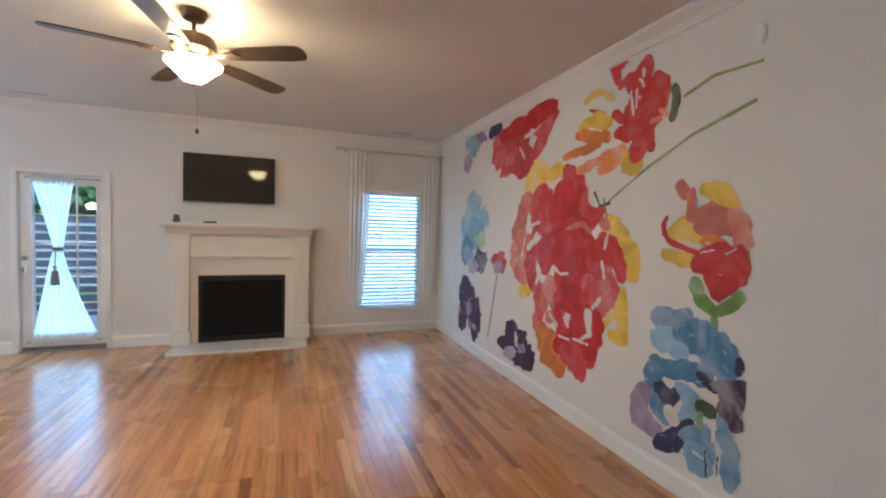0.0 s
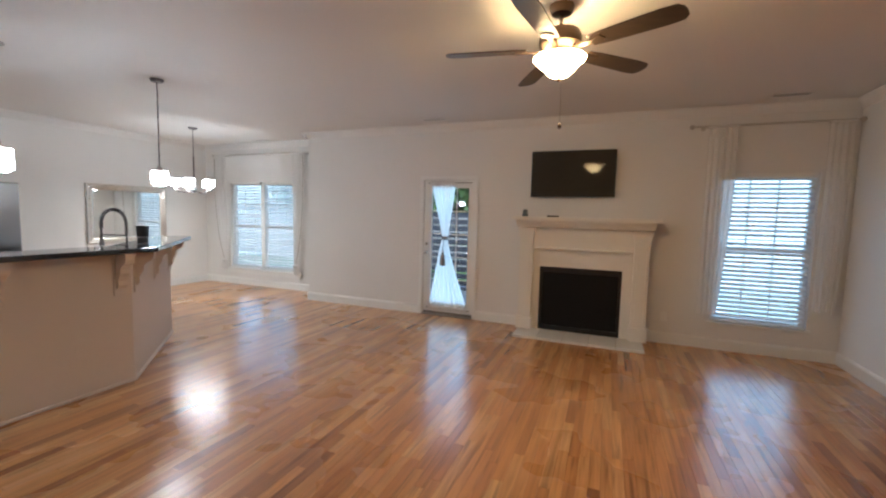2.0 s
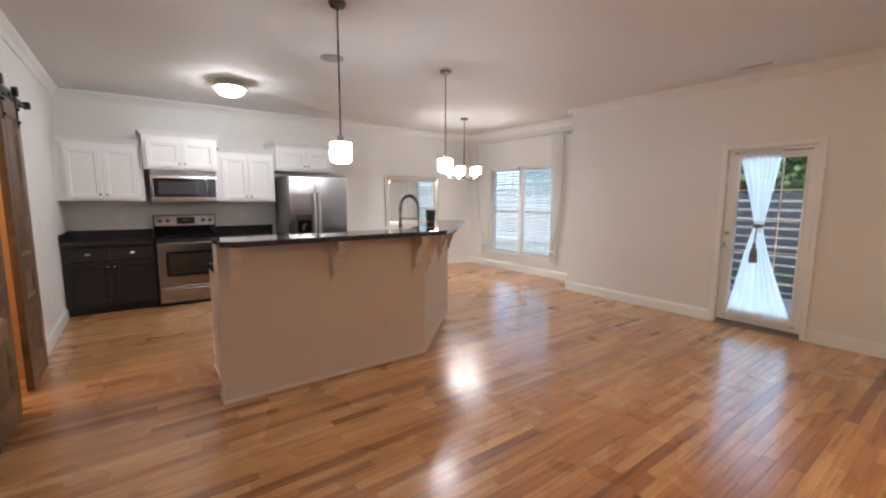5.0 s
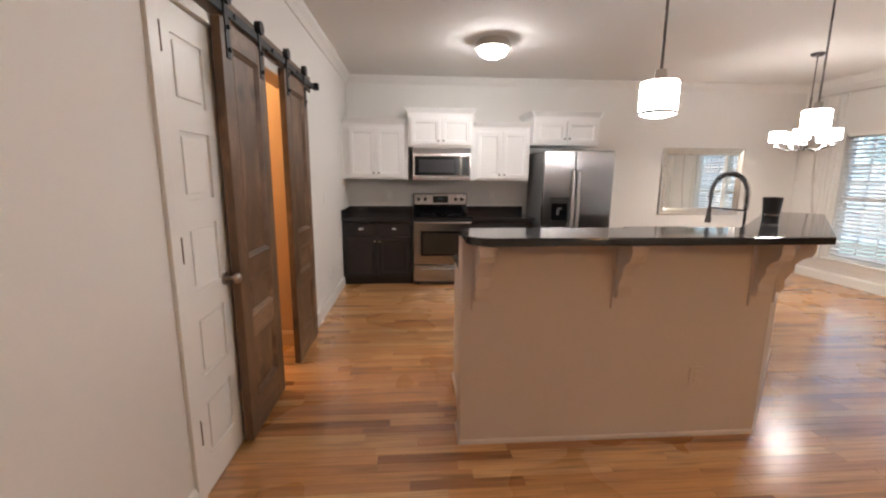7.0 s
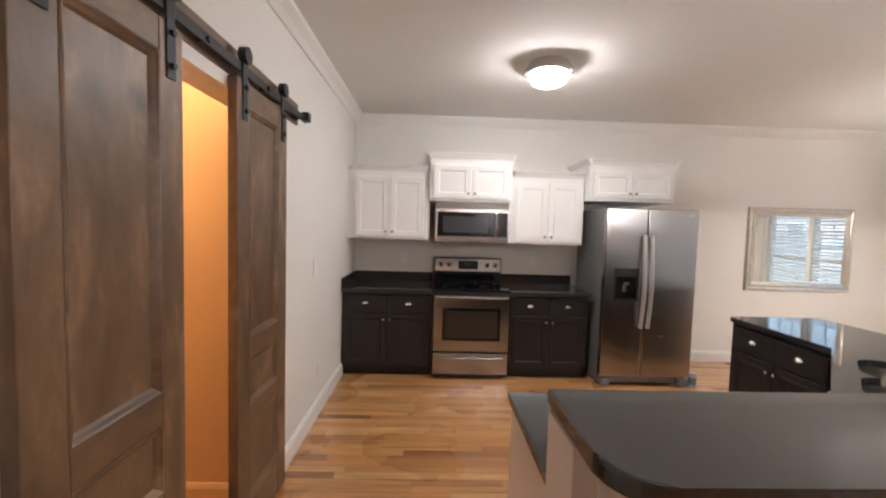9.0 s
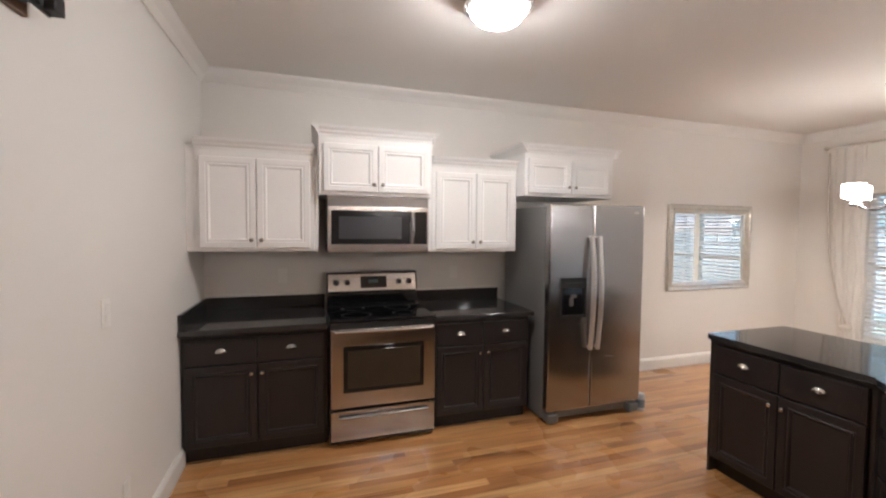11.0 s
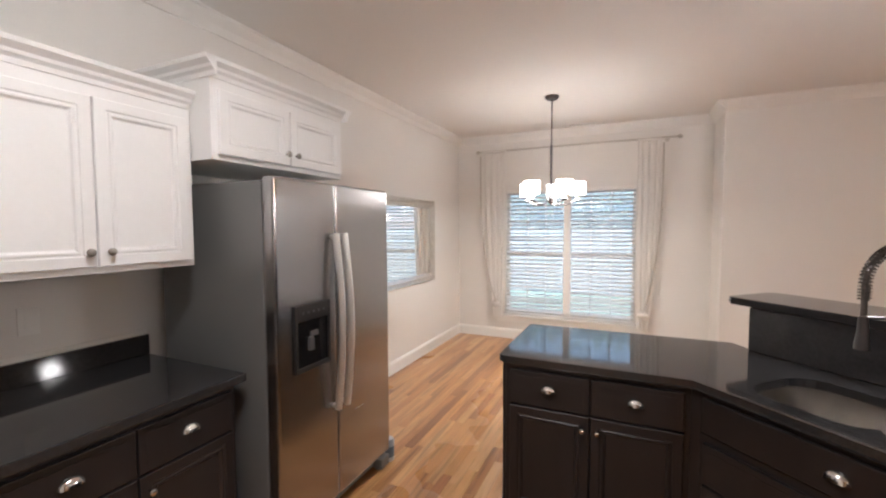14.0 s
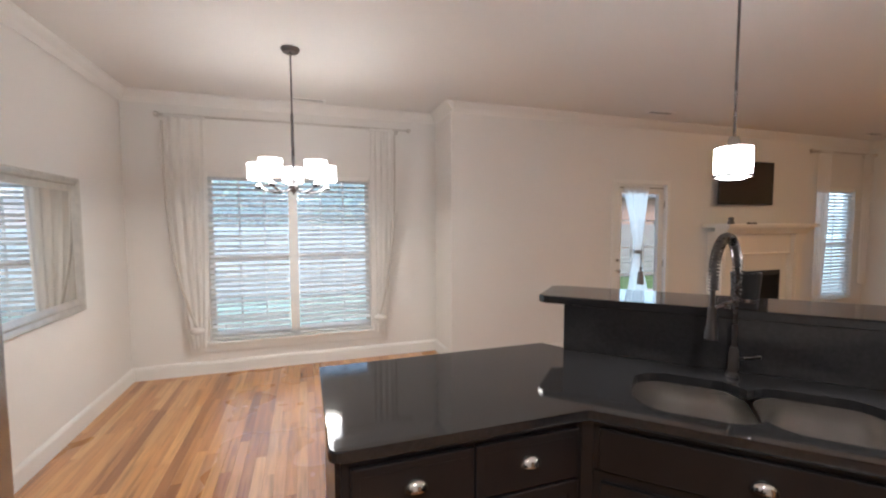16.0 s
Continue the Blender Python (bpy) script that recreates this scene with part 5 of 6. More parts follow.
fl = thing("cabinet_filler", "white painted filler strip beside the microwave", "cabinet", (-7.9, 0.65, 1.385))
part("strip", cube(bm_(), (KX + 0.002, 0.602, 1.385), (-7.775, 0.63, 2.09)), CABINET, fl)

fr2 = thing("cabinet_filler", "white painted filler strip beside the microwave", "cabinet", (-7.9, 1.48, 1.385))
part("strip", cube(cube(bm_(), (KX + 0.002, 1.477, 1.385), (-7.775, 1.499, 2.06)), (KX + 0.002, 1.452, 1.385), (-7.775, 1.4765, 1.798)), CABINET, fr2)


def base_cabinet(w, d, label, m, doors=2, drawers=2, h=0.86):
    c = thing("base_cabinet", label, "cabinet", group="dark base cabinets")
    part("carcass", cube(bm_(), (0, 0, 0.1), (w, d, h), 0.002), BLACK_WOOD, c)
    part("toe_kick", cube(bm_(), (0.0, 0.06, 0), (w, d, 0.1)), BLACK_WOOD, c)
    dw = (w - 0.05 - 0.006 * (drawers - 1)) / drawers
    for i in range(drawers):
        x = 0.025 + i * (dw + 0.006)
        f = part("drawer_front", cube(cube(bm_(), (x, -0.02, h - 0.2), (x + dw, -0.001, h - 0.03), 0.005), (x + 0.025, -0.0215, h - 0.175), (x + dw - 0.025, -0.02, h - 0.055), 0.0006), BLACK_WOOD, c)
        part("cup_pull", cup_pull(x + dw / 2, -0.0205, h - 0.11), CHROME, f, "nickel cup pull", True)
    dw = (w - 0.05 - 0.006 * (doors - 1)) / doors
    for i in range(doors):
        x = 0.025 + i * (dw + 0.006)
        f = part("door", raised_panel(dw, h - 0.2 - 0.13, BLACK_WOOD, m=Matrix.Translation((x, -0.001, 0.12))), BLACK_WOOD, c)
        part("knob", knob(x + (dw - 0.03 if i == 0 else 0.03), -0.021, h - 0.27, 0.014), CHROME, f, "small nickel knob", True)
    c.matrix_basis = m
    return c


XF, XC = -7.575, -7.52
base_cabinet(0.905, XF - KX - 0.004, "espresso base cabinet with cup-pull drawers beside the stove", pose(XF, -0.225, 0, 0, 0, 90))
base_cabinet(0.815, XF - KX - 0.004, "espresso base cabinet with cup-pull drawers beside the fridge", pose(XF, 1.462, 0, 0, 0, 90))


def counter(y0, y1, label):
    c = thing("countertop", label, "countertop", (XC, (y0 + y1) / 2, 0.9))
    part("slab", cube(bm_(), (KX + 0.002, y0, 0.862), (XC, y1, 0.9), 0.006), GRANITE, c)
    part("backsplash", cube(bm_(), (KX + 0.002, y0, 0.9), (KX + 0.024, y1, 1.0), 0.003), GRANITE, c)
    part("caulk_strip", cube(bm_(), (KX + 0.001, y0, 1.0), (KX + 0.012, y1, 1.022), 0.002), TRIM, c, "white strip above the splash")
    return c


c1 = counter(-0.226, 0.685, "black granite countertop with splash beside the stove")
part("side_splash", cube(bm_(), (KX + 0.025, BY + 0.002, 0.9), (XC - 0.02, BY + 0.022, 1.0), 0.003), GRANITE, c1)
counter(1.462, 2.3, "black granite countertop with splash beside the fridge")

# ---- stove and microwave ----
st = thing("stove", "stainless steel electric stove with a black glass top", "stove")
SW = 0.762
part("body", cube(bm_(), (0, 0.03, 0.02), (SW, 0.66, 0.895), 0.003), BLACK_PLASTIC, st)
part("cooktop", cube(bm_(), (-0.004, -0.012, 0.895), (SW + 0.004, 0.6, 0.915), 0.006), BLACK_GLASS, st, "black glass cooktop")
for x, y, r in ((0.2, 0.16, 0.1), (0.56, 0.16, 0.08), (0.2, 0.42, 0.08), (0.56, 0.42, 0.1)):
    part("burner_ring", lathe(bm_(), [(r, 0.9152), (r + 0.004, 0.9156), (r + 0.008, 0.9152)], (x, y, 0), 40), IRON, st)
part("back_riser", extrude(bm_(), [(0, 0), (0.2, 0), (0.19, 0.014), (0.14, 0.028), (0.1, 0.065), (0.08, 0.125), (0, 0.125)], (0, 0.66, 0.911), (SW, 0.66, 0.911), (0, -1)), BLACK_GLASS, st, "sloping black riser", True)
part("guard_frame", cube(bm_(), (-0.003, 0.588, 1.032), (SW + 0.003, 0.66, 1.19), 0.008), BLACK_PLASTIC, st)
part("back_guard", cube(bm_(), (0.012, 0.583, 1.036), (SW - 0.012, 0.59, 1.178), 0.003), STEEL, st)
part("clock_panel", cube(bm_(), (0.275, 0.5795, 1.06), (0.495, 0.584, 1.155), 0.002), BLACK_GLASS, st)
part("clock_display", cube(bm_(), (0.34, 0.5775, 1.1), (0.42, 0.58, 1.13)), material("dim_display", (0.02, 0.05, 0.05), 0.2), st)
for x in (0.075, 0.165, 0.6, 0.69):
    kn = part("control_knob", lathe(bm_(), [(0.001, 0.03), (0.017, 0.03), (0.02, 0.0), (0.024, 0.0), (0.024, -0.001), (0.001, -0.001)], (0, 0, 0), 20), BLACK_PLASTIC, st, smooth=True)
    kn.data.transform(pose(x, 0.583, 1.108, 90))
for ob_ in [o for o in st.children if o.name.split(".")[0] in ("guard_frame", "back_guard", "clock_panel", "clock_display", "control_knob")]:
    for v_ in ob_.data.vertices:
        v_.co.y += 0.22 * (v_.co.z - 1.19)
part("oven_door", cube(bm_(), (0.004, -0.015, 0.29), (SW - 0.004, 0.03, 0.85), 0.006), STEEL, st)
part("vent_strip", cube(bm_(), (0.004, -0.005, 0.852), (SW - 0.004, 0.03, 0.893), 0.003), BLACK_PLASTIC, st)
part("window_trim", cube(bm_(), (0.09, -0.018, 0.4), (SW - 0.09, -0.015, 0.73), 0.001), BLACK_GLASS, st)
part("oven_window", cube(bm_(), (0.12, -0.0205, 0.43), (SW - 0.12, -0.018, 0.7), 0.001), material("oven_glass", (0.035, 0.028, 0.02), 0.08, vary=0.2, scale=4), st, "brown tinted oven window")
hd = tube(bm_(), [(0.03 + (SW - 0.06) * t, -0.055 - 0.012 * math.sin(math.pi * t), 0.84) for t in [i / 12 for i in range(13)]], 0.013)
for x in (0.05, SW - 0.05):
    rod(hd, (x, -0.015, 0.84), (x, -0.056, 0.84), 0.009)
part("door_handle", hd, STEEL, st, smooth=True)
part("drawer", cube(bm_(), (0.004, -0.012, 0.055), (SW - 0.004, 0.03, 0.272), 0.006), STEEL, st)
dh = tube(bm_(), [(0.06 + (SW - 0.12) * t, -0.028 - 0.01 * math.sin(math.pi * t), 0.228) for t in [i / 12 for i in range(13)]], 0.009)
part("drawer_handle", dh, STEEL, st, smooth=True)
for x in (0.06, SW - 0.06):
    for y in (0.08, 0.6):
        part("foot", rod(bm_(), (x, y, 0), (x, y, 0.022), 0.018), BLACK_PLASTIC, st)
st.matrix_basis = pose(-7.515, 0.695, 0, 0, 0, 90)

mw = thing("microwave", "stainless steel microwave under the short wall cabinet", "microwave")
part("case", cube(bm_(), (0, 0.02, 0), (0.76, 0.5, 0.415), 0.004), BLACK_PLASTIC, mw)
part("top_grille", cube(bm_(), (0, 0.0, 0.345), (0.76, 0.02, 0.415), 0.003), DARK_STEEL, mw, "dark steel top grille")
part("door", cube(bm_(), (0, -0.008, 0.0), (0.76, 0.02, 0.342), 0.005), STEEL, mw)
part("window_glass", cube(bm_(), (0.025, -0.0115, 0.06), (0.612, -0.008, 0.31), 0.001), MESH_GLASS, mw)
part("window_mesh", cube(bm_(), (0.08, -0.0135, 0.1), (0.545, -0.0115, 0.265), 0.001), material("grey_mesh_glass", (0.05, 0.05, 0.055), 0.25, vary=0.1, spec=0.2), mw)
part("control_panel", cube(bm_(), (0.64, -0.0115, 0.06), (0.745, -0.008, 0.31), 0.001), MESH_GLASS, mw)
hm = tube(bm_(), [(0.628, -0.03 - 0.022 * math.sin(math.pi * t), 0.06 + 0.25 * t) for t in [i / 12 for i in range(13)]], 0.012)
rod(hm, (0.628, -0.008, 0.075), (0.628, -0.034, 0.075), 0.008), rod(hm, (0.628, -0.008, 0.295), (0.628, -0.034, 0.295), 0.008)
part("handle", hm, STEEL, mw, smooth=True)
mw.matrix_basis = pose(-7.7, 0.69, 1.38, 0, 0, 90)

# ---- fridge ----
fr = thing("refrigerator", "stainless steel side-by-side refrigerator with a dispenser", "refrigerator")
FW = 0.91
part("cabinet", cube(bm_(), (0.005, 0.075, 0.03), (FW - 0.005, 0.78, 1.75), 0.006), STEEL_SIDE, fr, "dark grey enamel sides")
DW = 0.405
dl = bm_()
cube(dl, (0.002, 0.0, 0.11), (DW - 0.003, 0.07, 1.765), 0.012)
fdoor = part("freezer_door", dl, STEEL, fr)
ffd = part("fridge_door", cube(bm_(), (DW + 0.003, 0.0, 0.11), (FW - 0.002, 0.07, 1.765), 0.012), STEEL, fr)
dp = bm_()
cube(dp, (0.1, -0.012, 0.86), (0.116, -0.001, 1.18), 0.003), cube(dp, (0.324, -0.012, 0.86), (0.34, -0.001, 1.18), 0.003)
cube(dp, (0.116, -0.012, 0.86), (0.324, -0.001, 0.882), 0.003), cube(dp, (0.116, -0.012, 1.1), (0.324, -0.001, 1.18), 0.003)
part("dispenser_frame", dp, BLACK_PLASTIC, fdoor)
part("dispenser_recess", cube(bm_(), (0.116, -0.003, 0.882), (0.324, -0.0015, 1.1)), BLACK_GLASS, fdoor)
part("dispenser_paddle", cube(cube(bm_(), (0.2, -0.014, 1.02), (0.25, -0.003, 1.045), 0.003), (0.185, -0.02, 0.955), (0.215, -0.003, 1.02), 0.004), PADDLE, fdoor, "grey paddle lever")
for i in range(5):
    part("dispenser_button", rod(bm_(), (0.15 + i * 0.035, -0.012, 1.14), (0.15 + i * 0.035, -0.014, 1.14), 0.006, 10), PADDLE, fdoor)
for x, prnt in ((DW - 0.035, fdoor), (DW + 0.035, ffd)):
    hf = tube(bm_(), [(x, -0.03 - 0.035 * math.sin(math.pi * t), 0.6 + 0.91 * t) for t in [i / 16 for i in range(17)]], 0.019)
    rod(hf, (x, 0.0, 0.615), (x, -0.033, 0.615), 0.012), rod(hf, (x, 0.0, 1.495), (x, -0.033, 1.495), 0.012)
    part("handle", hf, SATIN, prnt, "long bowed metal handle", True)
part("badge", cube(bm_(), (FW - 0.11, -0.002, 1.7), (FW - 0.06, 0.0, 1.712)), CHROME, ffd)
part("kick_grille", cube(bm_(), (0.03, 0.06, 0.03), (FW - 0.03, 0.09, 0.105), 0.003), STEEL_SIDE, fr)
for x in (0.06, FW - 0.06):
    part("foot", cube(rod(bm_(), (x, 0.05, 0), (x, 0.05, 0.03), 0.025), (x - 0.045, -0.005, 0.02), (x + 0.045, 0.08, 0.085), 0.01), STEEL_SIDE, fr)
part("back_foot", cube(bm_(), (0.05, 0.7, 0), (FW - 0.05, 0.76, 0.03)), BLACK_PLASTIC, fr)
fr.matrix_basis = pose(-7.378, 2.34, 0, 0, 0, 90)
jg = thing("spray_can", "small grey and white can on the floor beside the fridge", "can", (-7.42, 3.3, 0))
part("can_body", lathe(bm_(), [(0.001, 0), (0.035, 0), (0.037, 0.01), (0.037, 0.13), (0.03, 0.145), (0.001, 0.145)], (-7.42, 3.3, 0), 24), material("pale_tin", (0.5, 0.54, 0.58), 0.3, 0.3), jg, smooth=True)
part("can_label", lathe(bm_(), [(0.0376, 0.03), (0.0376, 0.1)], (-7.42, 3.3, 0), 24), material("slate_label", (0.14, 0.18, 0.23), 0.5), jg, smooth=True)

# ---- mirror ----
mi = thing("wall_mirror", "rectangular mirror in a wide silver frame", "mirror", (KX, 5.03, 0.88))
MY0, MY1, MZ0, MZ1, FWD = 4.392, 5.676, 0.879, 1.865, 0.1
PROF = [(0, 0), (0.022, 0.0), (0.034, 0.012), (0.03, 0.03), (0.022, 0.045), (0.028, 0.06), (0.022, 0.075), (0.012, 0.1), (0, 0.1)]
corners_o = [(MY0, MZ0), (MY1, MZ0), (MY1, MZ1), (MY0, MZ1)]
sgn = [(1, 1), (-1, 1), (-1, -1), (1, -1)]
for k in range(4):
    j = (k + 1) % 4
    m_ = bm_()
    a = [m_.verts.new((KX + u, corners_o[k][0] + sgn[k][0] * v, corners_o[k][1] + sgn[k][1] * v)) for u, v in PROF]
    b = [m_.verts.new((KX + u, corners_o[j][0] + sgn[j][0] * v, corners_o[j][1] + sgn[j][1] * v)) for u, v in PROF]
    for i in range(len(PROF)):
        q = (i + 1) % len(PROF)
        m_.faces.new((a[i], b[i], b[q], a[q]))
    part("frame_side", m_, SILVER, mi)
part("mirror_glass", cube(bm_(), (KX + 0.004, MY0 + 0.095, MZ0 + 0.095), (KX + 0.01, MY1 - 0.095, MZ1 - 0.095)), MIRROR, mi)

# ---- peninsula: knee wall, bar top, counter, cabinets ----
KO, KI = -1.12, -1.27
AX, AI = -4.215, -4.385
BO = (AX, AX * -1 + KO / 0.70711)
BI = (AI, AI * -1 + KI / 0.70711)
KH, BARZ, S_END = 1.122, 1.162, 6.373
knee = [(AX, A[1]), BO, diag(KO, S_END), diag(KI, S_END), BI, (AI, A[1])]
setting("wall_island", prism(bm_(), knee, 0, KH), ISLAND, "beige painted knee wall of the kitchen bar")
SMALL = [(0, 0), (0.012, 0), (0.012, 0.014), (0.006, 0.022), (0, 0.023)]
for p_, q_, o_ in (((AX, A[1]), BO, (1, 0)), (BO, diag(KO, S_END), NN), ((AI, A[1]), (AX + 0.012, A[1]), (0, -1)), ((-5.0, 0.985), (AI, 0.985), (0, -1)), (diag(KO + 0.012, S_END), diag(KI, S_END), TT)):
    setting("trim_island", extrude(bm_(), SMALL, (*p_, 0), (*q_, 0), o_), ISLAND, "thin painted shoe moulding round the bar")
OA, OD, IB, ID = 0.18, 0.21, 0.03, 0.02
bx, bn = AX + OA, KO + OD
ibx, ibn = AI - IB, KI - ID


def arc(c, r, a0, a1, n=8):
    return [(c[0] + r * math.cos(radians(a0 + (a1 - a0) * i / n)), c[1] + r * math.sin(radians(a0 + (a1 - a0) * i / n))) for i in range(n + 1)]


y_end = A[1] + 0.005
outline = [(ibx, y_end)] + arc((bx - 0.1, y_end + 0.1), 0.1, -90, 0) + [(bx, -bx + bn / 0.70711)]
e1, e2 = diag(bn, S_END + 0.13), diag(ibn, S_END + 0.13)
outline += [diag(bn, S_END + 0.07), diag(bn - 0.03, S_END + 0.13), diag(ibn + 0.03, S_END + 0.13), diag(ibn, S_END + 0.1), (ibx, -ibx + ibn / 0.70711)]
bar = thing("bar_countertop", "black granite raised bar counter with a rounded corner", "countertop", (bx, 1.6, BARZ))
part("slab", prism(bm_(), outline, KH + 0.001, BARZ, 0.008), GRANITE, bar)
splash = thing("bar_backsplash", "black granite splash between counter and bar top", "backsplash", (*BI, 0.9))
part("panel", prism(bm_(), [(AI - 0.002, 1.0), (AI - 0.022, 1.0), (BI[0] - 0.022, BI[1] - 0.01), diag(KI - 0.022, S_END), diag(KI - 0.002, S_END), (BI[0] - 0.002, BI[1] - 0.001)], 0.902, KH - 0.001), GRANITE, splash)

CZ = 0.9
sink_s, sink_n = (5.27, 6.05), (-1.84, -1.45)
top = [(AI - 0.002, 0.975), (-5.03, 0.975), (-5.03, 2.3), (-5.733, 3.0), (-6.52, 3.0)] + arc((-6.545, 3.035), 0.035, -90, -180, 4) + [(-6.58, 3.73), (-5.46, 3.73), diag(KI - 0.003, S_END), (BI[0] - 0.002, BI[1] - 0.001)]
ct = thing("countertop", "black granite peninsula countertop with an undermount sink cut-out", "countertop", (-5.4, 2.8, CZ))
outer_bm = bm_()
prism(outer_bm, top, CZ - 0.035, CZ, 0.006)
slab_ob = part("slab", outer_bm, GRANITE, ct)


def rounded(s0, s1, n0, n1, r):
    """A rounded rectangle in the slanting frame, as plan points."""
    pts = []
    for (cs_, cn_, a0) in ((s1 - r, n1 - r, 0), (s0 + r, n1 - r, 90), (s0 + r, n0 + r, 180), (s1 - r, n0 + r, 270)):
        for i in range(7):
            a = radians(a0 + 15 * i)
            pts.append(diag(cn_ + r * math.sin(a), cs_ + r * math.cos(a)))
    return pts


cut_bm = bm_()
S_MID = (sink_s[0] + sink_s[1]) / 2
prism(cut_bm, rounded(sink_s[0], S_MID + 0.012, sink_n[0], sink_n[1], 0.12), CZ - 0.1, CZ + 0.1)
prism(cut_bm, rounded(S_MID - 0.012, sink_s[1], sink_n[0] + 0.0, sink_n[1] - 0.0, 0.12), CZ - 0.1, CZ + 0.1)
cutter = bpy.data.objects.new("cutter", mesh_of("cutter", cut_bm, GRANITE))
scene.collection.objects.link(cutter)
mod = slab_ob.modifiers.new("cut", "BOOLEAN")
mod.object, mod.operation, mod.solver, mod.use_self = cutter, "DIFFERENCE", "EXACT", True
bpy.context.view_layer.update()
cut_mesh = bpy.data.meshes.new_from_object(slab_ob.evaluated_get(bpy.context.evaluated_depsgraph_get()))
slab_ob.modifiers.clear()
slab_ob.data = cut_mesh
bpy.data.objects.remove(cutter)

sink = thing("sink", "stainless steel double-bowl undermount sink", "sink", (*diag(-1.65, S_MID), 0.68))
for s0, s1 in ((sink_s[0] - 0.008, S_MID - 0.006), (S_MID + 0.006, sink_s[1] + 0.008)):
    bm = bm_()
    levels = [(0.0, CZ - 0.036), (0.003, CZ - 0.1), (0.006, CZ - 0.22), (0.02, CZ - 0.243), (0.1, CZ - 0.25)]
    rings = [[bm.verts.new((*p, z)) for p in rounded(s0 + g, s1 - g, sink_n[0] - 0.008 + g, sink_n[1] + 0.008 - g, max(0.03, 0.125 - g))] for g, z in levels]
    for a, b in zip(rings, rings[1:]):
        for i in range(len(a)):
            k = (i + 1) % len(a)
            bm.faces.new((a[i], a[k], b[k], b[i]))
    bm.faces.new(rings[-1])
    bowl = part("bowl", bm, SINK_STEEL, sink, smooth=True)
    part("drain", lathe(bm_(), [(0.001, 0.003), (0.02, 0.001), (0.04, 0.006), (0.044, 0.0)], (*diag(-1.645, (s0 + s1) / 2), CZ - 0.249), 24), CHROME, bowl, smooth=True)

fc = (-4.98, 3.06)
fa = thing("kitchen_faucet", "dark spring-neck kitchen faucet behind the sink", "faucet", (*fc, CZ))
part("base", lathe(bm_(), [(0.001, 0), (0.028, 0), (0.028, 0.012), (0.02, 0.02), (0.018, 0.1), (0.014, 0.12), (0.001, 0.12)], (*fc, CZ), 24), DARK_CHROME, fa, smooth=True)
spine = [(*fc, CZ + 0.1 + 0.33 * i / 8) for i in range(9)]
ux, uy = -0.939, -0.345
spine += [(fc[0] + ux * 0.13 * (1 - math.cos(a)), fc[1] + uy * 0.13 * (1 - math.cos(a)), CZ + 0.43 + 0.14 * math.sin(a)) for a in [math.pi * i / 14 for i in range(1, 15)]]
spine += [(fc[0] + ux * 0.26, fc[1] + uy * 0.26, CZ + 0.43 - 0.11 * i / 4) for i in range(1, 5)]
part("hose", tube(bm_(), spine, 0.009), DARK_CHROME, fa, smooth=True)
coil, turns, N = [], 46, len(spine) - 1
for i in range(turns * 8 + 1):
    t = 0.2 + 0.72 * i / (turns * 8)
    f = t * N
    k = min(int(f), N - 1)
    p = Vector(spine[k]).lerp(Vector(spine[k + 1]), f - k)
    d = (Vector(spine[k + 1]) - Vector(spine[k])).normalized()
    side = d.cross(Vector((uy, -ux, 0))).normalized()
    up = d.cross(side)
    a = 2 * math.pi * i / 8
    coil.append(p + 0.017 * (math.cos(a) * side + math.sin(a) * up))
part("spring", tube(bm_(), coil, 0.0032, 5), DARK_CHROME, fa, "coiled spring neck", True)
tip = (fc[0] + ux * 0.26, fc[1] + uy * 0.26)
part("spray_head", lathe(bm_(), [(0.001, 0.12), (0.014, 0.12), (0.016, 0.06), (0.022, 0.02), (0.022, 0.0), (0.001, 0.0)], (*tip, CZ + 0.2), 20), DARK_CHROME, fa, smooth=True)
part("docking_arm", rod(bm_(), (*fc, CZ + 0.31), (*tip, CZ + 0.315), 0.006), DARK_CHROME, fa, smooth=True)
part("lever", rod(bm_(), (fc[0], fc[1], CZ + 0.07), (fc[0] - uy * 0.09, fc[1] + ux * 0.09, CZ + 0.1), 0.006), DARK_CHROME, fa, smooth=True)

cup = thing("black_tumbler", "black metal tumbler standing on the bar", "tumbler", (*diag(-1.21, 5.63), BARZ))
cp = diag(-1.21, 5.63)
part("wall", lathe(bm_(), [(0.001, 0.0), (0.046, 0.0), (0.057, 0.15), (0.053, 0.15), (0.042, 0.01), (0.001, 0.01)], (*cp, BARZ), 30), BLACK_PLASTIC, cup, smooth=True)
part("rim_band", lathe(bm_(), [(0.0485, 0.026), (0.0497, 0.042)], (*cp, BARZ), 30), STEEL, cup, smooth=True)

base_cabinet(0.81, 0.72, "espresso peninsula cabinet with cup-pull drawers facing the kitchen", pose(-6.545, 3.03, 0, 0, 0, 0), h=0.864)
pk = thing("island_end_panel", "dark end panel of the peninsula cabinet", "cabinet", (-6.56, 3.4, 0))
part("panel", cube(bm_(), (-6.562, 3.03, 0), (-6.546, 3.72, 0.864), 0.002), BLACK_WOOD, pk)
cf = thing("corner_filler", "espresso filler post in the cabinet corner", "cabinet", (-5.73, 3.04, 0))
part("post", prism(bm_(), [(-5.735, 3.032), (-5.7, 3.012), (-5.55, 3.1), (-5.735, 3.3)], 0.0, 0.863), BLACK_WOOD, cf)
sb = diag(-1.905, 6.16)
base_cabinet(0.98, 0.6, "espresso sink cabinet set at an angle under the sink", pose(sb[0], sb[1], 0, 0, 0, -45), h=0.68, drawers=1)
fcov = thing("sink_apron", "espresso drawer front below the sink rim", "cabinet", (*sb, 0.7))
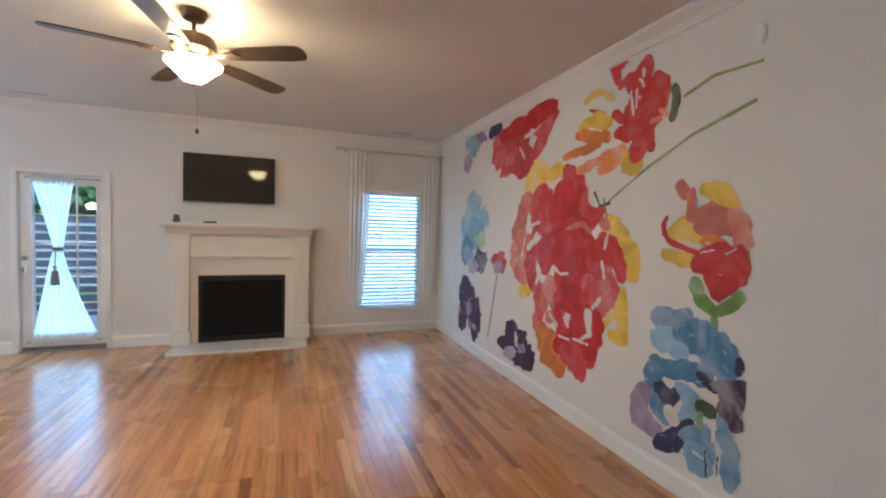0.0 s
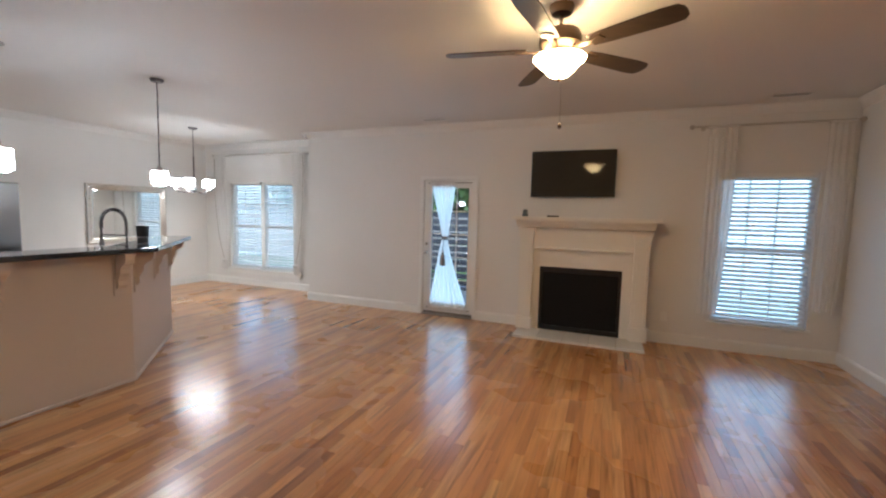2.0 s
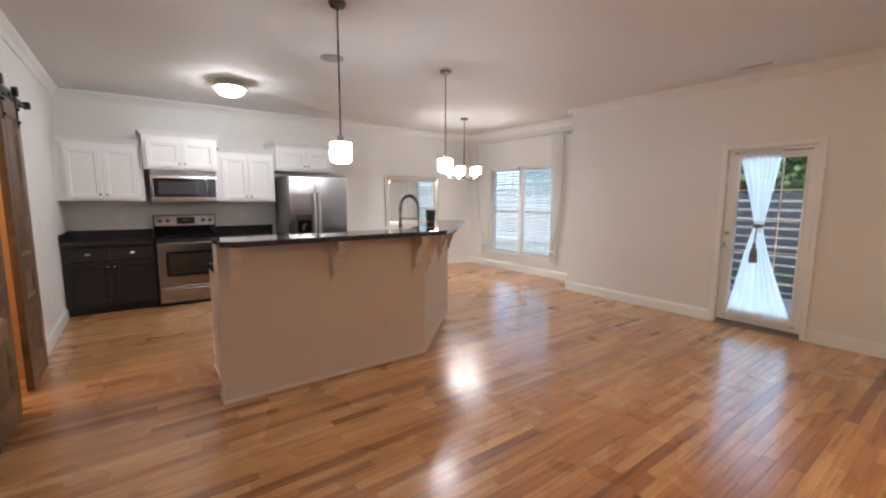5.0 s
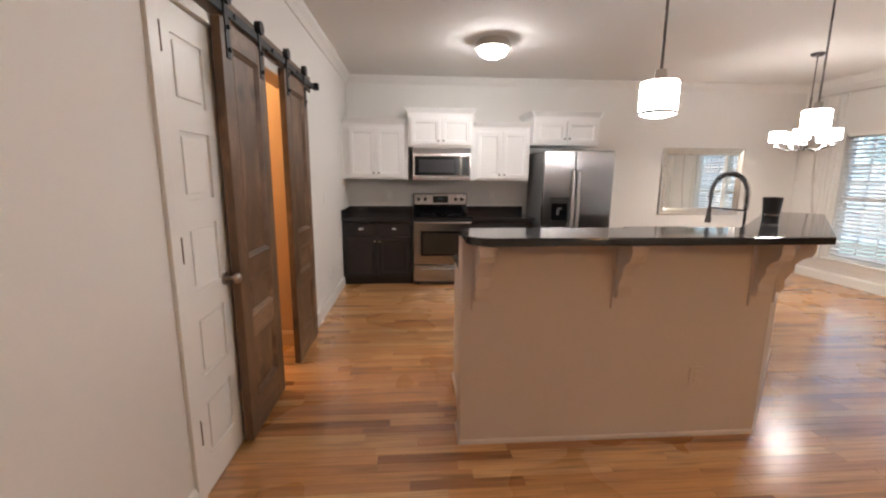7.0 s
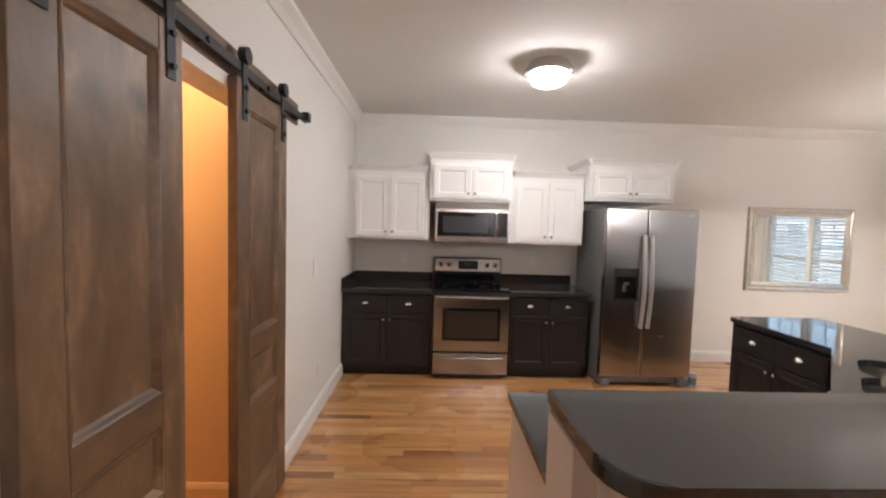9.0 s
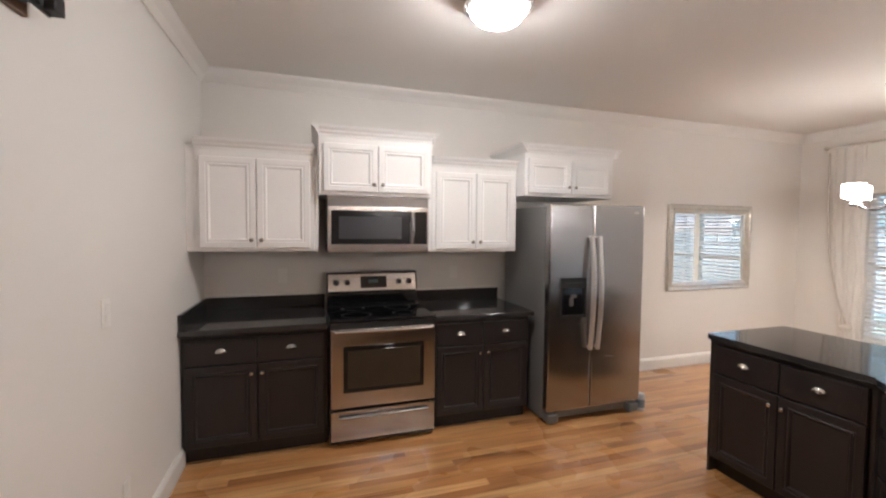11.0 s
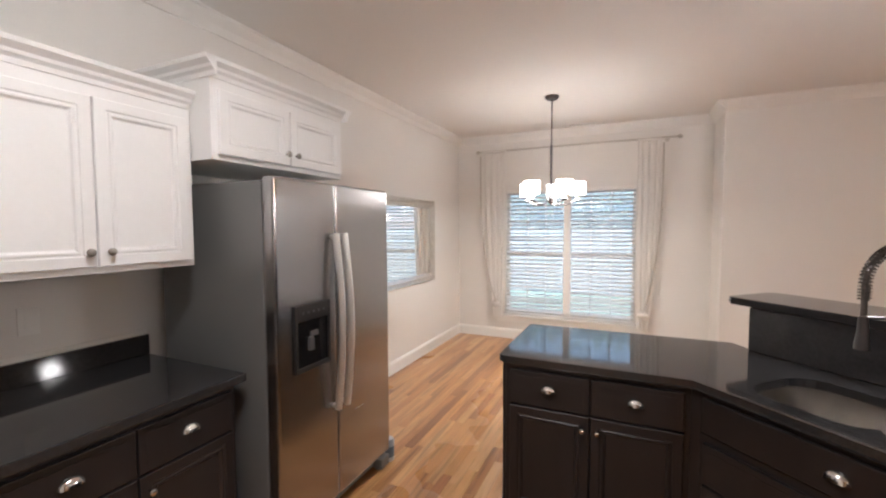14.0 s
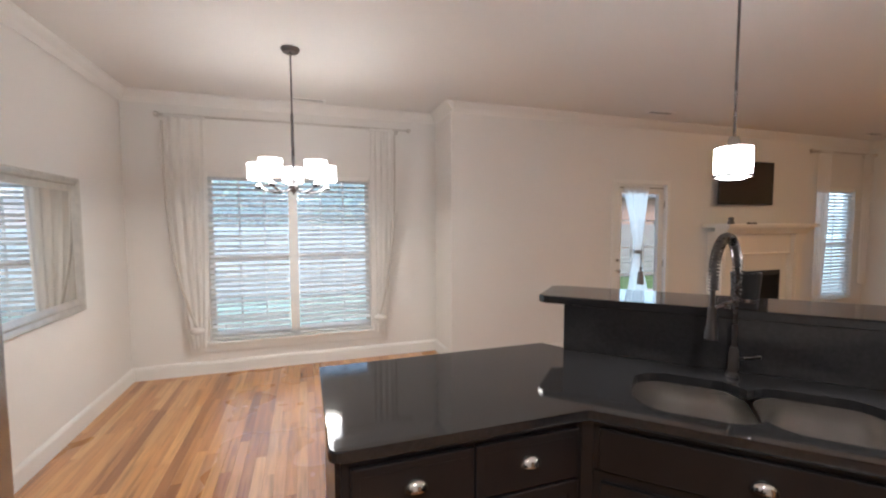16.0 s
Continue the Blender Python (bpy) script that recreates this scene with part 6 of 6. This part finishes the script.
fa_ = part("apron", cube(bm_(), (0.0, -0.0, 0.682), (0.98, 0.02, 0.864), 0.002), BLACK_WOOD, fcov)
fa_.data.transform(pose(sb[0], sb[1], 0, 0, 0, -45))
ff_ = part("false_drawer", cube(bm_(), (0.02, -0.018, 0.69), (0.95, -0.001, 0.835), 0.005), BLACK_WOOD, fcov)
ff_.data.transform(pose(sb[0], sb[1], 0, 0, 0, -45))
for x_ in (0.47,):
    pp_ = part("cup_pull", cup_pull(x_, -0.0185, 0.76), CHROME, ff_, "nickel cup pull", True)
    pp_.data.transform(pose(sb[0], sb[1], 0, 0, 0, -45))
base_cabinet(1.22, 0.58, "espresso island cabinet behind the knee wall", pose(-5.0, 2.22, 0, 0, 0, -90), h=0.864)
ep = thing("island_end_panel", "beige painted end panel of the island cabinet", "cabinet", (-4.7, A[1], 0))
part("panel", cube(bm_(), (-5.0, 0.985, 0), (AI - 0.001, 1.0, 0.864), 0.002), ISLAND, ep)


def corbel(m):
    """A scrolled bracket: flat against y = 0, reaching towards -y under the bar."""
    c = thing("corbel", "beige painted scrolled corbel under the bar top", "corbel", group="corbels under the bar")
    side = [(0, -0.3), (-0.03, -0.3), (-0.045, -0.27), (-0.04, -0.235), (-0.055, -0.2), (-0.075, -0.17), (-0.075, -0.135), (-0.1, -0.105), (-0.135, -0.085), (-0.15, -0.055), (-0.15, -0.02), (0, -0.02)]
    bm = bm_()
    lo, hi = [bm.verts.new((-0.035, y, z)) for y, z in side], [bm.verts.new((0.035, y, z)) for y, z in side]
    bm.faces.new(lo), bm.faces.new(hi[::-1])
    for i in range(len(side)):
        k = (i + 1) % len(side)
        bm.faces.new((lo[i], lo[k], hi[k], hi[i]))
    part("scroll", bm, ISLAND, c)
    part("cap", cube(bm_(), (-0.045, -0.16, -0.02), (0.045, 0, 0), 0.003), ISLAND, c)
    part("back_plate", cube(bm_(), (-0.05, -0.012, -0.36), (0.05, 0, -0.0201), 0.003), ISLAND, c)
    c.matrix_basis = m
    return c


cb = corbel(pose(AX, A[1] + 0.1, KH, 0, 0, 90))
copy_thing(cb, pose(AX, 1.78, KH, 0, 0, 90))
copy_thing(cb, pose(AX, BO[1] - 0.09, KH, 0, 0, 90))
for s_ in (4.95, 5.65, 6.3):
    copy_thing(cb, pose(*diag(KO, s_), KH, 0, 0, 135))
outlet(pose(AX, 2.25, 0.36, 0, 0, 90), "beige wall outlet plate on the bar", ISLAND)

# ---- barn doors and pantry door ----
RY = BY + 0.04


def barn_door(x0, x1, label):
    w, h = x1 - x0, 2.13
    d = thing("barn_door", label, "barn door", ((x0 + x1) / 2, RY, 0.02), "barn doors")
    z0, t = 0.02, 0.042
    y0, y1 = RY - 0.021, RY + 0.021
    st_ = 0.115
    for xa in (x0, x1 - st_):
        part("stile", cube(bm_(), (xa, y0, z0), (xa + st_, y1, z0 + h), 0.004), BARN, d)
    rails = ((z0, 0.2), (0.58, 0.1), (0.9, 0.1), (z0 + h - 0.1, 0.1))
    for za, hh in rails:
        part("rail", cube(bm_(), (x0 + st_, y0 + 0.001, za), (x1 - st_, y1 - 0.001, za + hh), 0.004), BARN_RAILS, d)
    for za, zb in ((z0 + 0.2, 0.58), (0.68, 0.9), (1.0, z0 + h - 0.1)):
        p = part("panel", cube(bm_(), (x0 + st_, RY - 0.012, za), (x1 - st_, RY + 0.004, zb)), BARN, d)
        mo = bm_()
        steps = ((0.0, 0.021), (0.006, 0.0225), (0.012, 0.017), (0.022, 0.012), (0.03, 0.0045))
        rings = [[mo.verts.new((x, RY + y, z)) for x, z in ((x0 + st_ + g, za + g), (x1 - st_ - g, za + g), (x1 - st_ - g, zb - g), (x0 + st_ + g, zb - g))] for g, y in steps]
        for u, v in zip(rings, rings[1:]):
            for i in range(4):
                k = (i + 1) % 4
                mo.faces.new((u[i], u[k], v[k], v[i]))
        part("panel_moulding", mo, BARN_RAILS, p)
    for xa in (x0 + 0.065, x1 - 0.065):
        hg_ = part("hanger_strap", cube(bm_(), (xa - 0.022, y1, 1.98), (xa + 0.022, y1 + 0.006, 2.27), 0.002), IRON, d, "black iron roller strap")
        part("roller", rod(bm_(), (xa, y1 - 0.012, 2.255), (xa, y1 + 0.02, 2.255), 0.036, 24), IRON, hg_, smooth=True)
        part("bolt", rod(rod(bm_(), (xa, y1 + 0.006, 2.02), (xa, y1 + 0.018, 2.02), 0.011, 6), (xa, y1 + 0.006, 2.12), (xa, y1 + 0.018, 2.12), 0.011, 6), IRON, hg_)
    return d


barn_door(-4.84, -4.275, "walnut-stained panelled barn door slid part open")
barn_door(-5.81, -5.22, "walnut-stained panelled barn door slid part open")
rl = thing("barn_door_rail", "black iron barn door rail on a wooden header board", "door rail", (-4.95, BY, 2.2))
part("header_board", cube(bm_(), (-6.14, BY, 2.16), (-3.7, BY + 0.016, 2.29), 0.003), BARN_RAILS, rl, "walnut-stained header board")
part("track", cube(bm_(), (-6.17, BY + 0.05, 2.18), (-3.68, BY + 0.058, 2.222), 0.002), IRON, rl)
for x_ in (-6.1, -5.55, -5.0, -4.45, -3.9):
    part("spacer_bolt", rod(rod(bm_(), (x_, BY + 0.02, 2.2), (x_, BY + 0.05, 2.2), 0.012), (x_, BY + 0.058, 2.2), (x_, BY + 0.068, 2.2), 0.013, 6), IRON, rl)
part("end_stop", cube(bm_(), (-6.19, BY + 0.04, 2.19), (-6.13, BY + 0.085, 2.245), 0.006), IRON, rl)
hc = bm_()
cube(hc, (-5.76, BY, 2.1), (BARN_GAP[1] + 0.07, BY + 0.018, 2.158), 0.003)
setting("trim_barn_opening", hc, TRIM, "white casing above the barn door opening")

pd_ = thing("door_2", "narrow white five-panel pantry door, closed", "door", (-4.1, BY, 0), kind="structure")
pc = bm_()
cube(pc, (PANTRY[1], BY, 0), (-3.8, BY + 0.018, PANTRY[3] + 0.05), 0.004), cube(pc, (PANTRY[0], BY, PANTRY[3]), (PANTRY[1], BY + 0.018, PANTRY[3] + 0.05), 0.004), cube(pc, (PANTRY[0] - 0.06, BY, 0), (PANTRY[0], BY + 0.018, PANTRY[3] + 0.05), 0.004)
part("casing", pc, TRIM, pd_)
lf = bm_()
px0, px1, py = PANTRY[0] + 0.003, PANTRY[1] - 0.003, BY - 0.005
pw, sti = px1 - px0, 0.108
cube(lf, (px0, py - 0.035, 0.008), (px0 + sti, py, 2.1)), cube(lf, (px1 - sti, py - 0.035, 0.008), (px1, py, 2.1))
zs = [0.008, 0.165, 0.435, 0.55, 0.825, 0.94, 1.225, 1.335, 1.615, 1.725, 1.985, 2.1]
for za, zb in zip(zs[0::2], zs[1::2]):
    cube(lf, (px0 + sti, py - 0.035, za), (px1 - sti, py, zb))
leaf_ = part("door_leaf", lf, TRIM, pd_)
for za, zb in zip(zs[1::2], zs[2::2]):
    pn = bm_()
    cube(pn, (px0 + sti, py - 0.03, za), (px1 - sti, py - 0.012, zb))
    cube(pn, (px0 + sti + 0.022, py - 0.0125, za + 0.022), (px1 - sti - 0.022, py - 0.004, zb - 0.022), 0.006)
    part("panel", pn, TRIM, leaf_)
for z_ in (0.335, 1.14, 1.94):
    part("hinge", rod(cube(bm_(), (px1 - 0.034, py + 0.0005, z_ - 0.05), (px1 - 0.008, py + 0.004, z_ + 0.05), 0.001), (px1 - 0.008, py + 0.012, z_ - 0.053), (px1 - 0.008, py + 0.012, z_ + 0.053), 0.009), BRONZE, pd_, "dark bronze hinge")
part("door_knob", ball(rod(rod(bm_(), (px0 + 0.078, py, 0.935), (px0 + 0.078, py + 0.008, 0.935), 0.032, 24), (px0 + 0.078, py, 0.935), (px0 + 0.078, py + 0.05, 0.935), 0.011), (px0 + 0.078, py + 0.06, 0.935), 0.028, (1, 0.75, 1)), PEWTER, pd_, "pewter door knob", True)
setting("wall_pantry_back", cube(bm_(), (PANTRY[0] - 0.1, BY - 0.5, 0), (PANTRY[1] + 0.1, BY - 0.4, H)), WALL, "plain back wall of the pantry")

# unseen warm lamp, added to light the back hall
hall_lamp = thing("hall_ceiling_lamp", "unseen warm dome added to light the back hall", "ceiling lamp", (-5.0, -0.95, H))
part("glass_dome", lathe(bm_(), [(0.12, 0), (0.115, -0.03), (0.08, -0.07), (0.03, -0.085), (0.001, -0.086)], (-5.0, -0.95, H), 28), glow("warm_hall_fill", (1.0, 0.74, 0.42), HALL_GLOW), hall_lamp, "glowing warm fill dome out of view", True)

# ---- outside ----
setting("ground", cube(bm_(), (-600, NY + 0.2, -0.6), (600, 900, -0.25)), GRASS, "green lawn behind the house")
setting("pavement", cube(bm_(), (-4.9, LY + 0.18, -0.25), (1.5, 9.6, -0.06), 0.01), CONCRETE, "pale concrete patio")


def fence(x0, y0, x1, y1, z0, z1, board, gap, label, mat):
    f = thing("fence", label, "fence", (x0, y0, z0))
    d = Vector((x1 - x0, y1 - y0, 0))
    L = d.length
    m = pose(x0, y0, 0, 0, 0, math.degrees(math.atan2(d.y, d.x)))
    n = int((z1 - z0) / (board + gap))
    for i in range(n):
        b = cube(bm_(), (0, -0.012, z0 + i * (board + gap)), (L, 0.012, z0 + i * (board + gap) + board))
        b.transform(m)
        part("slat", b, mat, f)
    k = max(2, int(L / 1.8) + 1)
    for i in range(k):
        x = L * i / (k - 1)
        b = cube(bm_(), (x - 0.045, 0.013, -0.28), (x + 0.045, 0.1, z1 + 0.04))
        b.transform(m)
        part("post", b, mat, f)


fence(-4.9, 8.4, -2.5, 8.4, -0.1, 1.62, 0.104, 0.036, "dark slate horizontal-slat privacy screen beside the patio", FENCE)
fence(-14, 12.5, 8, 12.5, -0.2, 1.5, 0.14, 0.012, "weathered grey horizontal-board garden fence", GREY_BOARD)


def house(x0, x1, y0, y1, h, wall_mat, label):
    hs = thing("neighbour_house", label, "house", ((x0 + x1) / 2, y0, -0.25))
    part("wall", cube(bm_(), (x0, y0, -0.3), (x1, y1, h)), wall_mat, hs)
    ym = (y0 + y1) / 2
    bm = bm_()
    a = [bm.verts.new(p) for p in ((x0 - 0.4, y0 - 0.4, h), (x0 - 0.4, ym, h + 2.4), (x0 - 0.4, y1 + 0.4, h), (x0 - 0.4, y1 + 0.4, h - 0.12), (x0 - 0.4, y0 - 0.4, h - 0.12))]
    b = [bm.verts.new((x1 + 0.4, v.co.y, v.co.z)) for v in a]
    bm.faces.new(a), bm.faces.new(b[::-1])
    for i in range(5):
        k = (i + 1) % 5
        bm.faces.new((a[i], b[i], b[k], a[k]))
    part("roof", bm, ROOF, hs)
    for x in (x0 + (x1 - x0) * 0.25, x0 + (x1 - x0) * 0.7):
        w = part("window", cube(bm_(), (x - 0.5, y0 - 0.04, 0.8), (x + 0.5, y0 - 0.001, 2.2)), TRIM, hs)
        part("pane", cube(bm_(), (x - 0.43, y0 - 0.05, 0.87), (x + 0.43, y0 - 0.04, 2.13)), BLACK_GLASS, w)


house(-1.5, 11, 19, 28, 2.9, BRICK, "pale brick neighbouring house with a grey roof")
house(-22, -7, 24, 33, 3.0, SIDING, "white sided neighbouring house with a grey roof")


def shrub(x, y, z, r, seed):
    rnd = random.Random(seed)
    s = thing("garden_tree", "leafy green garden tree behind the house", "tree", (x, y, -0.25))
    part("trunk", rod(bm_(), (x, y, -0.3), (x, y, z), 0.1, 10, 0.05), BARN, s)
    bm = bm_()
    for i in range(2600):
        p = Vector((rnd.gauss(0, 1), rnd.gauss(0, 1), rnd.gauss(0, 0.8)))
        p = p.normalized() * r * rnd.uniform(0.45, 1.0) * (1 + 0.35 * noise.noise(p * 1.3))
        c = Vector((x, y, z + r * 0.6)) + p
        u = Vector((rnd.uniform(-1, 1), rnd.uniform(-1, 1), rnd.uniform(-1, 1))).normalized() * 0.13
        w = u.cross(Vector((rnd.uniform(-1, 1), rnd.uniform(-1, 1), rnd.uniform(-1, 1)))).normalized() * 0.08
        bm.faces.new([bm.verts.new(c + q) for q in (-u, w, u, -w)])
    tagged(part("crown", bm, LEAF, s), kind="stuff")


LEAF = material("green_foliage", (0.06, 0.11, 0.03), 0.7, vary=0.4, scale=3)
shrub(-7.4, 15.5, 1.3, 1.9, 1)
shrub(-4.9, 16.5, 1.5, 1.7, 2)
shrub(-10.5, 17, 1.5, 2.2, 3)
shrub(-8.9, 14.2, 1.4, 1.7, 4)
shrub(-6.1, 14.0, 1.2, 1.6, 5)
shrub(-12.6, 15.4, 1.6, 2.0, 6)

window_lamp(W1[0] + 0.01, W1[1] - 0.01, LY + 0.15, W1[2] + 0.01, W1[3] - 0.01, 0.95)
window_lamp(GX0, GX1, LY + 0.02, GZ0, GZ1, 0.85)
window_lamp(NW[0] + 0.01, NW[1] - 0.01, NY + 0.15, NW[2] + 0.01, NW[3] - 0.01, 0.4)

# ---- oak floor ----
floor = thing("floor", "honey oak strip floor with a satin finish", "floor", (-3, 2.5, 0), kind="structure")
PW = 0.064
rnd = random.Random(7)
near, far = [], []
x = KX
while x < MX:
    x1 = min(x + PW, MX)
    ya = -3.2 if x > FOYER else -1.6
    y = ya - rnd.uniform(0, 0.8)
    yend = NY if x < JX else LY
    while y < yend:
        ln = rnd.choice((0.4, 0.55, 0.7, 0.9, 1.1, 1.4))
        y0, y1 = max(y, ya), min(y + ln, yend)
        if y1 - y0 > 0.02:
            mx, my = (x + x1) / 2, (y0 + y1) / 2
            # the stretch along the walk between door wall, bar and dining nook
            close = (-4.2 < mx < 0.6 and 0.3 < my < 3.0) or (-7.4 < mx < -5.0 and -0.1 < my < 4.6)
            (near if close else far).append((x, x1, y0, y1))
        y += ln
    x = x1


def strip(bm, x0, x1, y0, y1, z0=-0.012, z1=0.0):
    g, c = 0.0003, 0.0006
    x0, x1, y0, y1 = x0 + g, x1 - g, y0 + g, y1 - g
    lo = [bm.verts.new((a, b, z0)) for a, b in ((x0, y0), (x1, y0), (x1, y1), (x0, y1))]
    md = [bm.verts.new((a, b, z1 - c)) for a, b in ((x0, y0), (x1, y0), (x1, y1), (x0, y1))]
    hi = [bm.verts.new((a, b, z1)) for a, b in ((x0 + c, y0 + c), (x1 - c, y0 + c), (x1 - c, y1 - c), (x0 + c, y1 - c))]
    for a, b in ((lo, md), (md, hi)):
        for i in range(4):
            k = (i + 1) % 4
            bm.faces.new((a[i], a[k], b[k], b[i]))
    bm.faces.new(hi)


near.sort(key=lambda r: abs(r[0] + 3.4) + abs(r[2] - 1.6))
far += near[300:]
cache = {}
for x0, x1, y0, y1 in near[:300]:
    key = (round(x1 - x0, 3), round(y1 - y0, 3))
    if key not in cache:
        s = bm_()
        strip(s, 0, x1 - x0, 0, y1 - y0)
        cache[key] = mesh_of("plank", s, OAK)
    o = new("plank", cache[key])
    o.parent = floor
    o.matrix_parent_inverse = floor.matrix_basis.inverted()
    o.matrix_basis = pose(x0, y0, 0)
field = bm_()
for r in far:
    strip(field, *r)
tagged(part("plank_field", field, OAK_FAR, floor), kind="stuff")
